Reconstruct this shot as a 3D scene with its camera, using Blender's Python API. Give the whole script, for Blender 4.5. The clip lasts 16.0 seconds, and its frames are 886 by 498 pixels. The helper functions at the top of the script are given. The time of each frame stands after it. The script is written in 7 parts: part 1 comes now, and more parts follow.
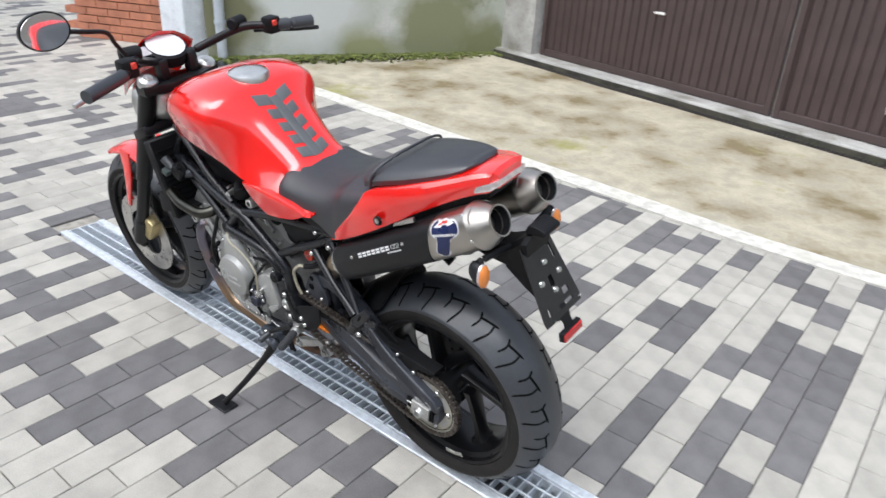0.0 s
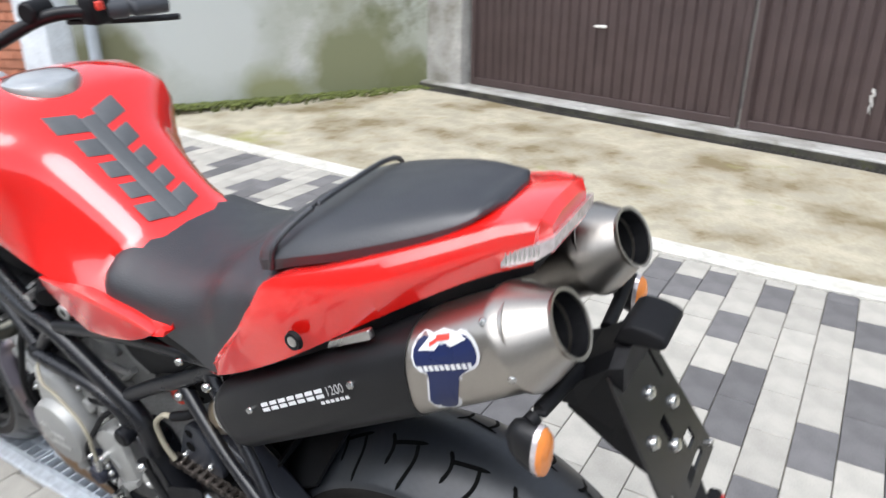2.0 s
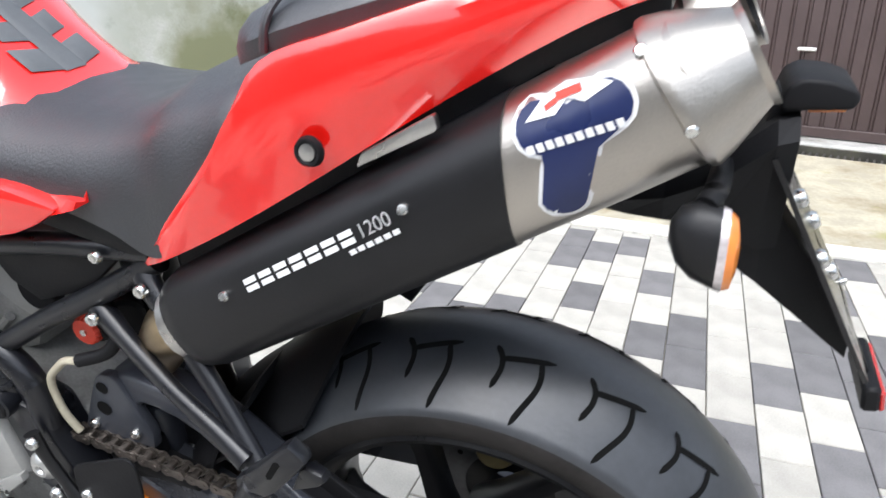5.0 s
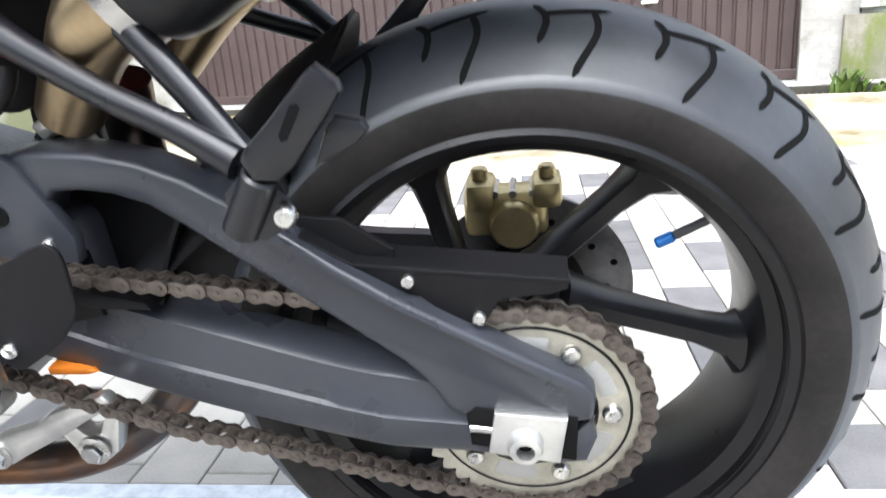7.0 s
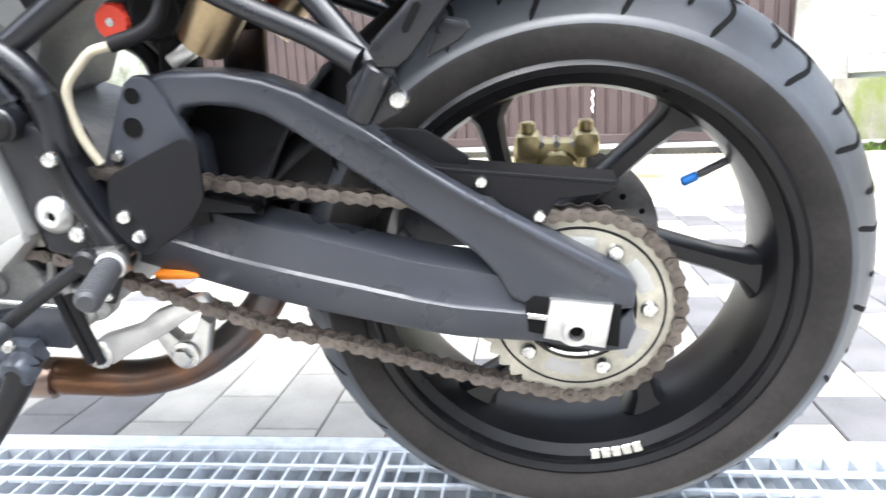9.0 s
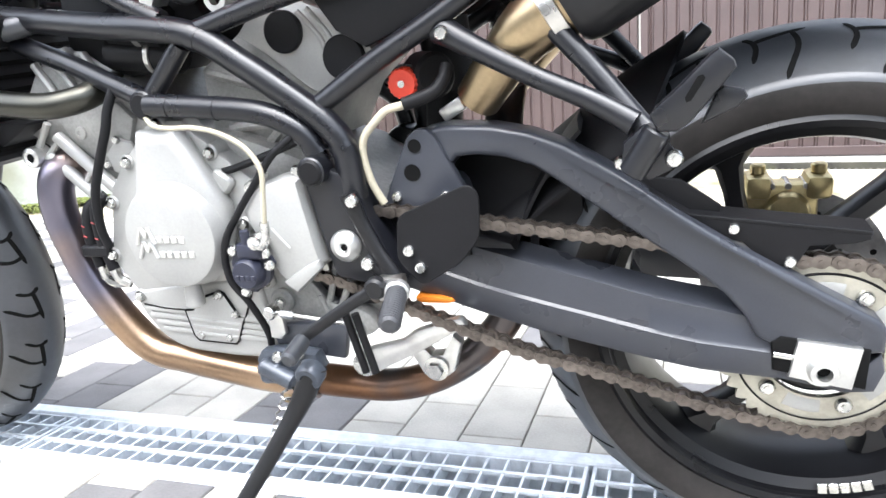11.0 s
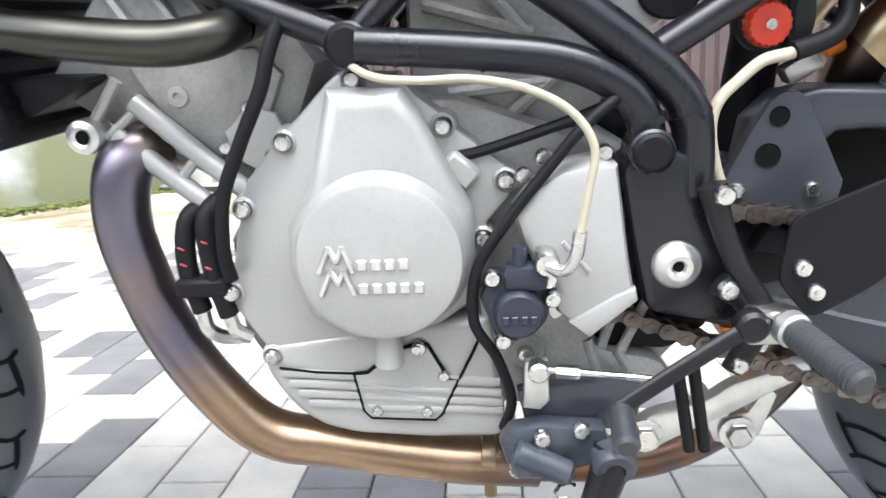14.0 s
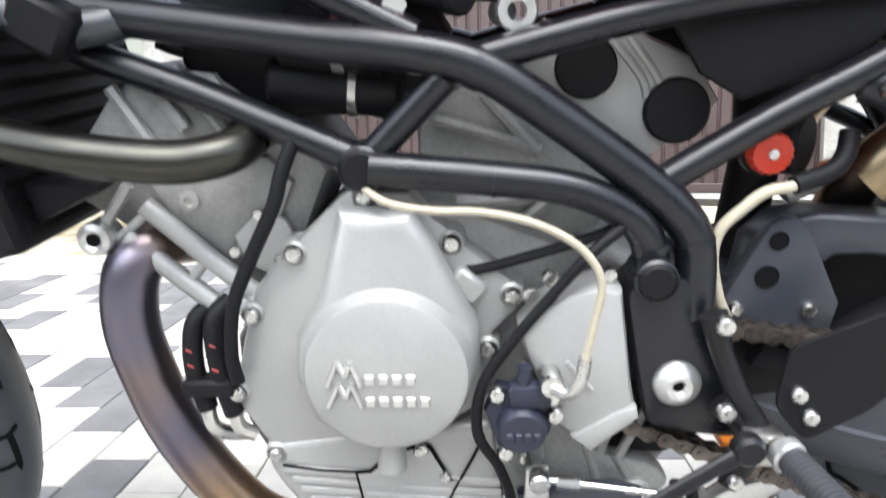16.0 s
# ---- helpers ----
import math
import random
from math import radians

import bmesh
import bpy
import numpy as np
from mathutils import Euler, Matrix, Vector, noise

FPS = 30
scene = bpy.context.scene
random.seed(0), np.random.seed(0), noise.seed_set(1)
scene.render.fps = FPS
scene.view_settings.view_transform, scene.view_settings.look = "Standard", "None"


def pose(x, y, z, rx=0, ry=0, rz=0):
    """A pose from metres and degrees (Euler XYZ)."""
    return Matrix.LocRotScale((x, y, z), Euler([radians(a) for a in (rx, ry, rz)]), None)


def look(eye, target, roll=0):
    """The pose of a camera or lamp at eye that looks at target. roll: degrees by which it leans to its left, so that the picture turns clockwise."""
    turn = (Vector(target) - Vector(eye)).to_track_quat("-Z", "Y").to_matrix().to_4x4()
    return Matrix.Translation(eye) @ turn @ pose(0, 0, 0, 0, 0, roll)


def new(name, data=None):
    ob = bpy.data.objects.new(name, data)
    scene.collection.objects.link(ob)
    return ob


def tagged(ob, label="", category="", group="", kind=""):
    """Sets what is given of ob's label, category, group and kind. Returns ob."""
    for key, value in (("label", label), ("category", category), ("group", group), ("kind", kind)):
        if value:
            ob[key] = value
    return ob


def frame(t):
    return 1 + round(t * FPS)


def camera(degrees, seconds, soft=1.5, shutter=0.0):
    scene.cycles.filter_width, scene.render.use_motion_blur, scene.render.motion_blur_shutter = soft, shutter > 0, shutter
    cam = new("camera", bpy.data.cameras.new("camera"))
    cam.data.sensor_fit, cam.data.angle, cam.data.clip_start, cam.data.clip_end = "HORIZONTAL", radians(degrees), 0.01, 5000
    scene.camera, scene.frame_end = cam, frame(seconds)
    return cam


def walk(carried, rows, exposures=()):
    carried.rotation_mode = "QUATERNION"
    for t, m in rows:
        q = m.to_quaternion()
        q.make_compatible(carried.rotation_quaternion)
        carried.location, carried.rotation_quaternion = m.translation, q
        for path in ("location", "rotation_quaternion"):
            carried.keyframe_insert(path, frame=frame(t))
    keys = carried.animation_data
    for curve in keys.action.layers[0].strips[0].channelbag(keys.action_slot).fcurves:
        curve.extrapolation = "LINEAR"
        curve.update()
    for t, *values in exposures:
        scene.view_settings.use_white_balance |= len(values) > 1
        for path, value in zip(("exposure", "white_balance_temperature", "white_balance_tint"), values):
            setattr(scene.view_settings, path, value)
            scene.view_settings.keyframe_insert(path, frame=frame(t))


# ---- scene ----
cam = camera(64.0, 16.0, shutter=0.5)
PATH = [
    (0, (0.901, -1.343, 1.488), (-0.178, 0.081, 0.589), 3.3),
    (0.5, (0.826, -1.199, 1.429), (-0.327, 0.169, 0.535), 3.8),
    (1, (0.679, -1.02, 1.383), (-0.454, 0.358, 0.479), 4.2),
    (1.5, (0.57, -0.859, 1.318), (-0.569, 0.58, 0.522), 6.1),
    (2, (0.389, -0.766, 1.208), (-0.567, 0.81, 0.431), 0.2),
    (2.1, (0.362, -0.76, 1.168), (-0.553, 0.854, 0.422), -0.4),
    (2.2, (0.317, -0.747, 1.119), (-0.516, 0.919, 0.39), 1.0),
    (2.5, (0.262, -0.713, 1.036), (-0.415, 1.004, 0.266), 2.4),
    (3, (0.259, -0.685, 0.996), (-0.384, 1.07, 0.285), 1.9),
    (3.5, (0.254, -0.686, 0.985), (-0.404, 1.068, 0.282), 2.4),
    (3.7, (0.253, -0.689, 0.98), (-0.423, 1.058, 0.281), 2.2),
    (5.8, (0.112, -0.726, 0.826), (-0.437, 1.067, 0.129), -1.5),
    (6, (0.105, -0.727, 0.784), (-0.406, 1.077, 0.087), -1.8),
    (6.5, (0.053, -0.698, 0.7), (-0.346, 1.157, 0.069), -4.2),
    (7, (0.013, -0.699, 0.605), (-0.264, 1.186, -0.005), -4.8),
    (7.5, (0.004, -0.721, 0.559), (-0.252, 1.208, 0.097), -5.4),
    (8, (-0.029, -0.782, 0.518), (-0.235, 1.174, 0.158), -3.5),
    (8.5, (-0.03, -0.824, 0.5), (-0.193, 1.123, 0.069), -3.3),
    (9, (-0.042, -0.844, 0.501), (-0.299, 1.093, 0.072), -3.1),
    (9.5, (-0.072, -0.866, 0.513), (-0.48, 1.048, 0.099), -3.1),
    (10, (-0.109, -0.898, 0.517), (-0.65, 0.991, 0.14), -3.6),
    (10.2, (-0.12, -0.908, 0.528), (-0.73, 0.955, 0.132), -3.9),
    (12.3, (-0.242, -0.96, 0.621), (-0.832, 0.911, 0.234), -2.5),
    (12.5, (-0.28, -0.959, 0.639), (-0.8, 0.93, 0.235), -1.2),
    (13, (-0.447, -0.843, 0.609), (-0.834, 1.084, 0.24), -3.3),
    (13.5, (-0.575, -0.783, 0.557), (-0.852, 1.163, 0.184), -2.7),
    (14, (-0.642, -0.758, 0.522), (-0.763, 1.206, 0.164), -2.5),
    (14.5, (-0.668, -0.741, 0.509), (-0.618, 1.231, 0.176), -0.8),
    (15, (-0.67, -0.75, 0.509), (-0.642, 1.225, 0.192), -0.4),
    (15.5, (-0.662, -0.76, 0.536), (-0.678, 1.211, 0.199), -0.1),
    (16, (-0.656, -0.753, 0.611), (-0.738, 1.213, 0.254), -1.0),
]
walk(cam, [(t, look(eye, target, roll)) for t, eye, target, roll in PATH], exposures=[(0.0, 0.75, 6100, 10), (1.5, 0.8, 6100, 10), (2.5, 0.95, 6100, 10), (3.5, 1.05, 6100, 10), (6.0, 1.5, 6100, 10), (7.5, 2.1, 6100, 10), (8.5, 2.3, 6100, 10), (10.0, 2.37, 6100, 10), (12.5, 2.32, 6100, 10), (14.0, 1.95, 6100, 10), (16.0, 1.8, 6100, 10)])

# ---- light ----
world = bpy.data.worlds.new("sky")
scene.world = world
world.use_nodes = True
wn = world.node_tree
sky = wn.nodes.new("ShaderNodeTexSky")
sky.sky_type = "NISHITA"
sky.sun_disc = False
sky.sun_elevation, sky.sun_rotation = radians(55), radians(200)
sky.air_density, sky.dust_density = 1.2, 3.0
wash = wn.nodes.new("ShaderNodeHueSaturation")
wash.inputs["Saturation"].default_value = 0.35
wn.links.new(sky.outputs[0], wash.inputs["Color"])
wn.links.new(wash.outputs[0], wn.nodes["Background"].inputs[0])
wn.nodes["Background"].inputs[1].default_value = 0.15
sun_data = bpy.data.lights.new("sun", "SUN")
sun_data.energy, sun_data.angle, sun_data.color = 1.2, radians(35), (1.0, 0.98, 0.95)
sun = new("sun", sun_data)
sun.matrix_world = look((1.5, -2.5, 6), (0, 0, 0))
tagged(sun, kind="structure")


# ---- materials ----
def material(name, color, rough=0.5, metal=0.0, vary=0.15, scale=12.0, bump=0.15, fine=180.0, tint=None, coat=0.0, rough_vary=0.12, each=0.0, island=False):
    m = bpy.data.materials.new(name)
    m.use_nodes = True
    t = m.node_tree
    n, l = t.nodes, t.links
    p = n["Principled BSDF"]
    p.inputs["Metallic"].default_value = metal
    p.inputs["Coat Weight"].default_value = coat
    p.inputs["Coat Roughness"].default_value = 0.06
    co = n.new("ShaderNodeTexCoord")
    big, small = n.new("ShaderNodeTexNoise"), n.new("ShaderNodeTexNoise")
    for q, s in ((big, scale), (small, fine)):
        q.inputs["Scale"].default_value = s
        q.inputs["Detail"].default_value = 5
        l.new(co.outputs["Object"], q.inputs["Vector"])
    mix = n.new("ShaderNodeMix")
    mix.data_type = "RGBA"
    dark = tint or tuple(c * (1 - vary) for c in color)
    light = tuple(min(1, c * (1 + vary * 0.6)) for c in color)
    mix.inputs[6].default_value, mix.inputs[7].default_value = (*dark, 1), (*light, 1)
    ramp = n.new("ShaderNodeMapRange")
    ramp.inputs[1].default_value, ramp.inputs[2].default_value = 0.35, 0.65
    add = n.new("ShaderNodeMath")
    add.operation = "MULTIPLY_ADD"
    add.inputs[1].default_value = 0.4
    l.new(small.outputs[0], add.inputs[0])
    l.new(big.outputs[0], add.inputs[2])
    sub = n.new("ShaderNodeMath")
    sub.operation = "SUBTRACT"
    sub.inputs[1].default_value = 0.2
    l.new(add.outputs[0], sub.inputs[0])
    l.new(sub.outputs[0], ramp.inputs[0])
    l.new(ramp.outputs[0], mix.inputs[0])
    out = mix.outputs[2]
    if each:
        src = n.new("ShaderNodeNewGeometry").outputs["Random Per Island"] if island else n.new("ShaderNodeObjectInfo").outputs["Random"]
        hsv = n.new("ShaderNodeHueSaturation")
        mr = n.new("ShaderNodeMapRange")
        mr.inputs[3].default_value, mr.inputs[4].default_value = 1 - each, 1 + each
        l.new(src, mr.inputs[0])
        l.new(mr.outputs[0], hsv.inputs["Value"])
        l.new(out, hsv.inputs["Color"])
        out = hsv.outputs[0]
    l.new(out, p.inputs["Base Color"])
    rr = n.new("ShaderNodeMapRange")
    rr.inputs[3].default_value, rr.inputs[4].default_value = max(0.02, rough - rough_vary), min(1, rough + rough_vary)
    l.new(big.outputs[0], rr.inputs[0])
    l.new(rr.outputs[0], p.inputs["Roughness"])
    if bump:
        b = n.new("ShaderNodeBump")
        b.inputs["Strength"].default_value = bump
        b.inputs["Distance"].default_value = 0.002
        l.new(small.outputs[0], b.inputs["Height"])
        l.new(b.outputs[0], p.inputs["Normal"])
    return m


def stained(name, base, stain, edge=(0.45, 0.6), scale=1.2, rough=0.85, bump=0.5, third=None, third_edge=(0.55, 0.7), third_scale=2.5, stretch=(1, 1, 1)):
    """Weathered mineral surface: a base, broad stains of one colour and smaller ones of another."""
    m = material(name, base, rough, vary=0.2, scale=scale * 4, bump=bump, fine=60)
    n, l = m.node_tree.nodes, m.node_tree.links
    p = n["Principled BSDF"]
    prev = p.inputs["Base Color"].links[0].from_socket
    co = n.new("ShaderNodeTexCoord")
    mp = n.new("ShaderNodeMapping")
    mp.inputs["Scale"].default_value = stretch
    l.new(co.outputs["Object"], mp.inputs["Vector"])
    for col, ed, sc in ((stain, edge, scale), (third, third_edge, third_scale)):
        if col is None:
            continue
        q = n.new("ShaderNodeTexNoise")
        q.inputs["Scale"].default_value, q.inputs["Detail"].default_value, q.inputs["Roughness"].default_value = sc, 8, 0.65
        l.new(mp.outputs[0], q.inputs["Vector"])
        r = n.new("ShaderNodeMapRange")
        r.inputs[1].default_value, r.inputs[2].default_value = ed
        l.new(q.outputs[0], r.inputs[0])
        x = n.new("ShaderNodeMix")
        x.data_type = "RGBA"
        x.inputs[7].default_value = (*col, 1)
        l.new(r.outputs[0], x.inputs[0])
        l.new(prev, x.inputs[6])
        prev = x.outputs[2]
    l.new(prev, p.inputs["Base Color"])
    return m


PAVER_LIGHT = material("light concrete paver", (0.42, 0.40, 0.355), 0.85, vary=0.14, scale=9, bump=0.35, fine=220, each=0.10)
PAVER_DARK = material("dark concrete paver", (0.150, 0.145, 0.145), 0.8, vary=0.2, scale=9, bump=0.35, fine=220, each=0.14)
JOINT = material("sand joint", (0.31, 0.29, 0.25), 0.95, vary=0.3, scale=30)
GALV = material("galvanised steel", (0.66, 0.70, 0.74), 0.42, metal=0.35, vary=0.16, scale=40, bump=0.08, fine=120)
PIT = material("channel bottom", (0.16, 0.17, 0.175), 0.9, vary=0.4, scale=14)
CONCRETE = stained("apron concrete", (0.43, 0.39, 0.295), (0.19, 0.15, 0.08), edge=(0.48, 0.63), scale=1.9, third=(0.25, 0.245, 0.055), third_edge=(0.57, 0.70), third_scale=1.3)
KERB = stained("pale kerb stone", (0.62, 0.60, 0.54), (0.40, 0.38, 0.31), edge=(0.55, 0.72), scale=4, bump=0.3)
SILL = stained("sill concrete", (0.42, 0.41, 0.385), (0.22, 0.21, 0.18), edge=(0.5, 0.65), scale=3)
WALL = stained("old rendered wall", (0.53, 0.54, 0.51), (0.38, 0.395, 0.34), edge=(0.45, 0.56), scale=0.9, third=(0.085, 0.10, 0.035), third_edge=(0.54, 0.66), third_scale=1.3)
MOSS = material("moss", (0.11, 0.13, 0.03), 0.95, vary=0.5, scale=25, bump=0.9, fine=90)
DOOR = material("brown painted steel", (0.064, 0.043, 0.041), 0.42, vary=0.12, scale=5, bump=0.05, fine=60)
DARK_IRON = material("cast drain", (0.05, 0.045, 0.04), 0.75, vary=0.4, scale=30, bump=0.4)
BRICK = material("orange brick", (0.42, 0.17, 0.10), 0.85, vary=0.2, scale=9, each=0.15, island=True)
WHITE_WALL = stained("pale painted pier", (0.46, 0.48, 0.47), (0.32, 0.33, 0.31), scale=2)
GATE_WHITE = stained("white painted gate pier", (0.66, 0.69, 0.72), (0.50, 0.53, 0.55), scale=2)
PIPE_GREY = material("grey downpipe", (0.42, 0.46, 0.50), 0.4, metal=0.2, vary=0.1)
SHUTTER = material("white shutter paint", (0.46, 0.47, 0.44), 0.5, vary=0.08)
LEAF = material("leaves", (0.10, 0.16, 0.03), 0.6, vary=0.35, scale=20, each=0.3, island=True)
HANDLE_WHITE = material("white plastic", (0.75, 0.74, 0.70), 0.4, vary=0.05)
HAZE = material("far wall", (0.42, 0.41, 0.38), 0.9, vary=0.2, scale=0.8)


# ---- mesh tools ----
def mesh_of(name, bm, mats, smooth=False):
    bmesh.ops.recalc_face_normals(bm, faces=bm.faces)
    me = bpy.data.meshes.new(name)
    bm.to_mesh(me)
    bm.free()
    for m in mats if isinstance(mats, (list, tuple)) else [mats]:
        me.materials.append(m)
    if smooth:
        me.shade_smooth()
        me.set_sharp_from_angle(angle=radians(38))
    return me


def part(name, bm, mat, parent=None, label="", smooth=True):
    ob = new(name, mesh_of(name, bm, mat, smooth))
    if parent is not None:
        ob.parent = parent
    if label:
        ob["label"] = label
    return ob


def piece(name, me, parent, m):
    ob = new(name, me)
    ob.parent = parent
    ob.matrix_basis = m
    return ob


def join(*bms):
    """All the given meshes in the first of them."""
    out = bms[0]
    for b in bms[1:]:
        me = bpy.data.meshes.new("tmp")
        b.to_mesh(me)
        b.free()
        out.from_mesh(me)
        bpy.data.meshes.remove(me)
    return out


def box(size, at=(0, 0, 0), bevel=0.0, rot=None, segs=1):
    bm = bmesh.new()
    bmesh.ops.create_cube(bm, size=1, matrix=Matrix.Diagonal((*size, 1)))
    if bevel:
        bmesh.ops.bevel(bm, geom=bm.edges[:], offset=bevel, segments=segs, affect="EDGES", profile=0.5)
    m = Matrix.Translation(at) @ (rot.to_4x4() if rot else Matrix())
    bmesh.ops.transform(bm, matrix=m, verts=bm.verts)
    return bm


def frame_at(p, d):
    return Matrix.Translation(p) @ Vector(d).to_track_quat("Z", "Y").to_matrix().to_4x4()


def lathe(profile, p=(0, 0, 0), d=(0, 1, 0), seg=32, arc=None):
    """Profile of (radius, height) turned about the axis d through p."""
    bm = bmesh.new()
    full = arc is None
    a0, a1 = (0, 2 * math.pi) if full else arc
    n = seg if full else seg + 1
    rings = []
    for i in range(n):
        a = a0 + (a1 - a0) * i / seg
        rings.append([bm.verts.new((r * math.cos(a), r * math.sin(a), h)) for r, h in profile])
    for i in range(seg):
        u, v = rings[i], rings[(i + 1) % n]
        for k in range(len(profile) - 1):
            q = [u[k], v[k], v[k + 1], u[k + 1]]
            bm.faces.new(q)
    bmesh.ops.remove_doubles(bm, verts=bm.verts, dist=1e-6)
    bmesh.ops.transform(bm, matrix=frame_at(p, d), verts=bm.verts)
    return bm


def rod(p, q, r, seg=14, r2=None, bevel=0.0):
    p, q = Vector(p), Vector(q)
    h = (q - p).length
    r2 = r if r2 is None else r2
    b = min(bevel, r * 0.9, h * 0.45)
    prof = [(1e-5, 0), (r - b, 0), (r, b), (r2, h - b), (r2 - b, h), (1e-5, h)] if b else [(1e-5, 0), (r, 0), (r2, h), (1e-5, h)]
    return lathe(prof, p, q - p, seg)


def curve_points(pts, steps=8):
    """A smooth line through the given points."""
    P = [Vector(p) for p in pts]
    if len(P) < 3 or steps < 2:
        return P
    out = []
    for i in range(len(P) - 1):
        a, b, c, d = P[max(0, i - 1)], P[i], P[i + 1], P[min(len(P) - 1, i + 2)]
        for k in range(steps):
            t = k / steps
            out.append(0.5 * ((2 * b) + (c - a) * t + (2 * a - 5 * b + 4 * c - d) * t * t + (3 * b - a - 3 * c + d) * t ** 3))
    out.append(P[-1])
    return out


def tube(pts, r, seg=12, steps=8, caps=True, flat=1.0, up=(0, 1, 0)):
    """A pipe along a smooth line; r may be a list along the given points."""
    line = curve_points(pts, steps)
    bm = bmesh.new()
    rings = []
    n = len(line)
    for i, p in enumerate(line):
        d = (line[min(n - 1, i + 1)] - line[max(0, i - 1)]).normalized()
        u = Vector(up)
        if abs(u.dot(d)) > 0.95:
            u = Vector((0, 0, 1)) if abs(d.z) < 0.9 else Vector((1, 0, 0))
        s = d.cross(u).normalized()
        w = s.cross(d)
        if isinstance(r, (list, tuple)):
            f = i / (n - 1) * (len(r) - 1)
            k = min(int(f), len(r) - 2)
            rr = r[k] + (r[k + 1] - r[k]) * (f - k)
        else:
            rr = r
        rings.append([bm.verts.new(p + rr * (math.cos(2 * math.pi * j / seg) * s + flat * math.sin(2 * math.pi * j / seg) * w)) for j in range(seg)])
    for a, b in zip(rings, rings[1:]):
        for j in range(seg):
            bm.faces.new((a[j], a[(j + 1) % seg], b[(j + 1) % seg], b[j]))
    if caps:
        bm.faces.new(rings[0][::-1])
        bm.faces.new(rings[-1])
    return bm


def prism(poly, y0, y1, bevel=0.0, segs=2, taper=0.0):
    """A plate: an outline of (x, z) between two depths, its outer edges rounded. taper shrinks the y0 face."""
    bm = bmesh.new()
    cx = sum(p[0] for p in poly) / len(poly)
    cz = sum(p[1] for p in poly) / len(poly)
    a = [bm.verts.new((cx + (x - cx) * (1 - taper), y0, cz + (z - cz) * (1 - taper))) for x, z in poly]
    b = [bm.verts.new((x, y1, z)) for x, z in poly]
    bm.faces.new(a)
    bm.faces.new(b[::-1])
    n = len(poly)
    for i in range(n):
        bm.faces.new((a[i], b[i], b[(i + 1) % n], a[(i + 1) % n]))
    bmesh.ops.recalc_face_normals(bm, faces=bm.faces)
    if bevel:
        rim = [e for e in bm.edges if len({v.co.y for v in e.verts}) == 1]
        bmesh.ops.bevel(bm, geom=rim, offset=bevel, segments=segs, affect="EDGES", profile=0.5, clamp_overlap=True)
    return bm


def loft(sections, closed=True, caps=True):
    """Rings of points, one after another, skinned together."""
    bm = bmesh.new()
    rings = [[bm.verts.new(p) for p in s] for s in sections]
    m = len(sections[0])
    for a, b in zip(rings, rings[1:]):
        for j in range(m if closed else m - 1):
            bm.faces.new((a[j], a[(j + 1) % m], b[(j + 1) % m], b[j]))
    if caps and closed:
        bm.faces.new(rings[0][::-1])
        bm.faces.new(rings[-1])
    bmesh.ops.recalc_face_normals(bm, faces=bm.faces)
    return bm


def mirrored(bm):
    me = bpy.data.meshes.new("tmp")
    bm.to_mesh(me)
    out = bmesh.new()
    out.from_mesh(me)
    bpy.data.meshes.remove(me)
    bmesh.ops.transform(out, matrix=Matrix.Diagonal((1, -1, 1, 1)), verts=out.verts)
    bmesh.ops.reverse_faces(out, faces=out.faces)
    return out


# ---- the yard ----
KERB_Y = 2.11          # where the paving meets the kerb band


def kerb_y(x):
    """The kerb band bends back towards the wall's far end."""
    return KERB_Y + 0.088 * max(0.0, 0.2 - x)



GRATE = (-0.095, 0.115)   # the drain channel's two sides
GRATE_X = (-2.26, 2.6)


def slab(name, pts, z0, z1, mat, label, category, kind="structure"):
    bm = bmesh.new()
    a = [bm.verts.new((x, y, z0)) for x, y in pts]
    b = [bm.verts.new((x, y, z1)) for x, y in pts]
    bm.faces.new(a[::-1])
    bm.faces.new(b)
    n = len(pts)
    for i in range(n):
        bm.faces.new((a[i], a[(i + 1) % n], b[(i + 1) % n], b[i]))
    ob = part(name, bm, mat, smooth=False)
    return tagged(ob, label, category, kind=kind)


ground = slab("ground", [(-60, -60), (60, -60), (60, 60), (-60, 60)], -0.6, -0.3, JOINT, "bare ground below and round the yard", "ground")
bed = slab("pavement_bed", [(-9, -4), (4.5, -4), (4.5, GRATE[0]), (-9, GRATE[0])], -0.3, -0.012, JOINT, "sandy bedding under the block paving", "bedding")
bed2 = slab("pavement_bed", [(-9, GRATE[1]), (4.5, GRATE[1]), (4.5, KERB_Y), (0.2, KERB_Y), (-9, kerb_y(-9))], -0.3, -0.012, JOINT, "sandy bedding under the block paving", "bedding")
bed3 = slab("pavement_bed", [(-9, GRATE[0]), (GRATE_X[0], GRATE[0]), (GRATE_X[0], GRATE[1]), (-9, GRATE[1])], -0.3, -0.012, JOINT, "sandy bedding beyond the drain's end", "bedding")
bed4 = slab("pavement_bed", [(GRATE_X[1], GRATE[0]), (4.5, GRATE[0]), (4.5, GRATE[1]), (GRATE_X[1], GRATE[1])], -0.3, -0.012, JOINT, "sandy bedding beyond the drain's end", "bedding")

# the garage front runs at a slant to the paving
DOOR_A, DOOR_B = Vector((-2.75, 4.87, 0)), Vector((1.62, 3.85, 0))
DD = (DOOR_B - DOOR_A).normalized()
DN = Vector((DD.y, -DD.x, 0))   # towards the camera


def along(s, out=0.0, z=0.0):
    return DOOR_A + DD * s + DN * out + Vector((0, 0, z))


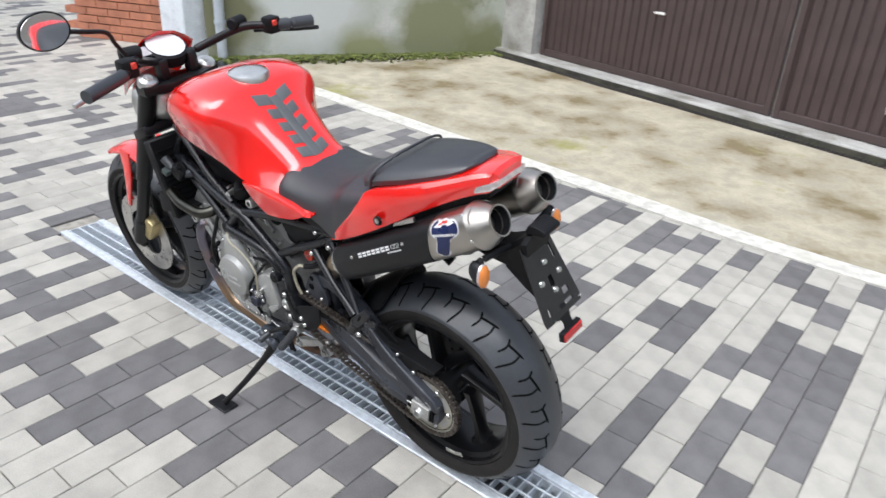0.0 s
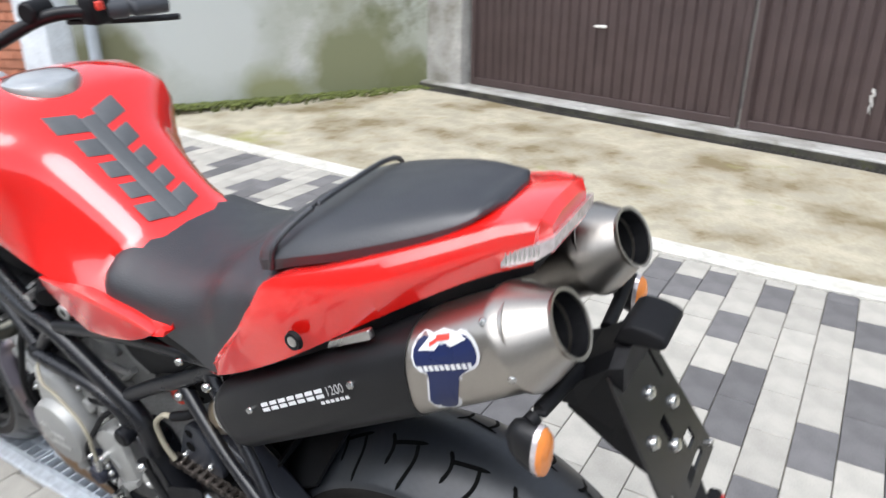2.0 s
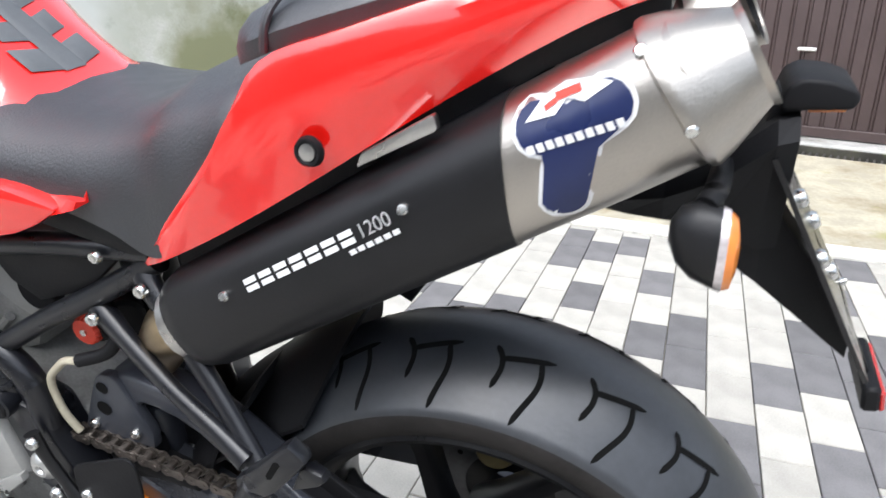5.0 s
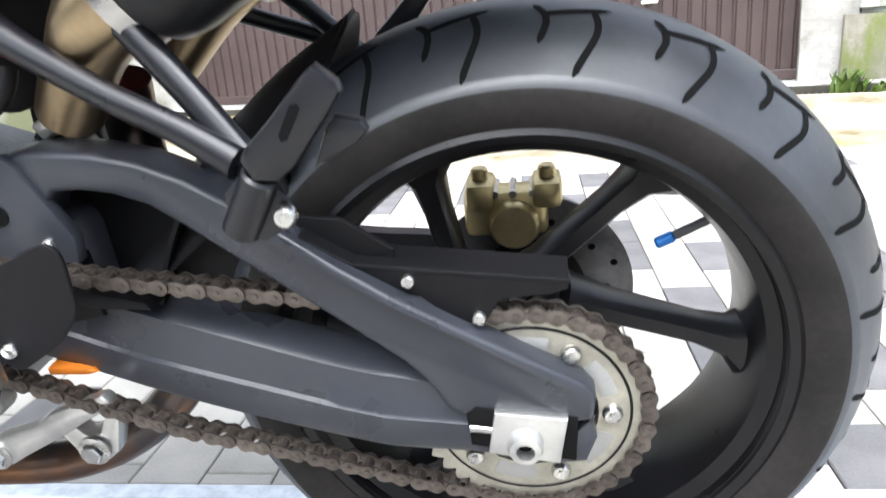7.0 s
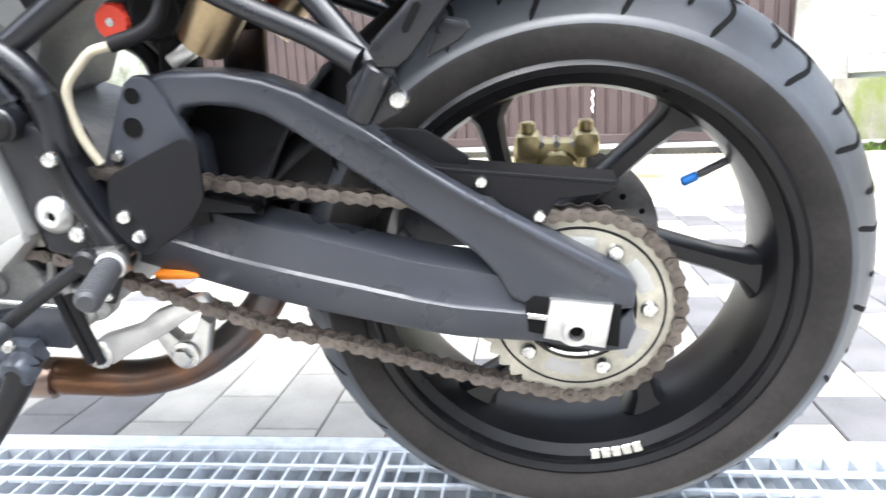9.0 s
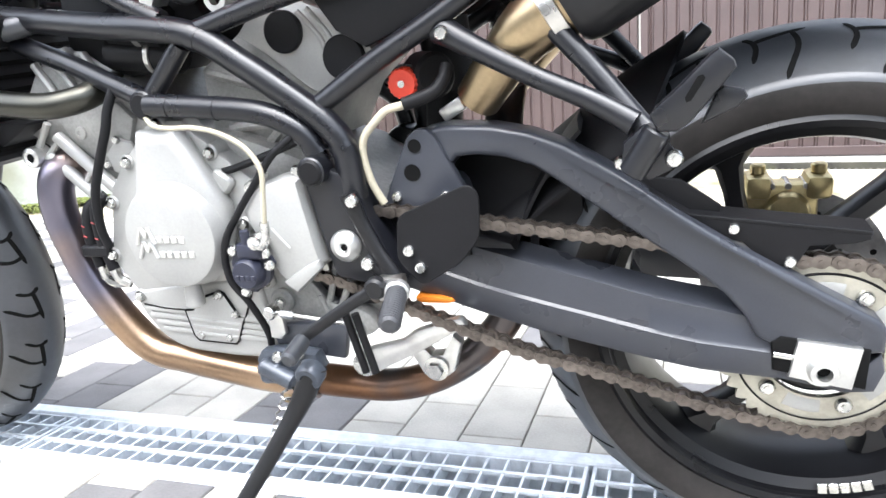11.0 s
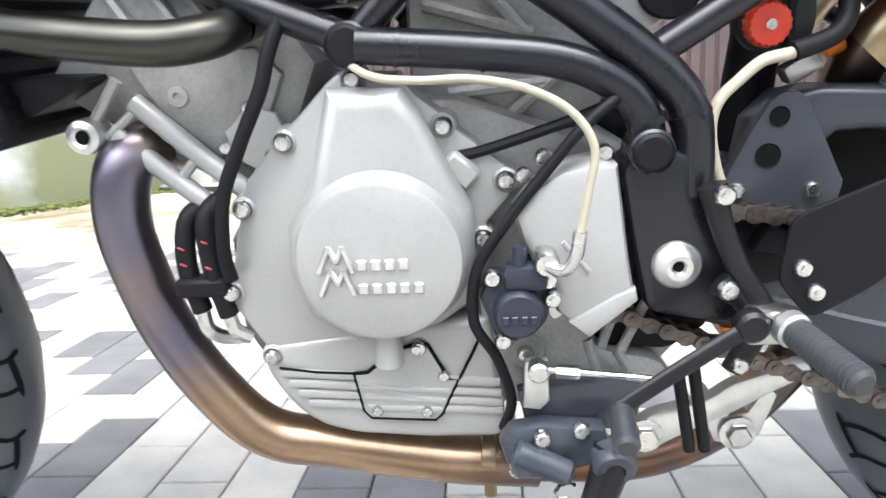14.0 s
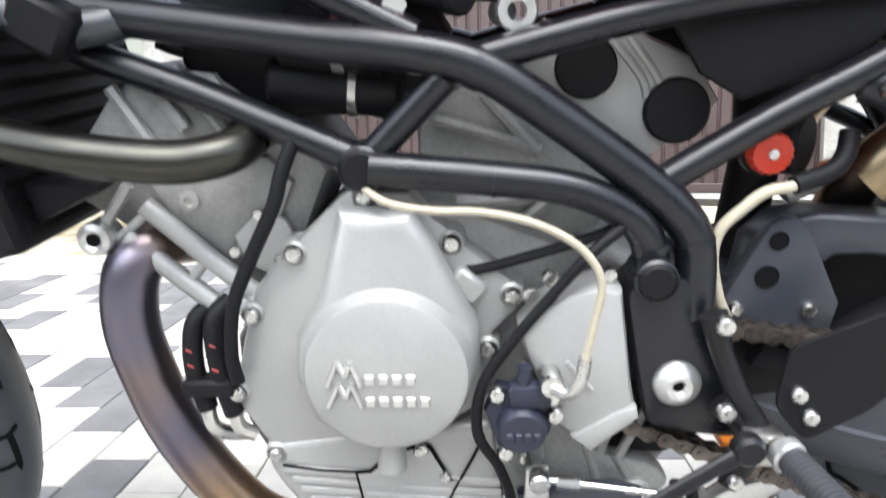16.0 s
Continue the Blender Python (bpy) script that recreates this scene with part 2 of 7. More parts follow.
LEN = (DOOR_B - DOOR_A).length
WALL_CORNER = along(-0.42, 0.1)
WALL_END = Vector((-4.75, 2.45, 0))

kerb = slab("kerb", [(-4.6, kerb_y(-4.6)), (0.2, KERB_Y), (4.5, KERB_Y - 0.02), (4.5, KERB_Y + 0.13), (0.2, KERB_Y + 0.14), (-4.6, kerb_y(-4.6) + 0.15)], -0.3, 0.006, KERB, "pale concrete edging band beside the block paving", "kerb")
bm = bmesh.new()
cols = 24
for i in range(cols + 1):
    f = i / cols
    x0 = -4.9 + 9.4 * f
    back = along(-1.6 + (LEN + 4.5) * f, 0.32)
    for j in range(9):
        g = j / 8
        y = kerb_y(x0) + 0.12
        p = Vector((x0, y, 0)).lerp(back, g)
        p.z = 0.002 + 0.055 * g ** 1.3 + 0.006 * noise.noise(p * 1.4)
        bm.verts.new(p)
bm.verts.ensure_lookup_table()
for i in range(cols):
    for j in range(8):
        k = i * 9 + j
        bm.faces.new((bm.verts[k], bm.verts[k + 9], bm.verts[k + 10], bm.verts[k + 1]))
apron = part("apron", bm, CONCRETE)
tagged(apron, "stained yellowish concrete apron rising to the garage", "apron", kind="structure")


def strip(name, s0, s1, o0, o1, z0, z1, mat, label, category, bevel=0.004):
    a, b, c, d = along(s0, o0), along(s1, o0), along(s1, o1), along(s0, o1)
    mid = (a + b + c + d) / 4
    ang = math.atan2(DD.y, DD.x)
    bm = box((s1 - s0, abs(o1 - o0), z1 - z0), (mid.x, mid.y, (z0 + z1) / 2), bevel, Matrix.Rotation(ang, 3, "Z"))
    return tagged(part(name, bm, mat, smooth=False), label, category, kind="structure")


strip("drain_channel", -0.6, LEN + 1.0, 0.20, 0.33, -0.1, 0.035, DARK_IRON, "dark narrow drain channel before the garage sill", "drain")
gr = tagged(new("drain_grating"), "rusty slotted iron grating over the garage drain", "grating")
me = mesh_of("bar", box((0.012, 0.12, 0.012), bevel=0.002), DARK_IRON)
for i in range(150):
    p = along(-0.5 + i * 0.036, 0.265, 0.048)
    piece("bar", me, gr, Matrix.Translation(p) @ Matrix.Rotation(math.atan2(DD.y, DD.x), 4, "Z"))
strip("sill", -0.45, LEN + 0.6, -0.12, 0.195, -0.1, 0.105, SILL, "worn concrete sill in front of the garage doors", "sill", 0.012)

SLIME = stained("blackened wet concrete", (0.075, 0.07, 0.05), (0.03, 0.028, 0.022), edge=(0.4, 0.6), scale=5, third=(0.09, 0.10, 0.03), third_edge=(0.58, 0.7), third_scale=7)
strip("sill_face", -0.45, LEN + 0.6, 0.1955, 0.206, -0.05, 0.088, SLIME, "blackened mossy front of the garage sill", "sill")

# two corrugated garage doors in one opening
def garage_door(s0, s1, label, hx, hz, scratched=False):
    e = tagged(new("garage_door"), label, "garage door", group="garage doors")
    ang = math.atan2(DD.y, DD.x)
    m = Matrix.Translation(along(s0, 0.0, 0.11)) @ Matrix.Rotation(ang, 4, "Z")
    e.matrix_basis = m
    w, h = s1 - s0, 2.3
    bm = bmesh.new()
    pitch, depth = 0.085, 0.014
    xs, x = [], 0.0
    while x < w - 0.001:
        for dx, dy in ((0, 0), (0.058, 0), (0.066, depth), (0.077, depth)):
            if x + dx <= w:
                xs.append((x + dx, dy))
        x += pitch
    xs.append((w, 0))
    lo = [bm.verts.new((a, b, 0)) for a, b in xs]
    hi = [bm.verts.new((a, b, h)) for a, b in xs]
    for i in range(len(xs) - 1):
        bm.faces.new((lo[i], lo[i + 1], hi[i + 1], hi[i]))
    part("sheet", bm, DOOR, e, smooth=False)
    for x in (0.0, w):
        part("edge_post", box((0.05, 0.05, h), (x + (0.025 if x == 0 else -0.025), 0.0, h / 2), 0.004), DOOR, e, smooth=False)
    part("bottom_rail", box((w - 0.1, 0.03, 0.06), (w / 2, -0.004, 0.03), 0.004), DOOR, e, smooth=False)
    part("handle", join(rod((hx - 0.05, -0.045, hz), (hx + 0.05, -0.045, hz), 0.011, bevel=0.004), rod((hx, 0.0, hz), (hx, -0.045, hz), 0.01)), HANDLE_WHITE, e, "small white pull handle")
    part("lock_plate", lathe([(1e-5, 0.006), (0.018, 0.006), (0.02, 0.0)], (hx, 0.0, hz), (0, -1, 0), 18), DOOR, e)
    if scratched:
        for k in range(7):
            z = 0.345 - 0.021 * k
            x = w * 0.0 + 0.745 + 0.006 * math.sin(k * 2.1)
            part("scratch", box((0.013 - 0.0012 * k, 0.002, 0.024), (x, -0.0015, z), 0.0, Matrix.Rotation(0.25 * math.sin(k * 1.7), 3, "Y")), HANDLE_WHITE, e, "chipped white scratch", smooth=False)
    return e


garage_door(0.02, 2.435, "brown ribbed steel garage door with a white handle", 1.315, 0.58)
garage_door(2.46, LEN, "brown ribbed steel garage door, scratched, with a white handle", 1.115, 0.505, True)


def blotch(mat, at, radius, color, soft=0.35):
    """A weather stain with a ragged edge round one place of a wall."""
    n, l = mat.node_tree.nodes, mat.node_tree.links
    p = n["Principled BSDF"]
    prev = p.inputs["Base Color"].links[0].from_socket
    co, q = n.new("ShaderNodeTexCoord"), n.new("ShaderNodeTexNoise")
    q.inputs["Scale"].default_value, q.inputs["Detail"].default_value = 3.5, 7
    l.new(co.outputs["Object"], q.inputs["Vector"])
    d = n.new("ShaderNodeVectorMath")
    d.operation = "DISTANCE"
    d.inputs[1].default_value = at
    l.new(co.outputs["Object"], d.inputs[0])
    a = n.new("ShaderNodeMath")
    a.operation = "MULTIPLY_ADD"
    a.inputs[1].default_value = -1.3 * radius
    l.new(q.outputs[0], a.inputs[0])
    l.new(d.outputs["Value"], a.inputs[2])
    r = n.new("ShaderNodeMapRange")
    r.inputs[1].default_value, r.inputs[2].default_value = radius * (0.35 + soft), radius * (0.35 - soft)
    l.new(a.outputs[0], r.inputs[0])
    x = n.new("ShaderNodeMix")
    x.data_type = "RGBA"
    x.inputs[7].default_value = (*color, 1)
    l.new(r.outputs[0], x.inputs[0])
    l.new(prev, x.inputs[6])
    l.new(x.outputs[2], p.inputs["Base Color"])


for f, z, rad_, col in ((0.32, 0.62, 0.50, (0.50, 0.52, 0.50)), (0.76, 0.28, 0.45, (0.20, 0.21, 0.12)), (0.05, 0.35, 0.34, (0.16, 0.16, 0.09)), (0.50, 0.02, 0.26, (0.25, 0.26, 0.14)), (0.92, 0.05, 0.28, (0.17, 0.18, 0.09))):
    c_ = WALL_END.lerp(WALL_CORNER, f)
    blotch(WALL, (c_.x, c_.y, z), rad_, col)
# walls round the yard
def wall(name, a, b, z0, z1, thick, mat, label):
    a, b = Vector(a).to_3d(), Vector(b).to_3d()
    d = b - a
    d.z = 0
    n = Vector((-d.y, d.x, 0)).normalized() * thick
    mid = (a + b) / 2 + n / 2
    bm = box((d.length, thick, z1 - z0), (mid.x, mid.y, (z0 + z1) / 2), 0, Matrix.Rotation(math.atan2(d.y, d.x), 3, "Z"))
    bmesh.ops.subdivide_edges(bm, edges=bm.edges[:], cuts=6, use_grid_fill=True)
    for v in bm.verts:
        v.co += 0.012 * noise.noise_vector(v.co * 2.1)
    return tagged(part(name, bm, mat, smooth=False), label, "wall", kind="structure")


wall("wall_west", WALL_END, WALL_CORNER, -0.2, 2.9, 0.25, WALL, "old patched grey render wall with moss stains")
wall("wall_pier", WALL_CORNER + DN * 0.02, along(-0.02, 0.1), -0.2, 2.9, 0.3, SILL, "plain concrete pier beside the garage door")
wall("wall_lintel", along(-0.45, 0.05, 0), along(LEN + 0.4, 0.05, 0), 2.4, 2.95, 0.3, SILL, "concrete lintel over the garage doors")
wall("wall_garage_back", along(-0.6, -2.6), along(LEN + 1.2, -2.6), -0.2, 2.95, 0.2, HAZE, "back wall behind the garage doors")
wall("wall_east_pier", along(LEN - 0.07, 0.1), along(LEN + 0.22, 0.1), -0.2, 2.95, 0.3, SILL, "plain grey concrete pier at the garage's edge")

# low mossy wall with a slatted shutter above it
EA, EB = along(LEN + 0.14, 0.16), along(LEN + 3.6, 0.16)
LOW = stained("mossy low wall", (0.26, 0.245, 0.20), (0.12, 0.115, 0.085), edge=(0.42, 0.6), scale=2.2, third=(0.14, 0.17, 0.04), third_edge=(0.5, 0.62), third_scale=3.0, stretch=(1, 1, 0.45))
wall("wall_east_low", EA, EB, -0.2, 0.46, 0.3, LOW, "low mossy concrete wall with green streaks")
wall("wall_east_upper", EA - DN * 0.08 + DD * 0.09, EB - DN * 0.08, 0.46, 2.9, 0.2, WHITE_WALL, "pale painted wall above the mossy base")
shutter = tagged(new("shutter"), "white slatted metal shutter in a pale frame", "shutter")
ang = math.atan2(DD.y, DD.x)
shutter.matrix_basis = Matrix.Translation(along(LEN + 0.26, 0.11, 0.49)) @ Matrix.Rotation(ang, 4, "Z")
part("jamb", box((0.09, 0.07, 1.75), (0, 0, 0.875), 0.006), SHUTTER, shutter, smooth=False)
part("jamb", box((0.09, 0.07, 1.75), (1.9, 0, 0.875), 0.006), SHUTTER, shutter, smooth=False)
part("head", box((1.81, 0.07, 0.09), (0.95, 0, 1.79), 0.006), SHUTTER, shutter, smooth=False)
me = mesh_of("slat", box((1.80, 0.020, 0.103), bevel=0.005, rot=Matrix.Rotation(radians(13), 3, "X")), SHUTTER)
for i in range(17):
    piece("slat", me, shutter, Matrix.Translation((0.95, 0, 0.05 + i * 0.104)))

# things beyond the west wall's end
pier = box((0.36, 0.3, 2.9), (-4.98, 2.42, 1.3), 0.01)
tagged(part("wall_gatepost", pier, GATE_WHITE, smooth=False), "pale painted gate pier at the wall's end", "pier", kind="structure")
pipe = tagged(new("downpipe"), "grey steel downpipe on the wall's end", "pipe")
pipe.location = (-4.63, 2.52, 0)
part("pipe", rod((0, 0, 0.0), (0, 0, 2.9), 0.045, 16), PIPE_GREY, pipe)
for z in (0.35, 1.6, 2.5):
    part("clip", lathe([(0.045, 0), (0.053, 0), (0.053, 0.03), (0.045, 0.03)], (0, 0, z), (0, 0, 1), 16), PIPE_GREY, pipe)


def brick_wall(a, b, z1):
    """A wall of single bricks with recessed joints."""
    a, b = Vector(a).to_3d(), Vector(b).to_3d()
    d = (b - a)
    ang = math.atan2(d.y, d.x)
    bm = bmesh.new()
    rows = int(z1 / 0.075)
    for r in range(rows):
        off = 0.125 if r % 2 else 0.0
        x = -off
        while x < d.length:
            c = a + d.normalized() * (x + 0.12) + Vector((0, 0, r * 0.075 + 0.035))
            m = Matrix.Translation(c) @ Matrix.Rotation(ang, 4, "Z") @ Matrix.Diagonal((0.24, 0.11 + random.uniform(-0.004, 0.004), 0.065, 1))
            bmesh.ops.create_cube(bm, size=1, matrix=m)
            x += 0.25
    return bm


bm = brick_wall((-6.5, 2.208, 0), (-5.2, 2.75, 0), 2.3)
bw = wall("wall_brick", (-6.5, 2.218, 0), (-5.2, 2.76, 0), -0.2, 2.4, 0.2, JOINT, "mortar core of the orange brick wall")
br = part("bricks", bm, BRICK, bw, smooth=False)
tagged(br, kind="stuff")
# three added walls close the yard, mostly out of view, for bounce and reflections
wall("wall_far_west", (-9.0, -4.2, 0), (-9.0, 2.2, 0), -0.3, 3.2, 0.2, HAZE, "far plain wall added to close the yard")
wall("wall_south", (4.6, -4.2, 0), (-9.0, -4.2, 0), -0.3, 2.2, 0.2, HAZE, "plain wall added out of view on the yard's near side")
wall("wall_far_east", EB + Vector((0.3, 0.2, 0)), (4.8, -4.2, 0), -0.3, 1.6, 0.2, HAZE, "plain wall added out of view to close the yard")
slab("pavement_far", [(-8.99, kerb_y(-8.99) - 0.5), (-4.92, kerb_y(-4.92) + 0.01), (-4.92, 2.8), (-8.99, 3.2)], -0.2, -0.008, PAVER_LIGHT, "far paving beside the brick wall", "paving")


def tuft(at, n, height, spread, label, mat=LEAF, wide=0.012):
    """A clump of bent narrow leaves."""
    e = tagged(new("weed"), label, "weed")
    e.location = at
    bm = bmesh.new()
    for i in range(n):
        a = random.uniform(0, 2 * math.pi)
        h = height * random.uniform(0.4, 1.0)
        o = Vector((random.uniform(-spread, spread), random.uniform(-spread * 0.4, spread * 0.4), 0))
        lean = Vector((math.cos(a), math.sin(a), 0)) * h * random.uniform(0.2, 0.8)
        side = Vector((-math.sin(a), math.cos(a), 0)) * wide * random.uniform(0.6, 1.5)
        prev = None
        for k in range(4):
            f = k / 3
            c = o + lean * f * f + Vector((0, 0, h * f))
            w = side * (1 - f * 0.9) * (0.6 + f)
            row = (bm.verts.new(c - w), bm.verts.new(c + w))
            if prev:
                bm.faces.new((prev[0], prev[1], row[1], row[0]))
            prev = row
    part("leaves", bm, mat, e)
    return e


for s, n, h, w in ((0.16, 30, 0.14, 0.09), (0.36, 24, 0.06, 0.12), (0.53, 26, 0.16, 0.06), (0.95, 40, 0.12, 0.2), (1.5, 50, 0.22, 0.25), (2.1, 40, 0.2, 0.25)):
    tuft(along(LEN + s, 0.26, 0.05), n, h, w, "green weeds at the foot of the mossy wall", wide=0.03)
for f in (0.06, 0.16, 0.27, 0.36, 0.45, 0.55, 0.66, 0.74, 0.83, 0.93):
    p = WALL_END.lerp(WALL_CORNER, f)
    p = p + Vector((0.08, -0.04, 0.015))
    tuft(p, 40, 0.055, 0.2, "low moss and grass along the wall's foot", MOSS, 0.012)
bm = bmesh.new()
for i in range(900):
    p = WALL_END.lerp(WALL_CORNER, random.random()) + Vector((1, -0.55, 0)).normalized() * abs(random.gauss(0.0, 0.09))
    r = random.uniform(0.008, 0.03)
    bmesh.ops.create_icosphere(bm, subdivisions=1, radius=r, matrix=Matrix.Translation((p.x, p.y, 0.04 + random.uniform(0, 0.02))) @ Matrix.Diagonal((1, 1, 0.5, 1)))
tagged(part("moss", bm, MOSS), "cushions of moss along the foot of the wall", "moss", kind="stuff")


# ---- drain channel with a galvanised grating, under the motorcycle ----
channel = slab("drain_pit", [(GRATE_X[0], GRATE[0]), (GRATE_X[1], GRATE[0]), (GRATE_X[1], GRATE[1]), (GRATE_X[0], GRATE[1])], -0.3, -0.11, PIT, "dark bottom of the drain channel", "channel")
for y, n in ((GRATE[0], "near"), (GRATE[1], "far")):
    s = 1 if y < 0 else -1
    bm = join(box((GRATE_X[1] - GRATE_X[0], 0.034, 0.02), ((GRATE_X[0] + GRATE_X[1]) / 2, y + s * 0.017, -0.008), 0.003),
              box((GRATE_X[1] - GRATE_X[0], 0.006, 0.1), ((GRATE_X[0] + GRATE_X[1]) / 2, y + s * 0.031, -0.06), 0.001))
    tagged(part("channel_edge", bm, GALV, smooth=False), "galvanised steel edge of the drain channel", "channel edge", kind="structure")


def grating(x0, x1):
    e = tagged(new("drain_grating"), "galvanised steel bar grating lying in the drain channel", "grating", group="drain gratings")
    y0, y1 = GRATE[0] + 0.038, GRATE[1] - 0.038
    mx = (x0 + x1) / 2
    for y in (y0 + 0.002, y1 - 0.002):
        part("rail", box((x1 - x0, 0.005, 0.03), (mx, y, -0.015), 0.001), GALV, e, smooth=False)
    for k in range(1, 3):
        y = y0 + (y1 - y0) * k / 3
        part("cross_rod", box((x1 - x0, 0.007, 0.008), (mx, y, -0.003), 0.001), GALV, e, smooth=False)
    for x in (x0 + 0.003, x1 - 0.003):
        part("end_bar", box((0.006, y1 - y0, 0.03), (x, (y0 + y1) / 2, -0.015), 0.001), GALV, e, smooth=False)
    return e, y0, y1


bar_me = mesh_of("bearing_bar", box((0.0040, GRATE[1] - GRATE[0] - 0.084, 0.028), bevel=0.0006), GALV)
x = GRATE_X[0] + 0.01
while x < GRATE_X[1] - 0.5:
    e, y0, y1 = grating(x, x + 0.988)
    k = x + 0.025
    while k < x + 0.97:
        piece("bearing_bar", bar_me, e, Matrix.Translation((k, (y0 + y1) / 2, -0.0155)))
        k += 0.0335
    x += 0.995

# ---- the motorcycle: built upright (x to the rear, y to its right side), then leant on its stand ----
BLACK = material("satin black paint", (0.010, 0.010, 0.011), 0.36, vary=0.15, scale=20, bump=0.06, fine=300)
FRAME = material("black powder coat", (0.007, 0.0075, 0.010), 0.30, vary=0.12, scale=25, bump=0.05, fine=400)
ARM = material("anodised black alloy", (0.034, 0.037, 0.046), 0.30, metal=0.0, vary=0.12, scale=14, bump=0.05, fine=350)
PLATE_BLACK = material("glossy black plate", (0.012, 0.0115, 0.0125), 0.22, vary=0.15, scale=14, bump=0.04, fine=260)
PLASTIC = material("matt black plastic", (0.006, 0.006, 0.007), 0.55, vary=0.15, scale=20, bump=0.12, fine=260)
RUBBER = material("tyre rubber", (0.027, 0.030, 0.036), 0.42, vary=0.25, scale=10, bump=0.12, fine=120)
SIDE_RUBBER = material("tyre sidewall", (0.022, 0.020, 0.019), 0.70, vary=0.3, scale=14, bump=0.15, fine=150)
# near-black painted as shade in grooves, holes and slots; also joints and fins
SHADE_BLACK = material("tyre groove", (0.006, 0.006, 0.006), 0.9, vary=0.1)
RIM = material("black wheel paint", (0.006, 0.006, 0.007), 0.32, vary=0.15, scale=20, bump=0.03)
RED = material("red gloss paint", (0.78, 0.009, 0.005), 0.22, vary=0.04, scale=6, bump=0.0, coat=1.0, rough_vary=0.04)
VINYL = material("black seat vinyl", (0.016, 0.017, 0.021), 0.44, vary=0.12, scale=30, bump=0.3, fine=420)
STEEL = material("bare steel", (0.55, 0.54, 0.52), 0.30, metal=1.0, vary=0.15, scale=30, bump=0.05)
BRUSHED = material("brushed titanium", (0.46, 0.43, 0.39), 0.34, metal=1.0, vary=0.08, scale=9, bump=0.12, fine=500)
ZINC = material("zinc bolt", (0.62, 0.62, 0.60), 0.25, metal=1.0, vary=0.15, scale=60, bump=0.0)
ENGINE = material("grey engine paint", (0.37, 0.37, 0.355), 0.42, metal=0.35, vary=0.08, scale=12, bump=0.06, fine=350)
ENGINE_DARK = material("grey cast alloy", (0.30, 0.30, 0.29), 0.5, metal=0.35, vary=0.25, scale=16, bump=0.25, fine=240)
for m, ior in ((RED, 1.62),):
    m.node_tree.nodes["Principled BSDF"].inputs["Coat IOR"].default_value = ior
GOLD = material("gold anodised", (0.56, 0.46, 0.24), 0.38, metal=0.8, vary=0.15, scale=40, bump=0.05)
ALLOY = material("cast alloy", (0.66, 0.66, 0.64), 0.34, metal=0.9, vary=0.1, scale=30, bump=0.08)
SPROCKET = material("sprocket alloy", (0.46, 0.44, 0.37), 0.5, metal=0.7, vary=0.2, scale=30, bump=0.1)
CHAIN = material("oily chain steel", (0.15, 0.13, 0.115), 0.42, metal=0.85, vary=0.35, scale=70, bump=0.1, each=0.2)
ORANGE = material("amber lens", (0.75, 0.24, 0.05), 0.18, vary=0.1, bump=0.0)
LENS = material("clear lens", (0.68, 0.62, 0.62), 0.12, metal=0.5, vary=0.2, scale=90, bump=0.2)
RED_LENS = material("red lens", (0.45, 0.02, 0.02), 0.15, vary=0.1, bump=0.0)
RED_CAP = material("red plastic cap", (0.70, 0.06, 0.03), 0.4, vary=0.1)
BLUE_CAP = material("blue anodised cap", (0.02, 0.20, 0.65), 0.35, metal=0.3, vary=0.1)
HOSE_CREAM = material("cream hose", (0.40, 0.365, 0.275), 0.45, vary=0.12)
SLAVE = material("dark blue casting", (0.017, 0.019, 0.034), 0.42, vary=0.2)
DECAL_BLUE = material("navy decal", (0.010, 0.018, 0.075), 0.3, vary=0.05, bump=0.0)
DECAL_WHITE = material("white decal", (0.72, 0.72, 0.72), 0.35, vary=0.04, bump=0.0)
DECAL_RED = material("red decal", (0.62, 0.05, 0.03), 0.35, vary=0.04, bump=0.0)
PAD = material("grey tank pad", (0.10, 0.105, 0.11), 0.5, vary=0.1, bump=0.1)
SPRING = material("orange spring", (0.75, 0.22, 0.02), 0.4, vary=0.1)

DISC = material("dark brake disc steel", (0.16, 0.16, 0.165), 0.35, metal=0.9, vary=0.2, scale=40, bump=0.1)
for m, level in ((BLACK, 0.30), (PLASTIC, 0.22), (VINYL, 0.95), (RUBBER, 0.85), (RIM, 0.35), (SIDE_RUBBER, 0.20), (SHADE_BLACK, 0.1)):
    m.node_tree.nodes["Principled BSDF"].inputs["Specular IOR Level"].default_value = level


def heat(name, cold, warm, scale=3.0):
    m = material(name, cold, 0.32, metal=1.0, vary=0.15, scale=14, bump=0.05)
    n, l = m.node_tree.nodes, m.node_tree.links
    p = n["Principled BSDF"]
    prev = p.inputs["Base Color"].links[0].from_socket
    co = n.new("ShaderNodeTexCoord")
    q = n.new("ShaderNodeTexNoise")
    q.inputs["Scale"].default_value = scale
    l.new(co.outputs["Object"], q.inputs["Vector"])
    r = n.new("ShaderNodeMapRange")
    r.inputs[1].default_value, r.inputs[2].default_value = 0.4, 0.62
    l.new(q.outputs[0], r.inputs[0])
    x = n.new("ShaderNodeMix")
    x.data_type = "RGBA"
    x.inputs[7].default_value = (*warm, 1)
    l.new(r.outputs[0], x.inputs[0])
    l.new(prev, x.inputs[6])
    l.new(x.outputs[2], p.inputs["Base Color"])
    return m


PIPE_HOT = heat("heat-tinted exhaust steel", (0.34, 0.235, 0.155), (0.17, 0.16, 0.20), 5)
PIPE_DULL = heat("dull exhaust steel", (0.095, 0.092, 0.074), (0.060, 0.060, 0.054), 6)
PIPE_RUST = heat("rusty collector steel", (0.22, 0.12, 0.07), (0.10, 0.09, 0.09), 12)
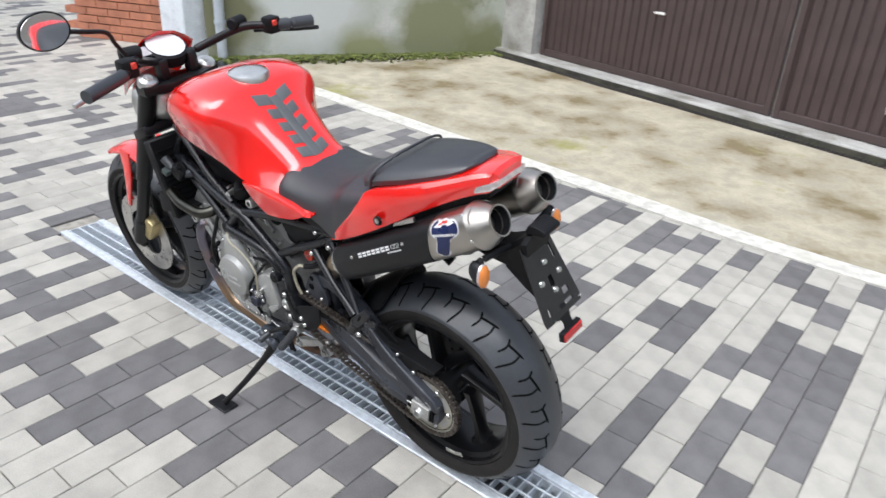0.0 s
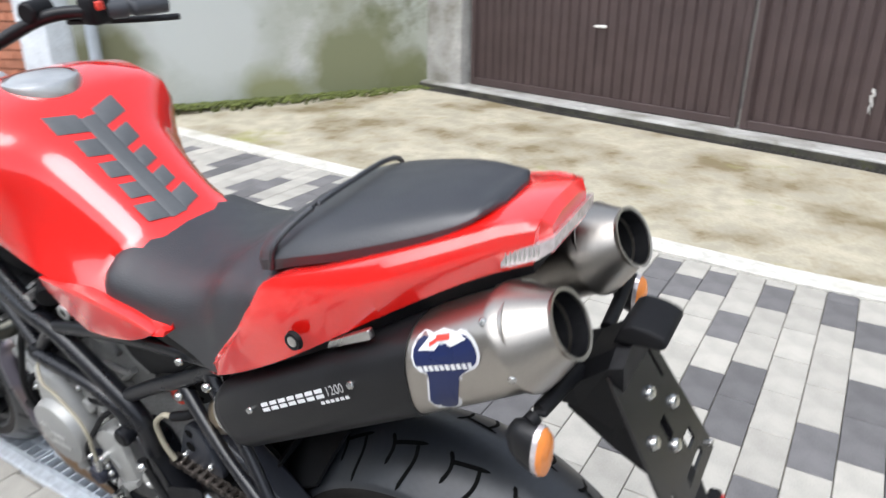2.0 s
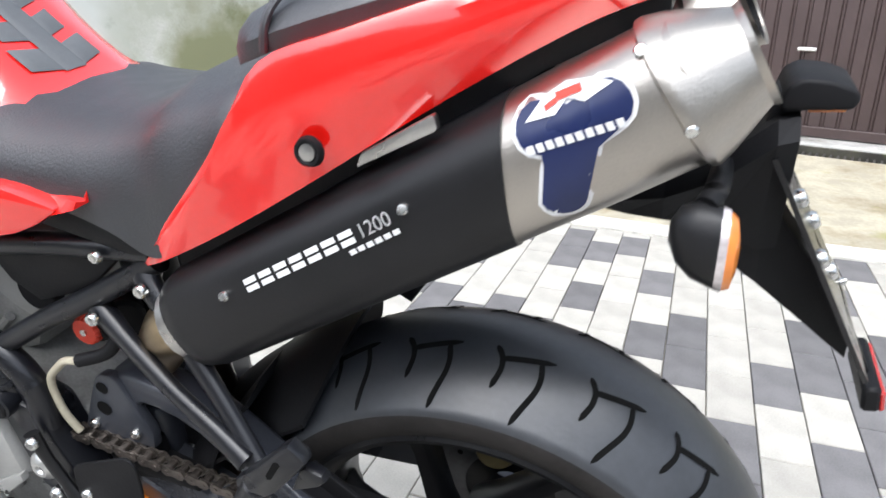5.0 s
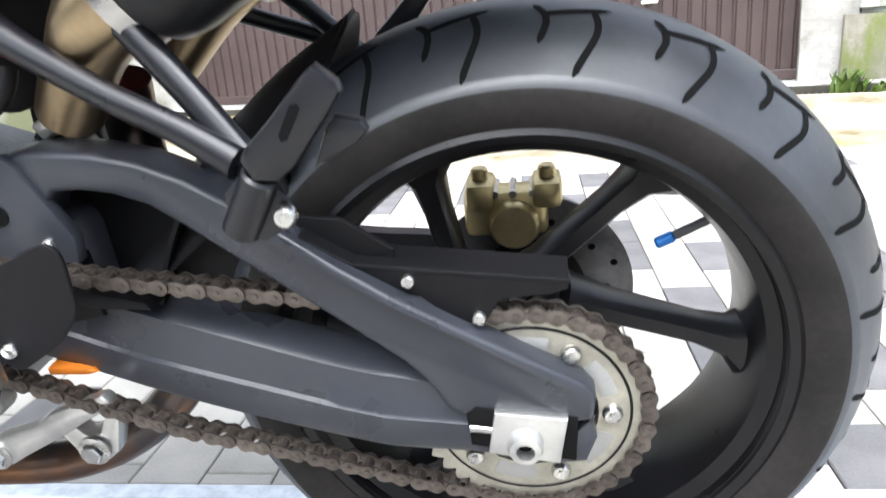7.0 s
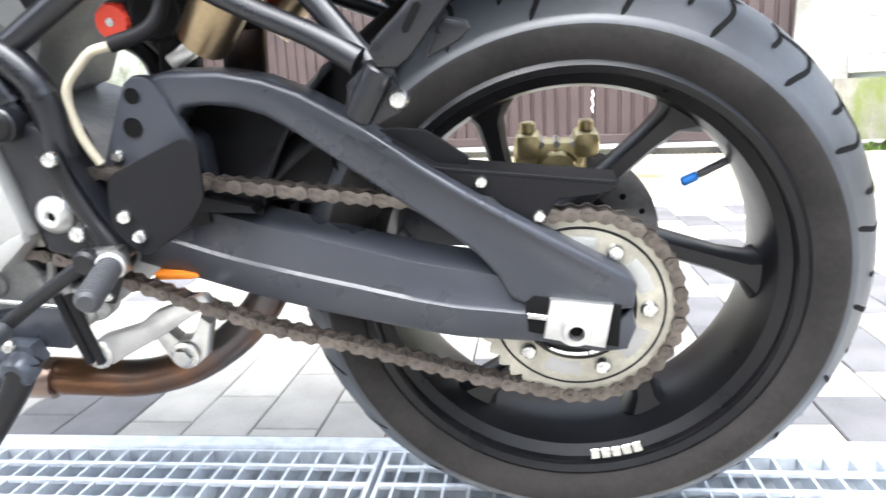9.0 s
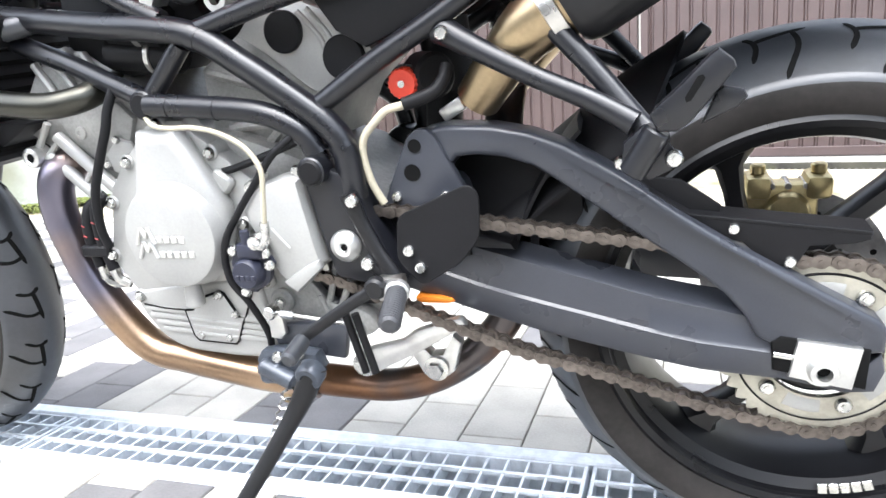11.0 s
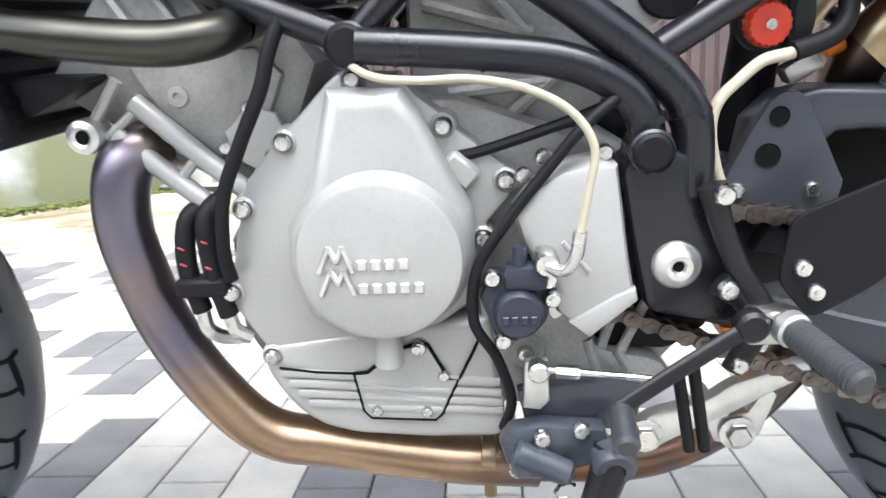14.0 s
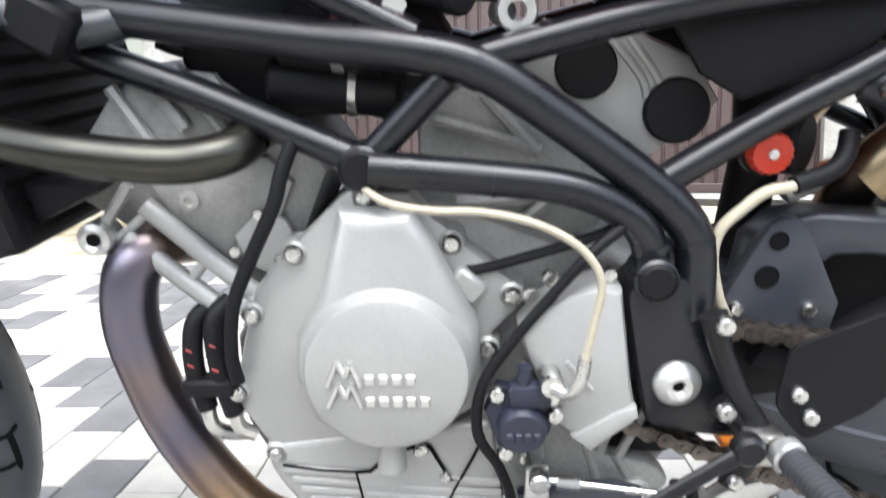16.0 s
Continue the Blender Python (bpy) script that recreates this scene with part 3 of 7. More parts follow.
LINK_GOLD = heat("bronze link pipe", (0.40, 0.31, 0.19), (0.24, 0.19, 0.14), 7)

LEAN = 8.0
bike = tagged(new("motorcycle"), "red and black naked motorcycle with twin silencers on its side stand", "motorcycle")
bike.matrix_basis = Matrix.Translation((0, -0.0105, 0.004)) @ Matrix.Rotation(radians(LEAN), 4, "X")

bolt_me = mesh_of("bolt", join(lathe([(1e-5, 0.006), (0.0052, 0.0055), (0.0068, 0.003), (0.007, 0)], (0, 0, 0), (0, -1, 0), 14), lathe([(1e-5, 0.0066), (0.003, 0.0066)], (0, 0, 0), (0, -1, 0), 6)), ZINC, True)


def bolt(x, y, z, size=1.0, parent=bike, turn=None):
    m = Matrix.Translation((x, y, z)) @ (turn or Matrix()) @ Matrix.Diagonal((size, size, size, 1))
    return piece("bolt", bolt_me, parent, m)


def pair(name, bm, mat, parent, label="", smooth=True):
    """The same part on both sides of the machine."""
    other = mirrored(bm)
    part(name, other, mat, parent, label, smooth)
    return part(name, bm, mat, parent, label, smooth)


def wheel_arc(profile, at, a0, a1, seg=24):
    """A profile of (radius, y) swept round a wheel; degrees in the side view, 0 to the rear, 90 up."""
    secs = []
    for i in range(seg + 1):
        a = radians(a0 + (a1 - a0) * i / seg)
        secs.append([Vector((at[0] + r * math.cos(a), at[1] + h, at[2] + r * math.sin(a))) for r, h in profile])
    return loft(secs)


def rounded(poly, r=0.006, n=3):
    """The same outline with its corners cut round."""
    out = []
    for i, p in enumerate(poly):
        p, a, b = Vector(p), Vector(poly[i - 1]), Vector(poly[(i + 1) % len(poly)])
        u, v = p + (a - p).normalized() * min(r, (a - p).length * 0.45), p + (b - p).normalized() * min(r, (b - p).length * 0.45)
        for k in range(n + 1):
            f = k / n
            q = u * (1 - f) ** 2 + p * 2 * f * (1 - f) + v * f * f
            out.append((q.x, q.y))
    return out


# -- wheels
def wheel(name, at, rad, half, lip, spokes, phase, label, tread_step, lead=0.0):
    e = part(name, lathe([(0.028, -0.07), (0.034, -0.066), (0.036, -0.03), (0.036, 0.03), (0.034, 0.066), (0.028, 0.07), (0.012, 0.07), (0.012, -0.07), (0.028, -0.07)], (0, 0, 0), (0, 1, 0), 28), RIM, bike, label)
    e.location = at
    k = half
    prof = [(lip - 0.012, -k * 0.82), (lip + 0.004, -k * 0.90), (lip + 0.012, -k * 0.965), (rad - 0.057, -k * 0.995), (rad - 0.052, -k * 0.985), (rad - 0.045, -k * 0.945)]
    crown = []
    for i in range(13):
        f = -1 + 2 * i / 12
        crown.append((rad - 0.043 * abs(f) ** 2.1, f * k * 0.92))
    prof2 = prof + crown + [(r, -h) for r, h in reversed(prof)]
    tyre = part("tyre", lathe(prof2, (0, 0, 0), (0, 1, 0), 96), [RUBBER, SIDE_RUBBER], e, "black sport tyre with angled grooves")
    for f in tyre.data.polygons:
        c = f.center
        f.material_index = 1 if math.hypot(c.x, c.z) < rad - 0.051 else 0

    def tread(a, y, lift=0.0006):
        f = y / (k * 0.92)
        r = rad - 0.043 * abs(f) ** 2.1 + lift
        return Vector((r * math.cos(a), y, r * math.sin(a)))

    # grooves: black strips paint the shade of long hooked sipes from crown to shoulder
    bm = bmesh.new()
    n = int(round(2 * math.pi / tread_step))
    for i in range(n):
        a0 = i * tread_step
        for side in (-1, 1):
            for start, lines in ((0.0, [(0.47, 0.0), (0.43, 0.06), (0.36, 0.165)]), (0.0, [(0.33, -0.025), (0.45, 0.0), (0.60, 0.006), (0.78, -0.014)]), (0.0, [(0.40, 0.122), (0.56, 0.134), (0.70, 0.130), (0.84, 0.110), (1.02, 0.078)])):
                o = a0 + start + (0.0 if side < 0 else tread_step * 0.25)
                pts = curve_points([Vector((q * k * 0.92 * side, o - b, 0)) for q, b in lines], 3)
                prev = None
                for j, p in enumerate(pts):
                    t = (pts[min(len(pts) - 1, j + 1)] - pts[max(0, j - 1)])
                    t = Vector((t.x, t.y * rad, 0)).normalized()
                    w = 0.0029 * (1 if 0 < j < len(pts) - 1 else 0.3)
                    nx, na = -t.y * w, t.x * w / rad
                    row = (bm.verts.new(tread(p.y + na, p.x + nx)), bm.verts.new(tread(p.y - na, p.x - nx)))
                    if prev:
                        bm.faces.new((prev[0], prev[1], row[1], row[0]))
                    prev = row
    tagged(part("tread_groove", bm, SHADE_BLACK, tyre, "black strips painted as the shaded sipes of the tread"), kind="stuff")
    w = half * 0.88
    # deep barrel with stepped lips
    barrel = [(lip + 0.001, -w), (lip - 0.004, -w - 0.003), (lip - 0.011, -w + 0.001), (lip - 0.013, -w + 0.014), (lip - 0.024, -w + 0.022), (lip - 0.030, -w + 0.045), (lip - 0.032, 0), (lip - 0.030, w - 0.045), (lip - 0.024, w - 0.022), (lip - 0.013, w - 0.014), (lip - 0.011, w - 0.001), (lip - 0.004, w + 0.003), (lip + 0.001, w), (lip - 0.006, w - 0.02), (lip - 0.02, 0), (lip - 0.006, -w + 0.02), (lip + 0.001, -w)]
    part("rim", lathe(barrel, (0, 0, 0), (0, 1, 0), 96), RIM, e, "gloss black alloy rim")
    for i in range(spokes):
        a = phase + i * 2 * math.pi / spokes - math.asin(lead / (lip - 0.043))
        u, n = Vector((math.cos(a), 0, math.sin(a))), Vector((-math.sin(a), 0, math.cos(a)))
        end = math.sqrt((lip - 0.028) ** 2 - lead ** 2)
        bm = loft([[u * r + n * (lead - s * tw) + Vector((0, y * dep, 0)) for s, y in ((-1, -0.6), (-0.6, -1), (0.6, -1), (1, -0.6), (1, 0.6), (0.6, 1), (-0.6, 1), (-1, 0.6))] for r, tw, dep in ((0.02, 0.016, 0.030), (0.06, 0.0115, 0.024), (end - 0.047, 0.0115, 0.020), (end - 0.017, 0.015, 0.024), (end, 0.030, 0.030))])
        part("spoke", bm, RIM, e)
    return e


rear = wheel("rear_wheel", (-0.002, 0, 0.308), 0.313, 0.0915, 0.2285, 6, radians(57), "black cast rear wheel with six spokes", 0.2992, 0.050)
front_w = wheel("front_wheel", (-1.432, 0, 0.300), 0.300, 0.061, 0.2285, 6, radians(20), "black cast front wheel with a slick worn tyre", 0.3307)
part("cush_hub", lathe([(0.02, -0.115), (0.052, -0.115), (0.058, -0.108), (0.06, -0.06), (0.036, -0.05)], (0, 0, 0), (0, 1, 0), 36), RIM, rear)
valve = part("valve", tube([(0.178, 0.012, 0.112), (0.160, 0.012, 0.103), (0.136, 0.012, 0.091)], 0.0045, 10, 5), RUBBER, rear, "rubber valve stem")
part("valve_cap", rod((0.136, 0.012, 0.091), (0.119, 0.012, 0.083), 0.0055, 12, bevel=0.002), BLUE_CAP, valve, "blue valve cap")
# balance weights on the rim
for i in range(5):
    a = radians(-84 + 3.3 * i)
    part("balance_weight", box((0.0105, 0.004, 0.013), (0.2035 * math.cos(a), -0.079, 0.2035 * math.sin(a)), 0.001, Matrix.Rotation(-a - math.pi / 2, 3, "Y")), ZINC, rear, "stick-on metal balance weight", smooth=False)

# moulded relief on the tyre's side, as plain bars
for a0, n in ((-38, 7),):
    for i in range(n):
        a = radians(a0 - 3.6 * i)
        part("relief_bar", box((0.008, 0.0012, 0.012), (0.2500 * math.cos(a), -0.0903, 0.2500 * math.sin(a)), 0.0005, Matrix.Rotation(-a - math.pi / 2, 3, "Y")), SIDE_RUBBER, rear, smooth=False)

# sprocket, disc
def sprocket(teeth, hole, thick=0.007):
    r = 0.015875 / (2 * math.sin(math.pi / teeth))
    bm = bmesh.new()
    outer, inner = [], []
    n = teeth * 4
    ring = []
    for i in range(n):
        a = 2 * math.pi * i / n
        rr = r + (0.0035, 0.0005, -0.0045, 0.0005)[i % 4]
        ring.append((rr, a))
    lay = []
    for y in (-thick / 2, thick / 2):
        lay.append(([bm.verts.new((q * math.cos(a), y, q * math.sin(a))) for q, a in ring], [bm.verts.new((hole * math.cos(a), y, hole * math.sin(a))) for q, a in ring]))
    for i in range(n):
        j = (i + 1) % n
        for o, h in lay:
            bm.faces.new((o[i], o[j], h[j], h[i]))
        bm.faces.new((lay[0][0][i], lay[0][0][j], lay[1][0][j], lay[1][0][i]))
        bm.faces.new((lay[0][1][i], lay[0][1][j], lay[1][1][j], lay[1][1][i]))
    return bm, r


bm, SPR = sprocket(38, 0.056)
spr = part("sprocket", bm, SPROCKET, rear, "worn alloy chain sprocket", smooth=False)
spr.location = (0, -0.122, 0)
part("sprocket_ring", lathe([(0.081, -0.0042), (0.0825, -0.0048), (0.0835, -0.0036)], (0, 0, 0), (0, 1, 0), 64), PLASTIC, spr)
for a in (59, -1, -69, -137, 124):
    r = 0.0668
    piece("bolt", bolt_me, spr, Matrix.Translation((r * math.cos(radians(a)), -0.003, r * math.sin(radians(a)))) @ Matrix.Diagonal((1.25, 1.2, 1.25, 1)))
for a in (91, 29, -35, -103, 158):
    pts = [(0.066 * math.cos(radians(a + d)), -0.0036, 0.066 * math.sin(radians(a + d))) for d in (-15, -7, 0, 7, 15)]
    part("pocket", tube(pts, 0.0075, 8, 3, flat=0.12), ENGINE, spr)
disc = part("brake_disc", lathe([(0.06, -0.0025), (0.11, -0.0025), (0.11, 0.0025), (0.06, 0.0025), (0.06, -0.0025)], (0, 0, 0), (0, 1, 0), 64), DISC, rear, "drilled steel brake disc")
disc.location = (0, 0.085, 0)
part("disc_carrier", lathe([(0.03, 0), (0.066, 0), (0.066, 0.006), (0.03, 0.006)], (0, 0, 0), (0, 1, 0), 36), RIM, disc)
# drilled holes: flat black dots on the disc, their dark put into the colour
hole_me = mesh_of("disc_hole", lathe([(1e-5, 0), (0.004, 0)], (0, 0, 0), (0, -1, 0), 10), SHADE_BLACK)
for i in range(20):
    a = i * 2 * math.pi / 20
    rr = 0.082 + 0.012 * (i % 2)
    piece("disc_hole", hole_me, disc, Matrix.Translation((rr * math.cos(a), -0.0031, rr * math.sin(a))))
cal = part("rear_caliper", box((0.085, 0.034, 0.05), (-0.020, 0.078, 0.098), 0.008, segs=2), GOLD, rear, "gold anodised brake caliper")
for x in (-0.045, 0.022):
    part("caliper_ear", box((0.03, 0.05, 0.03), (x, 0.08, 0.118), 0.008, segs=2), GOLD, cal)
part("piston_cover", lathe([(1e-5, 0.012), (0.022, 0.012), (0.026, 0.006), (0.026, 0)], (-0.012, 0.062, 0.088), (0, -1, 0), 24), GOLD, cal)
for x in (-0.045, 0.022):
    part("caliper_bolt", rod((x, 0.075, 0.132), (x, 0.075, 0.145), 0.009, 12, bevel=0.002), GOLD, cal)
for x in (-0.030, -0.012, 0.008):
    part("pad_pin", rod((x, 0.06, 0.120), (x, 0.10, 0.120), 0.004, 8), STEEL, cal)

# -- swingarm: narrower at its pivot than at the axle
upper = [(-0.43, 0.525), (-0.41, 0.546), (-0.384, 0.551), (-0.328, 0.549), (-0.285, 0.541), (-0.25, 0.528), (-0.215, 0.509), (-0.18, 0.487), (-0.14, 0.460), (-0.098, 0.433), (-0.05, 0.404), (0.006, 0.372), (0.041, 0.352), (0.050, 0.340), (0.048, 0.318), (0.03, 0.315), (-0.045, 0.320), (-0.066, 0.330), (-0.078, 0.354), (-0.096, 0.376), (-0.116, 0.393), (-0.149, 0.416), (-0.196, 0.447), (-0.233, 0.472), (-0.262, 0.492), (-0.285, 0.506), (-0.315, 0.515), (-0.346, 0.518), (-0.370, 0.516), (-0.386, 0.50), (-0.41, 0.46), (-0.44, 0.46)]


def toe_in(bm):
    for v in bm.verts:
        v.co.y += 0.16 * max(0.0, -v.co.x - 0.12)
    return bm


def beam(poly, y0, y1, bevel):
    return toe_in(prism(poly, y0, y1, bevel, 3))


arm = part("swingarm", join(rod((-0.498, -0.11, 0.428), (-0.498, 0.11, 0.428), 0.034, 24), box((0.10, 0.19, 0.10), (-0.42, 0, 0.44), 0.02, segs=3)), ARM, bike, "matt black braced alloy swingarm")
stations = ((-0.49, 0.443, 0.402, 0.360), (-0.42, 0.426, 0.381, 0.344), (-0.35, 0.409, 0.362, 0.327), (-0.285, 0.394, 0.349, 0.313), (-0.217, 0.379, 0.337, 0.302), (-0.16, 0.367, 0.327, 0.294), (-0.106, 0.359, 0.320, 0.288), (-0.07, 0.351, 0.316, 0.285), (-0.045, 0.340, 0.313, 0.283))
beam_rings = [[Vector((x, -0.106, zt + 0.007)), Vector((x, -0.136, zt + 0.001)), Vector((x, -0.1415, zt - 0.003)), Vector((x, -0.1455, zc + 0.0026)), Vector((x, -0.1485, zc - 0.0005)), Vector((x, -0.1480, zb + 0.005)), Vector((x, -0.145, zb)), Vector((x, -0.106, zb))] for x, zt, zc, zb in stations]
beam_rings = [[c for c in zip(*[curve_points([r[k] for r in beam_rings], 4) for k in range(8)])]][0]
pair("lower_beam", toe_in(loft([list(r) for r in beam_rings])), ARM, arm)
pair("axle_lug", prism([(-0.06, 0.313), (-0.04, 0.314), (0.02, 0.290), (0.046, 0.318), (0.051, 0.297), (0.043, 0.274), (0.017, 0.271), (-0.06, 0.287)], -0.148, -0.106, 0.004), ARM, arm)
part("brace", beam(upper, -0.1510, -0.108, 0.006), ARM, arm)
part("brace_web", toe_in(prism([(-0.40, 0.53), (-0.29, 0.515), (-0.24, 0.49), (-0.24, 0.405), (-0.43, 0.42)], -0.10, -0.09, 0.002)), PLASTIC, arm)
# raised black block paints the shaded recess round the axle
part("axle_slot", prism([(-0.052, 0.327), (-0.044, 0.334), (0.036, 0.323), (0.034, 0.279), (-0.05, 0.296)], -0.1535, -0.12, 0.003), SHADE_BLACK, arm)
blk = part("axle_block", prism([(-0.029, 0.332), (0.028, 0.325), (0.021, 0.281), (-0.036, 0.292)], -0.158, -0.145, 0.002), ALLOY, arm, "bright alloy chain adjuster block")
part("axle_nut", lathe([(0.0065, 0.002), (0.0075, 0.012), (0.0125, 0.011), (0.0145, 0.006), (0.0150, 0), (0.019, 0), (0.019, -0.003)], (-0.006, -0.1575, 0.3025), (0, -1, 0), 24), ALLOY, blk, "hollow axle nut")
# black disc paints the shade inside the hollow nut
part("axle_hole", lathe([(1e-5, 0), (0.0068, 0)], (-0.006, -0.1600, 0.3025), (0, -1, 0), 16), SHADE_BLACK, blk)
part("adjuster", rod((-0.050, -0.152, 0.314), (-0.030, -0.152, 0.311), 0.0035, 10), ZINC, arm, "zinc adjuster screw")
part("chain_slider", prism([(-0.42, 0.445), (-0.36, 0.432), (-0.315, 0.420), (-0.31, 0.412), (-0.36, 0.415), (-0.43, 0.425)], -0.122, -0.09, 0.003), PLASTIC, arm)
tri = part("pivot_gusset", prism([(-0.436, 0.521), (-0.424, 0.543), (-0.414, 0.549), (-0.403, 0.549), (-0.394, 0.542), (-0.362, 0.478), (-0.366, 0.455), (-0.47, 0.452), (-0.462, 0.466)], -0.114, -0.100, 0.003), ARM, bike, "black triangular plate with two holes")
# both holes are flat black discs, their shade put into the colour
for x, z, r in ((-0.4165, 0.531, 0.0078), (-0.4225, 0.501, 0.0098)):
    part("hole", lathe([(1e-5, 0), (r * 0.9, 0), (r, 0.0008)], (x, -0.1145, z), (0, -1, 0), 20), SHADE_BLACK, tri)
bolt(-0.444, -0.114, 0.474, 0.95)
bolt(-0.386, -0.114, 0.473, 0.95)
part("gusset_foot", prism([(-0.475, 0.455), (-0.37, 0.458), (-0.365, 0.40), (-0.47, 0.38)], -0.108, -0.09, 0.003), PLASTIC, tri)
guard = part("sprocket_guard", prism(rounded([(-0.424, 0.468), (-0.343, 0.502), (-0.332, 0.492), (-0.335, 0.443), (-0.358, 0.416), (-0.404, 0.388), (-0.430, 0.419)], 0.010), -0.1735, -0.1695, 0.0012), PLASTIC, bike, "flat black guard plate behind the foot peg", smooth=False)
bolt(-0.414, -0.1735, 0.430)
bolt(-0.403, -0.1735, 0.411)
GUARD_RISE = [(-0.21, 0.485), (-0.168, 0.490), (-0.138, 0.486), (-0.122, 0.475), (-0.10, 0.459), (-0.10, 0.447), (-0.14, 0.44), (-0.20, 0.45)]
cg = part("chain_guard", join(prism([(-0.175, 0.472), (-0.165, 0.478), (-0.130, 0.454), (0.031, 0.434), (0.031, 0.428), (0.018, 0.424), (-0.020, 0.421), (-0.030, 0.404), (-0.052, 0.398), (-0.08, 0.425), (-0.13, 0.438)], -0.1335, -0.1305, 0.001), prism([(-0.168, 0.480), (-0.130, 0.4555), (0.032, 0.4365), (0.032, 0.432), (-0.130, 0.451), (-0.170, 0.476)], -0.134, -0.095, 0.0012), prism(GUARD_RISE, -0.118, -0.113, 0.001)), PLASTIC, bike, "black chain guard with two bolts", smooth=False)
bolt(-0.0885, -0.1335, 0.440, 0.9)
bolt(-0.037, -0.1335, 0.4055, 0.9)

# -- chain: single links along both runs and round the sprocket
CY = -0.122


def link_mesh(w, thick):
    outline = []
    for sx in (1, -1):
        for i in range(7):
            a = radians(-90 + 30 * i) if sx > 0 else radians(90 + 30 * i)
            outline.append((sx * 0.00794 + 0.0072 * math.cos(a), 0.0072 * math.sin(a)))
        outline.append((0, 0.0046 * sx))
    bms = [prism(outline, y - thick / 2, y + thick / 2) for y in (-w, w)]
    bms += [rod((x, -w - 0.0022, 0), (x, w + 0.0022, 0), 0.0027, 8) for x in (-0.00794, 0.00794)]
    bms += [rod((x, -w, 0), (x, w, 0), 0.0051, 8) for x in (-0.00794, 0.00794)]
    return mesh_of("chain_link", join(*bms), CHAIN)


outer_me, inner_me = link_mesh(0.0082, 0.002), link_mesh(0.0058, 0.002)
path = [Vector((-0.575, 0, 0.455)), Vector((-0.53, 0, 0.466)), Vector((-0.439, 0, 0.459)), Vector((-0.336, 0, 0.444)), Vector((-0.181, 0, 0.424))]
a = 100
while a > -113:
    path.append(Vector((-0.002 + SPR * math.cos(radians(a)), 0, 0.308 + SPR * math.sin(radians(a)))))
    a -= 6
path += [Vector((-0.100, 0, 0.231)), Vector((-0.224, 0, 0.268)), Vector((-0.307, 0, 0.289)), Vector((-0.400, 0, 0.323)), Vector((-0.469, 0, 0.350)), Vector((-0.53, 0, 0.375)), Vector((-0.575, 0, 0.385))]
chain = part("chain", tube([(-0.575, CY, 0.455), (-0.60, CY, 0.418), (-0.575, CY, 0.38)], 0.006, 8, 6), CHAIN, bike, "oily steel drive chain")
s, i, k, step = 0.0, 0, 0, 0.015875
acc, samples = 0.0, []
for u, v in zip(path, path[1:]):
    d = (v - u).length
    while s <= acc + d:
        samples.append(u.lerp(v, (s - acc) / d))
        s += step
    acc += d
for n_, (u, v) in enumerate(zip(samples, samples[1:])):
    m_, d = (u + v) / 2, v - u
    piece("chain_link", outer_me if n_ % 2 else inner_me, chain, Matrix.Translation((m_.x, CY, m_.z)) @ Matrix.Rotation(-math.atan2(d.z, d.x), 4, "Y"))


# -- frame
fr = part("frame", rod((-1.045, 0, 0.73), (-0.975, 0, 0.92), 0.034, 24, bevel=0.004), FRAME, bike, "black tubular steel trellis frame")
pair("main_tube", tube([(-1.09, -0.055, 0.732), (-0.994, -0.081, 0.719), (-0.897, -0.101, 0.706), (-0.782, -0.124, 0.691), (-0.711, -0.135, 0.683), (-0.651, -0.137, 0.669), (-0.594, -0.138, 0.633), (-0.533, -0.138, 0.588), (-0.503, -0.138, 0.561), (-0.489, -0.138, 0.535), (-0.485, -0.138, 0.48)], 0.0155, 16, 6), FRAME, fr)
pair("lower_tube", tube([(-0.97, -0.085, 0.690), (-0.945, -0.091, 0.679), (-0.864, -0.107, 0.652), (-0.800, -0.120, 0.627), (-0.740, -0.132, 0.604)], 0.0125, 14, 4), FRAME, fr)
pair("cradle_tube", tube([(-0.73, -0.143, 0.599), (-0.686, -0.143, 0.595), (-0.647, -0.143, 0.591), (-0.588, -0.143, 0.583), (-0.549, -0.143, 0.567), (-0.527, -0.142, 0.545), (-0.516, -0.140, 0.505)], 0.0135, 14, 5), FRAME, fr)
pair("strut", tube([(-0.726, -0.135, 0.610), (-0.675, -0.134, 0.662)], 0.0115, 12), FRAME, fr)
pair("upper_strut", tube([(-0.695, -0.132, 0.690), (-0.796, -0.121, 0.740), (-0.891, -0.100, 0.787), (-0.995, -0.078, 0.835)], 0.012, 12, 4), FRAME, fr)
pair("head_strut", tube([(-1.04, -0.075, 0.728), (-1.0, -0.075, 0.785), (-0.97, -0.07, 0.83)], 0.011, 12, 4), FRAME, fr)
pair("seat_tube", tube([(-0.515, -0.132, 0.584), (-0.439, -0.128, 0.629), (-0.368, -0.125, 0.666), (-0.285, -0.120, 0.715)], 0.012, 14, 4), FRAME, fr)
pair("top_tube", tube([(-0.662, -0.134, 0.672), (-0.526, -0.132, 0.704), (-0.406, -0.128, 0.720), (-0.285, -0.122, 0.726)], 0.012, 14, 4), FRAME, fr)
for x, y, z, r in ((-0.736, -0.135, 0.599, 0.0175), (-0.522, -0.152, 0.517, 0.0165)):
    b_ = part("boss", lathe([(r - 0.002, 0.014), (r, 0.012), (r, -0.02), (1e-5, -0.02)], (x, y, z), (0, -1, 0), 20), FRAME, fr)
    part("boss_plug", lathe([(1e-5, 0.0165), (r - 0.005, 0.0165), (r - 0.0025, 0.0145), (r - 0.0025, 0.0)], (x, y, z), (0, -1, 0), 20), PLASTIC, b_, "black rubber plug")
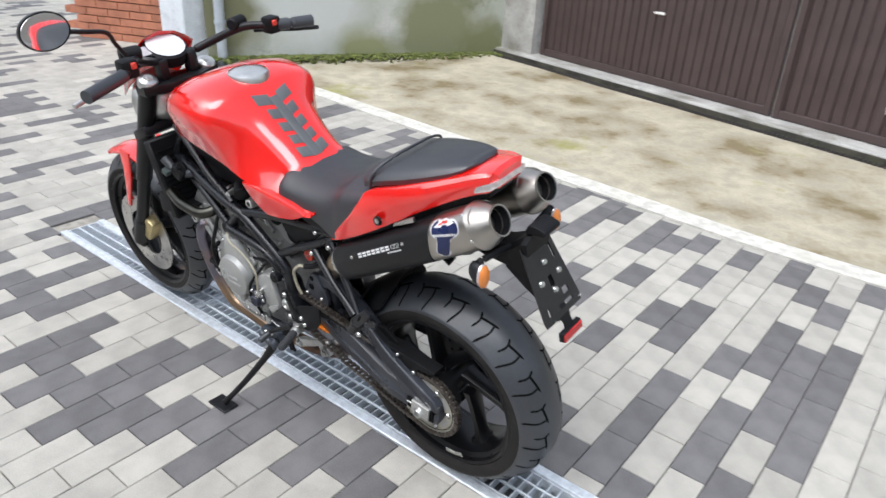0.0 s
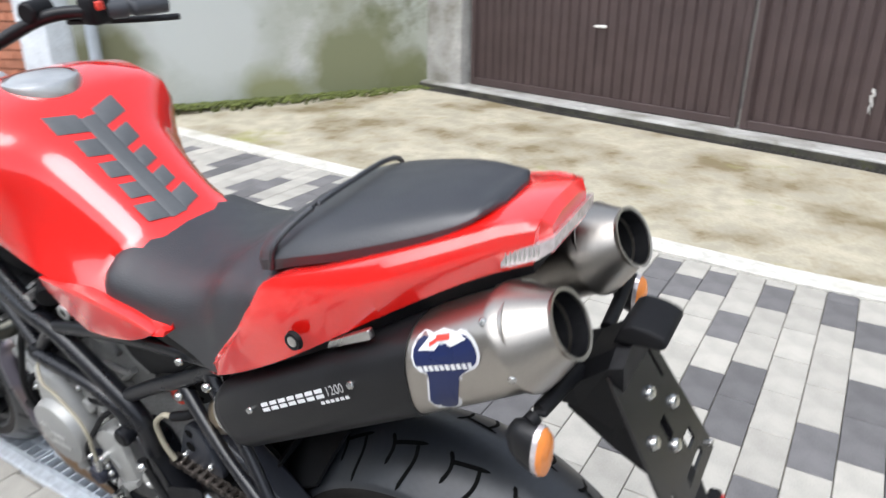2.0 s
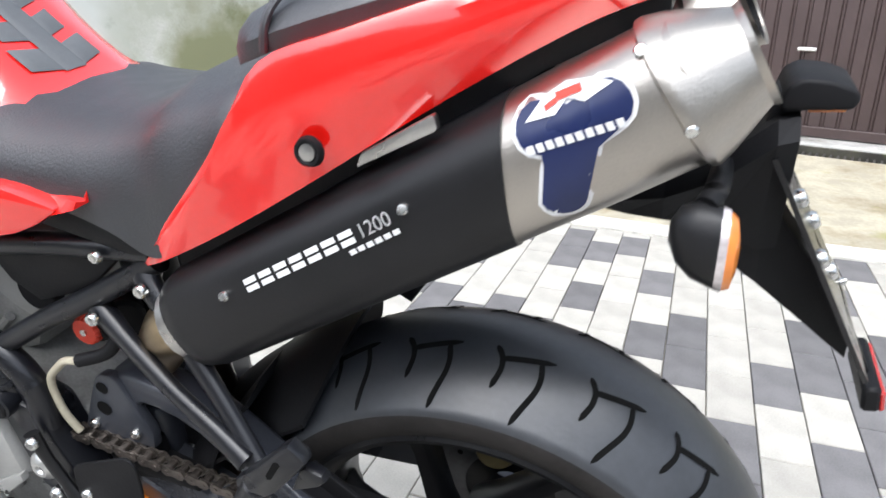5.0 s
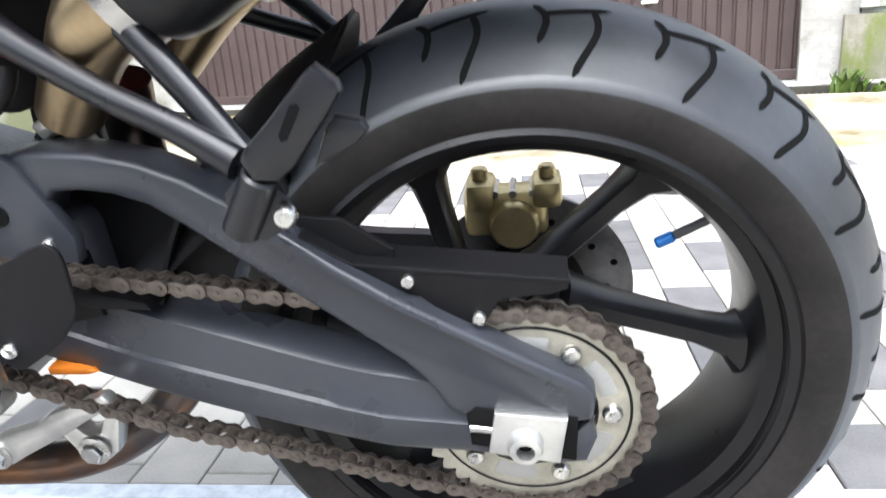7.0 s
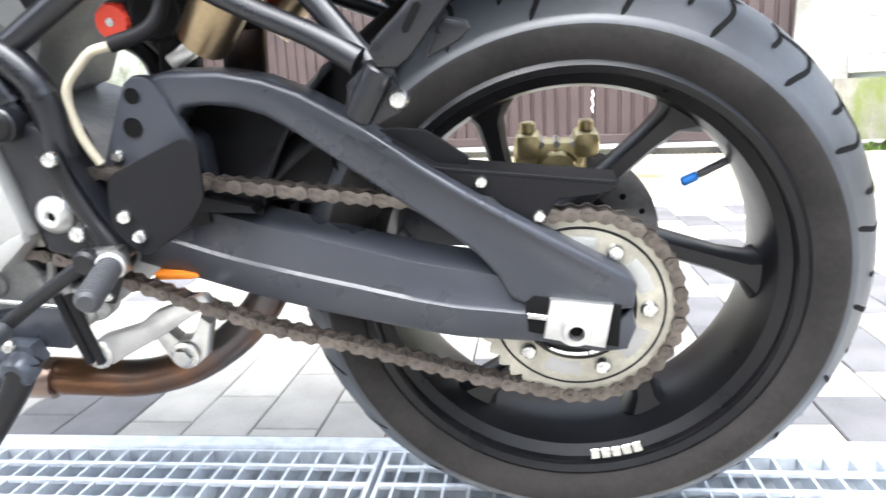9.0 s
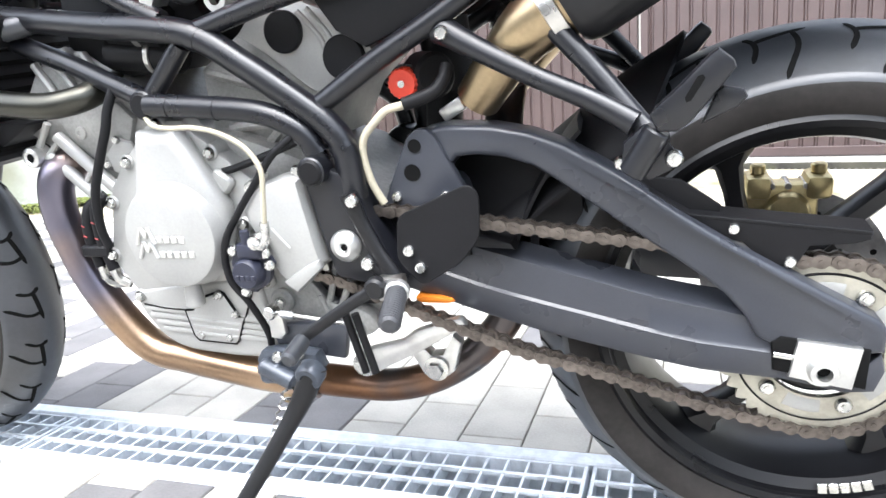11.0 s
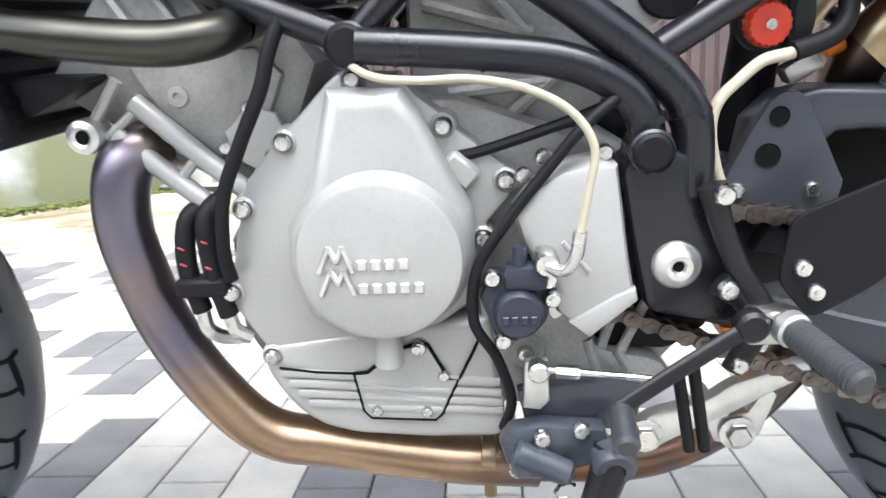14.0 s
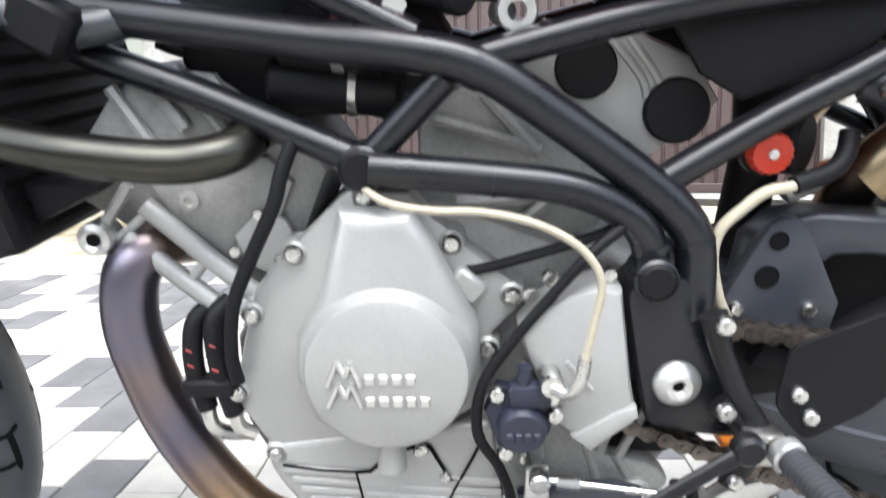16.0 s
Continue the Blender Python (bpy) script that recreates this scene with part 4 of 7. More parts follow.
for a, b, r in (((-0.655, -0.137, 0.6705), (-0.646, -0.137, 0.666), 0.0163), ((-0.702, -0.143, 0.5965), (-0.699, -0.143, 0.596), 0.0142), ((-0.640, -0.143, 0.590), (-0.637, -0.143, 0.5896), 0.0142), ((-0.492, -0.138, 0.542), (-0.489, -0.138, 0.536), 0.0163), ((-0.522, -0.142, 0.538), (-0.520, -0.142, 0.533), 0.0142)):
    part("weld", rod(a, b, r, 16), FRAME, fr)
pair("pivot_plate", prism(rounded([(-0.541, 0.505), (-0.520, 0.521), (-0.480, 0.508), (-0.474, 0.490), (-0.470, 0.470), (-0.455, 0.435), (-0.440, 0.405), (-0.437, 0.376), (-0.474, 0.379), (-0.518, 0.388), (-0.530, 0.446)], 0.010), -0.152, -0.10, 0.006, 2), FRAME, fr, "black forged pivot plate")
part("pivot_bolt", lathe([(0.004, 0.007), (0.006, 0.0105), (0.010, 0.011), (0.0165, 0.0065), (0.0190, 0.003), (0.0190, 0)], (-0.498, -0.152, 0.428), (0, -1, 0), 28), ALLOY, fr, "bright hollow pivot bolt")
# the bolt's shaded bore is painted as a black disc
part("pivot_hole", lathe([(1e-5, 0), (0.0045, 0)], (-0.498, -0.1592, 0.428), (0, -1, 0), 14), SHADE_BLACK, fr)
sub = pair("peg_carrier", tube([(-0.300, -0.122, 0.700), (-0.294, -0.128, 0.690), (-0.268, -0.138, 0.662), (-0.212, -0.160, 0.600), (-0.175, -0.176, 0.556), (-0.160, -0.184, 0.540)], [0.016, 0.0140, 0.0120, 0.0105, 0.0110, 0.012], 12, 5, flat=0.8), FRAME, bike, "black forged carrier of the pillion pegs")
pair("carrier_arm", tube([(-0.372, -0.122, 0.652), (-0.360, -0.128, 0.646), (-0.328, -0.140, 0.629), (-0.268, -0.160, 0.600), (-0.217, -0.174, 0.578), (-0.178, -0.184, 0.556)], [0.016, 0.0140, 0.0118, 0.0103, 0.0105, 0.012], 12, 5, flat=0.8), FRAME, sub)
bolt(-0.294, -0.139, 0.692, 1.1)
bolt(-0.365, -0.139, 0.648, 1.1)
mount = pair("peg_mount", join(rod((-0.157, -0.200, 0.553), (-0.181, -0.196, 0.513), 0.0125, 20, bevel=0.002), prism([(-0.188, 0.540), (-0.170, 0.556), (-0.150, 0.552), (-0.147, 0.536), (-0.168, 0.506), (-0.190, 0.518)], -0.193, -0.182, 0.003)), FRAME, sub)
part("mount_ear", prism([(-0.160, 0.538), (-0.151, 0.543), (-0.140, 0.529), (-0.146, 0.516), (-0.166, 0.507), (-0.170, 0.513)], -0.199, -0.194, 0.001), FRAME, mount)
bm = prism([(-0.164, 0.566), (-0.160, 0.573), (-0.141, 0.590), (-0.117, 0.614), (-0.110, 0.619), (-0.098, 0.609), (-0.096, 0.603), (-0.106, 0.590), (-0.131, 0.560), (-0.142, 0.552), (-0.158, 0.553)], -0.213, -0.197, 0.0035)
peg = pair("pillion_peg", join(bm, prism([(-0.122, 0.556), (-0.110, 0.583), (-0.105, 0.587), (-0.089, 0.583), (-0.086, 0.577), (-0.094, 0.569)], -0.203, -0.190, 0.003)), FRAME, sub, "folded black pillion foot peg")
# thin black plate on the peg paints the slot's shade
part("peg_slot", prism([(-0.126, 0.598), (-0.122, 0.599), (-0.120, 0.596), (-0.131, 0.578), (-0.135, 0.577), (-0.136, 0.581)], -0.2136, -0.212, 0.0), SHADE_BLACK, peg)
bolt(-0.144, -0.206, 0.528, 1.15)
bolt(-0.192, -0.165, 0.516, 1.0)
hg = part("rear_fender", wheel_arc([(0.330, -0.098), (0.338, -0.06), (0.342, 0), (0.338, 0.06), (0.330, 0.098), (0.326, 0.098), (0.336, 0), (0.326, -0.098)], (-0.002, 0, 0.308), 136, 168), PLASTIC, bike, "black inner rear mudguard")
# arched tongue of the mudguard, swept forward towards its sides
ridge = curve_points([Vector((-0.330, 0, 0.475)), Vector((-0.290, 0, 0.512)), Vector((-0.247, 0, 0.546)), Vector((-0.204, 0, 0.579)), Vector((-0.153, 0, 0.610)), Vector((-0.134, 0, 0.623))], 4)
rings = []
for c in ridge:
    arch = [0.094 * (i / 8 - 1) for i in range(17)]
    sheet = [c + Vector((-0.044 * (y / 0.094) ** 2, y, -0.100 * (y / 0.094) ** 2)) for y in arch]
    rings.append(sheet + [q + Vector((0.003, 0, -0.003)) for q in reversed(sheet)])
part("fender_tongue", loft(rings), PLASTIC, hg, "pointed black mudguard tongue")

# -- engine
crank = [(-0.862, 0.36), (-0.84, 0.315), (-0.80, 0.290), (-0.61, 0.275), (-0.50, 0.305), (-0.455, 0.36), (-0.46, 0.46), (-0.54, 0.51), (-0.66, 0.555), (-0.76, 0.56), (-0.82, 0.51), (-0.862, 0.44)]
eng = part("engine", prism(crank, -0.10, 0.12, 0.012), ENGINE_DARK, bike, "grey painted v-twin engine")
cover = [(-0.760, 0.571), (-0.750, 0.579), (-0.704, 0.577), (-0.690, 0.560), (-0.676, 0.549), (-0.658, 0.531), (-0.634, 0.512), (-0.618, 0.499), (-0.622, 0.478), (-0.640, 0.458), (-0.638, 0.429), (-0.655, 0.390), (-0.688, 0.366), (-0.737, 0.350), (-0.789, 0.345), (-0.832, 0.352), (-0.858, 0.395), (-0.853, 0.424), (-0.840, 0.470), (-0.832, 0.497), (-0.800, 0.533), (-0.782, 0.549)]
cov = part("alternator_cover", prism(cover, -0.126, -0.095, 0.005, 2), ENGINE, eng, "grey cast alternator cover with a raised round face")
face = [(-0.756, 0.570), (-0.700, 0.568), (-0.686, 0.546), (-0.668, 0.508), (-0.651, 0.476), (-0.650, 0.436), (-0.672, 0.398), (-0.696, 0.376), (-0.750, 0.368), (-0.785, 0.390), (-0.799, 0.430), (-0.796, 0.466), (-0.776, 0.496)]
part("cover_face", prism(face, -0.156, -0.12, 0.016, 3), ENGINE, cov)
part("round_face", lathe([(1e-5, 0.0265), (0.058, 0.0265), (0.0625, 0.0245), (0.0655, 0.018), (0.069, 0.002), (0.071, 0)], (-0.7225, -0.146, 0.443), (0, -1, 0), 56), ENGINE, cov)
part("oil_boss", rod((-0.722, -0.150, 0.385), (-0.724, -0.148, 0.345), 0.010, 14, r2=0.0125, bevel=0.003), ENGINE, cov)
part("cover_clip", box((0.030, 0.012, 0.022), (-0.660, -0.130, 0.502), 0.004, Matrix.Rotation(radians(40), 3, "Y")), ENGINE, cov)
for x, z in ((-0.672, 0.5365), (-0.625, 0.4925), (-0.796, 0.529), (-0.835, 0.477), (-0.854, 0.4055), (-0.827, 0.3465), (-0.701, 0.352), (-0.644, 0.446), (-0.738, 0.574)):
    part("bolt_lug", lathe([(0.008, 0.005), (0.0100, 0.003), (0.0115, -0.02)], (x, -0.124, z), (0, -1, 0), 14), ENGINE, cov)
    piece("bolt", bolt_me, cov, Matrix.Translation((x, -0.1285, z)))
# plain raised strokes in place of the maker's mark
strokes = []
for z0, w in ((0.443, 0.044), (0.425, 0.052)):
    for a, b in (((0, 0), (0.009, 0.020)), ((0.009, 0.020), (0.014, 0.008)), ((0.014, 0.008), (0.019, 0.020)), ((0.019, 0.020), (0.026, 0.0))):
        strokes.append(tube([(-0.768 + a[0], -0.1735, z0 + a[1] - 0.006), (-0.768 + b[0], -0.1735, z0 + b[1] - 0.006)], 0.0024, 6))
for z0, n in ((0.4435, 4), (0.4245, 5)):
    for i in range(n):
        strokes.append(box((0.0078, 0.003, 0.0085), (-0.735 + i * 0.0105, -0.1735, z0 - 0.0015), 0.001))
part("relief_mark", join(*strokes), ALLOY, cov, "raised plain maker's mark", smooth=False)
part("sump", prism(rounded([(-0.833, 0.356), (-0.781, 0.362), (-0.70, 0.372), (-0.640, 0.376), (-0.634, 0.322), (-0.629, 0.280), (-0.633, 0.262), (-0.697, 0.262), (-0.760, 0.267), (-0.788, 0.275), (-0.809, 0.290), (-0.826, 0.314), (-0.836, 0.335)], 0.008), -0.128, 0.11, 0.008, 3), ENGINE, eng, "grey sump with cast ribs")
for (xa, za), (xb, zb) in (((-0.822, 0.331), (-0.634, 0.317)), ((-0.815, 0.321), (-0.633, 0.307)), ((-0.808, 0.311), (-0.632, 0.298)), ((-0.800, 0.301), (-0.632, 0.290))):
    part("sump_rib", tube([(xa, -0.1285, za), (xb, -0.1285, zb)], 0.0042, 8, 1, flat=0.8), ENGINE, eng)
LID = [(-0.758, 0.329), (-0.746, 0.330), (-0.735, 0.339), (-0.721, 0.350), (-0.699, 0.357), (-0.694, 0.355), (-0.677, 0.322), (-0.669, 0.322), (-0.684, 0.289), (-0.690, 0.283), (-0.746, 0.286), (-0.752, 0.293)]
lid = part("filter_lid", prism(rounded(LID, 0.004), -0.1315, -0.125, 0.001), ENGINE, eng, "grey oil filter lid with a dark joint")
part("lid_joint", tube([(x, -0.1302, z) for x, z in LID + LID[:1]], 0.0019, 6, 1, caps=False), SHADE_BLACK, lid)
part("cover_joint", tube([(-0.647, -0.1302, 0.366), (-0.657, -0.1302, 0.344), (-0.668, -0.1302, 0.322)], 0.0013, 6, 1), SHADE_BLACK, eng)
part("cover_joint", tube([(-0.822, -0.1302, 0.336), (-0.79, -0.1302, 0.331), (-0.757, -0.1302, 0.329)], 0.0013, 6, 1), SHADE_BLACK, eng)
for (xa, za), (xb, zb) in (((-0.752, 0.317), (-0.676, 0.311)), ((-0.750, 0.307), (-0.680, 0.302)), ((-0.748, 0.297), (-0.684, 0.293))):
    part("lid_rib", tube([(xa, -0.1315, za), (xb, -0.1315, zb)], 0.0028, 8, 1, flat=0.8), ENGINE, lid)
for x, z in ((-0.740, 0.294), (-0.697, 0.292), (-0.681, 0.326), (-0.703, 0.3515)):
    piece("bolt", bolt_me, lid, Matrix.Translation((x, -0.1315, z)) @ Matrix.Diagonal((0.75, 0.75, 0.75, 1)))
sc = part("sprocket_cover", prism([(-0.621, 0.473), (-0.605, 0.493), (-0.585, 0.506), (-0.562, 0.511), (-0.544, 0.507), (-0.534, 0.433), (-0.529, 0.408), (-0.564, 0.373), (-0.588, 0.392), (-0.616, 0.455)], -0.162, -0.11, 0.010, 2), ENGINE, eng, "grey front sprocket cover")
part("cover_step", prism([(-0.530, 0.414), (-0.528, 0.404), (-0.564, 0.374), (-0.580, 0.387), (-0.545, 0.408)], -0.166, -0.155, 0.003), ENGINE, sc)
part("cover_rib", tube([(-0.585, -0.163, 0.452), (-0.565, -0.163, 0.428)], 0.002, 6), ENGINE, sc)
for x, z in ((-0.597, 0.512), (-0.552, 0.514), (-0.612, 0.499)):
    piece("bolt", bolt_me, sc, Matrix.Translation((x, -0.140, z)))
slave = part("clutch_slave", join(lathe([(1e-5, 0.020), (0.016, 0.020), (0.0185, 0.017), (0.0195, 0.004), (0.024, 0.002), (0.024, -0.006)], (-0.619, -0.163, 0.401), (0, -1, 0), 26), box((0.033, 0.02, 0.02), (-0.613, -0.168, 0.428), 0.005, segs=2), rod((-0.618, -0.170, 0.432), (-0.617, -0.170, 0.452), 0.0055, 12), prism([(-0.648, 0.41), (-0.638, 0.432), (-0.597, 0.428), (-0.587, 0.41), (-0.62, 0.372), (-0.635, 0.372)], -0.166, -0.150, 0.004)), SLAVE, eng, "dark blue hydraulic clutch cylinder")
for i in range(4):
    part("slave_relief", box((0.0055, 0.002, 0.007), (-0.629 + 0.007 * i, -0.1835, 0.398), 0.0008), SLAVE, slave, smooth=False)
for x, z in ((-0.638, 0.427), (-0.593, 0.409), (-0.631, 0.375), (-0.596, 0.424)):
    piece("bolt", bolt_me, slave, Matrix.Translation((x, -0.167, z)))
part("banjo", lathe([(1e-5, 0.012), (0.008, 0.012), (0.0095, 0.008), (0.0095, -0.01)], (-0.598, -0.172, 0.441), (0, -1, 0), 14), ZINC, slave, "zinc banjo bolt")
part("hose_end", tube([(-0.598, -0.180, 0.440), (-0.586, -0.186, 0.438), (-0.578, -0.188, 0.450), (-0.5755, -0.189, 0.468)], 0.0052, 10, 4), ZINC, slave)
part("clutch_hose", tube([(-0.5755, -0.189, 0.466), (-0.570, -0.190, 0.498), (-0.567, -0.190, 0.528), (-0.583, -0.188, 0.552), (-0.613, -0.185, 0.568), (-0.649, -0.180, 0.575), (-0.685, -0.174, 0.575), (-0.718, -0.160, 0.578), (-0.742, -0.142, 0.590), (-0.770, -0.122, 0.608), (-0.81, -0.105, 0.634)], 0.0030, 10, 6), HOSE_CREAM, bike, "cream braided hydraulic hose")


def casting(poly, y0, y1, bevel, mat, name, label=""):
    return part(name, prism(poly, y0, y1, bevel, 2), mat, eng, label)


# front cylinder: cam box, barrel and their studs
hf = casting([(-1.005, 0.575), (-0.95, 0.645), (-0.915, 0.672), (-0.86, 0.668), (-0.80, 0.625), (-0.772, 0.585), (-0.80, 0.52), (-0.845, 0.475), (-0.93, 0.525)], -0.085, 0.085, 0.010, ENGINE_DARK, "front_cylinder", "grey cast front cylinder and head")
for k, (a, b) in enumerate((((-0.942, 0.655), (-0.915, 0.612)), ((-0.918, 0.672), (-0.884, 0.622)), ((-0.888, 0.670), (-0.845, 0.610)), ((-0.860, 0.662), (-0.822, 0.606)))):
    part("head_rib", tube([(a[0], -0.086, a[1]), (b[0], -0.088, b[1])], 0.006, 8), ENGINE, hf)
part("head_flange", prism([(-0.93, 0.598), (-0.82, 0.600), (-0.80, 0.578), (-0.815, 0.545), (-0.86, 0.512), (-0.905, 0.552)], -0.094, -0.08, 0.004), ENGINE_DARK, hf)
part("liner_plate", prism([(-0.852, 0.535), (-0.83, 0.556), (-0.808, 0.548), (-0.795, 0.520), (-0.822, 0.498), (-0.846, 0.512)], -0.099, -0.09, 0.003), ENGINE, hf)
for x, z in ((-0.829, 0.5535), (-0.852, 0.522), (-0.815, 0.514)):
    piece("bolt", bolt_me, hf, Matrix.Translation((x, -0.099, z)) @ Matrix.Diagonal((0.8, 0.8, 0.8, 1)))
part("core_plug", lathe([(1e-5, 0.001), (0.003, 0.001), (0.004, 0.003), (0.008, 0.002), (0.009, 0)], (-0.887, -0.0945, 0.564), (0, -1, 0), 16), ENGINE, hf)
part("stud_tube", tube([(-0.922, -0.100, 0.562), (-0.862, -0.104, 0.508), (-0.835, -0.104, 0.484)], 0.0085, 12, 3), ENGINE, hf)
part("stud_tube", tube([(-0.940, -0.102, 0.536), (-0.865, -0.106, 0.472)], 0.0085, 12, 3), ENGINE, hf)
part("stud_bracket", tube([(-0.965, -0.102, 0.537), (-0.933, -0.100, 0.580)], 0.005, 8), ENGINE, hf)
part("stud_bracket", tube([(-0.956, -0.102, 0.528), (-0.918, -0.102, 0.558)], 0.004, 8), ENGINE, hf)
part("stud_bracket", tube([(-0.890, -0.104, 0.500), (-0.876, -0.104, 0.515)], 0.0045, 8), ENGINE, hf)
for i in range(3):
    part("cast_boss", lathe([(1e-5, 0.004), (0.006, 0.003), (0.008, 0)], (-0.905 + 0.013 * i, -0.090, 0.535 - 0.011 * i), (0, -1, 0), 12), ENGINE_DARK, hf)
lug = part("mount_lug", lathe([(0.006, 0.012), (0.0085, 0.014), (0.0135, 0.012), (0.0145, 0.009), (0.0145, -0.012)], (-0.962, -0.103, 0.5375), (0, -1, 0), 24), ALLOY, hf, "bright engine mounting lug")
# shade in the lug's bore, painted as a flat black disc
part("lug_hole", lathe([(1e-5, 0), (0.0062, 0)], (-0.962, -0.1145, 0.5375), (0, -1, 0), 16), SHADE_BLACK, lug)
# rear cylinder
hr = casting([(-0.70, 0.63), (-0.64, 0.668), (-0.54, 0.682), (-0.49, 0.672), (-0.46, 0.637), (-0.52, 0.585), (-0.55, 0.530), (-0.62, 0.505), (-0.70, 0.555)], -0.075, 0.085, 0.010, ENGINE_DARK, "rear_cylinder", "grey cast rear cylinder and head")
casting([(-0.634, 0.665), (-0.60, 0.700), (-0.55, 0.700), (-0.504, 0.679), (-0.483, 0.668), (-0.462, 0.636), (-0.481, 0.617), (-0.525, 0.585), (-0.55, 0.598), (-0.601, 0.642)], -0.088, -0.06, 0.008, ENGINE, "cam_cover", "grey cam cover with black plugs")
for x, z, r in ((-0.497, 0.630, 0.0255), (-0.568, 0.664, 0.024)):
    part("plug", lathe([(1e-5, 0.006), (r - 0.002, 0.006), (r, 0.004), (r, -0.01)], (x, -0.088, z), (0, -1, 0), 28), PLASTIC, eng, "round black rubber plug")
for d in (0.0, 0.012):
    part("cam_rib", tube([(-0.548 + d, -0.088, 0.684 + d * 0.2), (-0.525 + d, -0.088, 0.656), (-0.520 + d, -0.088, 0.640)], 0.0035, 8, 3), ENGINE, eng)
for a, b in (((-0.685, 0.625), (-0.60, 0.60)), ((-0.645, 0.645), (-0.605, 0.60)), ((-0.668, 0.556), (-0.59, 0.562)), ((-0.625, 0.53), (-0.572, 0.575))):
    part("cast_web", tube([(a[0], -0.078, a[1]), (b[0], -0.080, b[1])], 0.006, 8), ENGINE_DARK, hr)
part("breather_hose", tube([(-0.785, -0.128, 0.625), (-0.797, -0.136, 0.597), (-0.805, -0.140, 0.571), (-0.825, -0.142, 0.532), (-0.844, -0.142, 0.491), (-0.851, -0.140, 0.447), (-0.850, -0.135, 0.42)], 0.0058, 10, 6), PLASTIC, bike, "black rubber breather hose")
part("wire_loom", tube([(-0.545, -0.150, 0.555), (-0.570, -0.158, 0.536), (-0.597, -0.160, 0.505), (-0.624, -0.163, 0.472), (-0.649, -0.166, 0.434), (-0.653, -0.165, 0.390), (-0.636, -0.160, 0.356), (-0.625, -0.150, 0.312), (-0.632, -0.14, 0.28)], 0.0045, 10, 6), PLASTIC, bike, "black wiring along the engine")
part("wire_loom", tube([(-0.535, -0.130, 0.552), (-0.575, -0.130, 0.537), (-0.64, -0.128, 0.517), (-0.665, -0.125, 0.512)], 0.0045, 8, 4), PLASTIC, bike, "black wiring behind the hose")
oil = part("oil_line", tube([(-0.878, -0.105, 0.475), (-0.889, -0.115, 0.463), (-0.891, -0.122, 0.427), (-0.884, -0.122, 0.388)], 0.0085, 12, 5), PLASTIC, bike, "black oil line with a steel end")
oil2 = part("oil_line", tube([(-0.858, -0.108, 0.482), (-0.870, -0.120, 0.468), (-0.868, -0.126, 0.427), (-0.860, -0.126, 0.385)], 0.0085, 12, 5), PLASTIC, bike, "black oil line with a steel end")
FLECK = material("dull red print", (0.25, 0.03, 0.03), 0.6, vary=0.3)
for hose, x, zs in ((oil, -0.8905, (0.446, 0.432)), (oil2, -0.8685, (0.452, 0.430))):
    for z in zs:
        part("red_fleck", box((0.006, 0.002, 0.0018), (x, -0.1305 if hose is oil else -0.1345, z), 0.0005, Matrix.Rotation(radians(25), 3, "Y")), FLECK, hose, "dull red printed fleck", smooth=False)
part("line_clamp", box((0.046, 0.022, 0.016), (-0.877, -0.125, 0.412), 0.003), PLASTIC, oil)
part("fitting", tube([(-0.884, -0.122, 0.392), (-0.882, -0.122, 0.372), (-0.870, -0.120, 0.362), (-0.850, -0.116, 0.360)], 0.0065, 8, 4), ZINC, oil, "steel hose fitting")
part("fitting", tube([(-0.860, -0.126, 0.390), (-0.857, -0.126, 0.372), (-0.845, -0.122, 0.362)], 0.0065, 8, 4), ZINC, oil2, "steel hose fitting")

# -- exhaust
part("front_header", tube([(-0.908, -0.050, 0.520), (-0.922, -0.075, 0.524), (-0.936, -0.097, 0.515), (-0.944, -0.105, 0.492), (-0.946, -0.107, 0.456), (-0.939, -0.107, 0.417), (-0.926, -0.107, 0.371), (-0.904, -0.106, 0.324), (-0.877, -0.105, 0.284), (-0.856, -0.104, 0.262), (-0.832, -0.102, 0.249), (-0.800, -0.100, 0.243), (-0.735, -0.098, 0.230), (-0.668, -0.095, 0.218), (-0.60, -0.088, 0.209)], 0.0235, 20, 6), PIPE_HOT, bike, "heat-tinted front exhaust header")
part("collector", tube([(-0.64, -0.09, 0.217), (-0.56, -0.075, 0.203), (-0.50, -0.062, 0.196), (-0.44, -0.05, 0.210), (-0.38, -0.04, 0.250), (-0.34, -0.03, 0.31), (-0.335, -0.02, 0.42), (-0.335, -0.03, 0.52), (-0.32, -0.05, 0.59)], 0.0222, 18, 6), PIPE_RUST, bike, "rust-tinted exhaust collector")
part("pipe_clamp", join(lathe([(0.0222, -0.007), (0.0240, -0.006), (0.0240, 0.006), (0.0222, 0.007)], (-0.648, -0.092, 0.2185), (1, 0.05, -0.12), 24), box((0.012, 0.010, 0.022), (-0.645, -0.104, 0.194), 0.002)), LINK_GOLD, bike, "bronze exhaust clamp")
part("upper_header", tube([(-1.07, -0.115, 0.632), (-1.02, -0.135, 0.626), (-0.96, -0.150, 0.617), (-0.916, -0.152, 0.611), (-0.875, -0.150, 0.607), (-0.852, -0.144, 0.608), (-0.834, -0.130, 0.612), (-0.826, -0.105, 0.619), (-0.824, -0.07, 0.622)], 0.0165, 18, 6), PIPE_DULL, bike, "dull steel coolant pipe")

MUF_A, MUF_B = Vector((-0.2456, -0.122, 0.6651)), Vector((0.1975, -0.088, 0.9160))
AX = (MUF_B - MUF_A).normalized()
MY = Vector((0, 1, 0))
MY = (MY - AX * MY.dot(AX)).normalized()
MZ = AX.cross(MY) * -1
if MZ.z < 0:
    MZ = -MZ


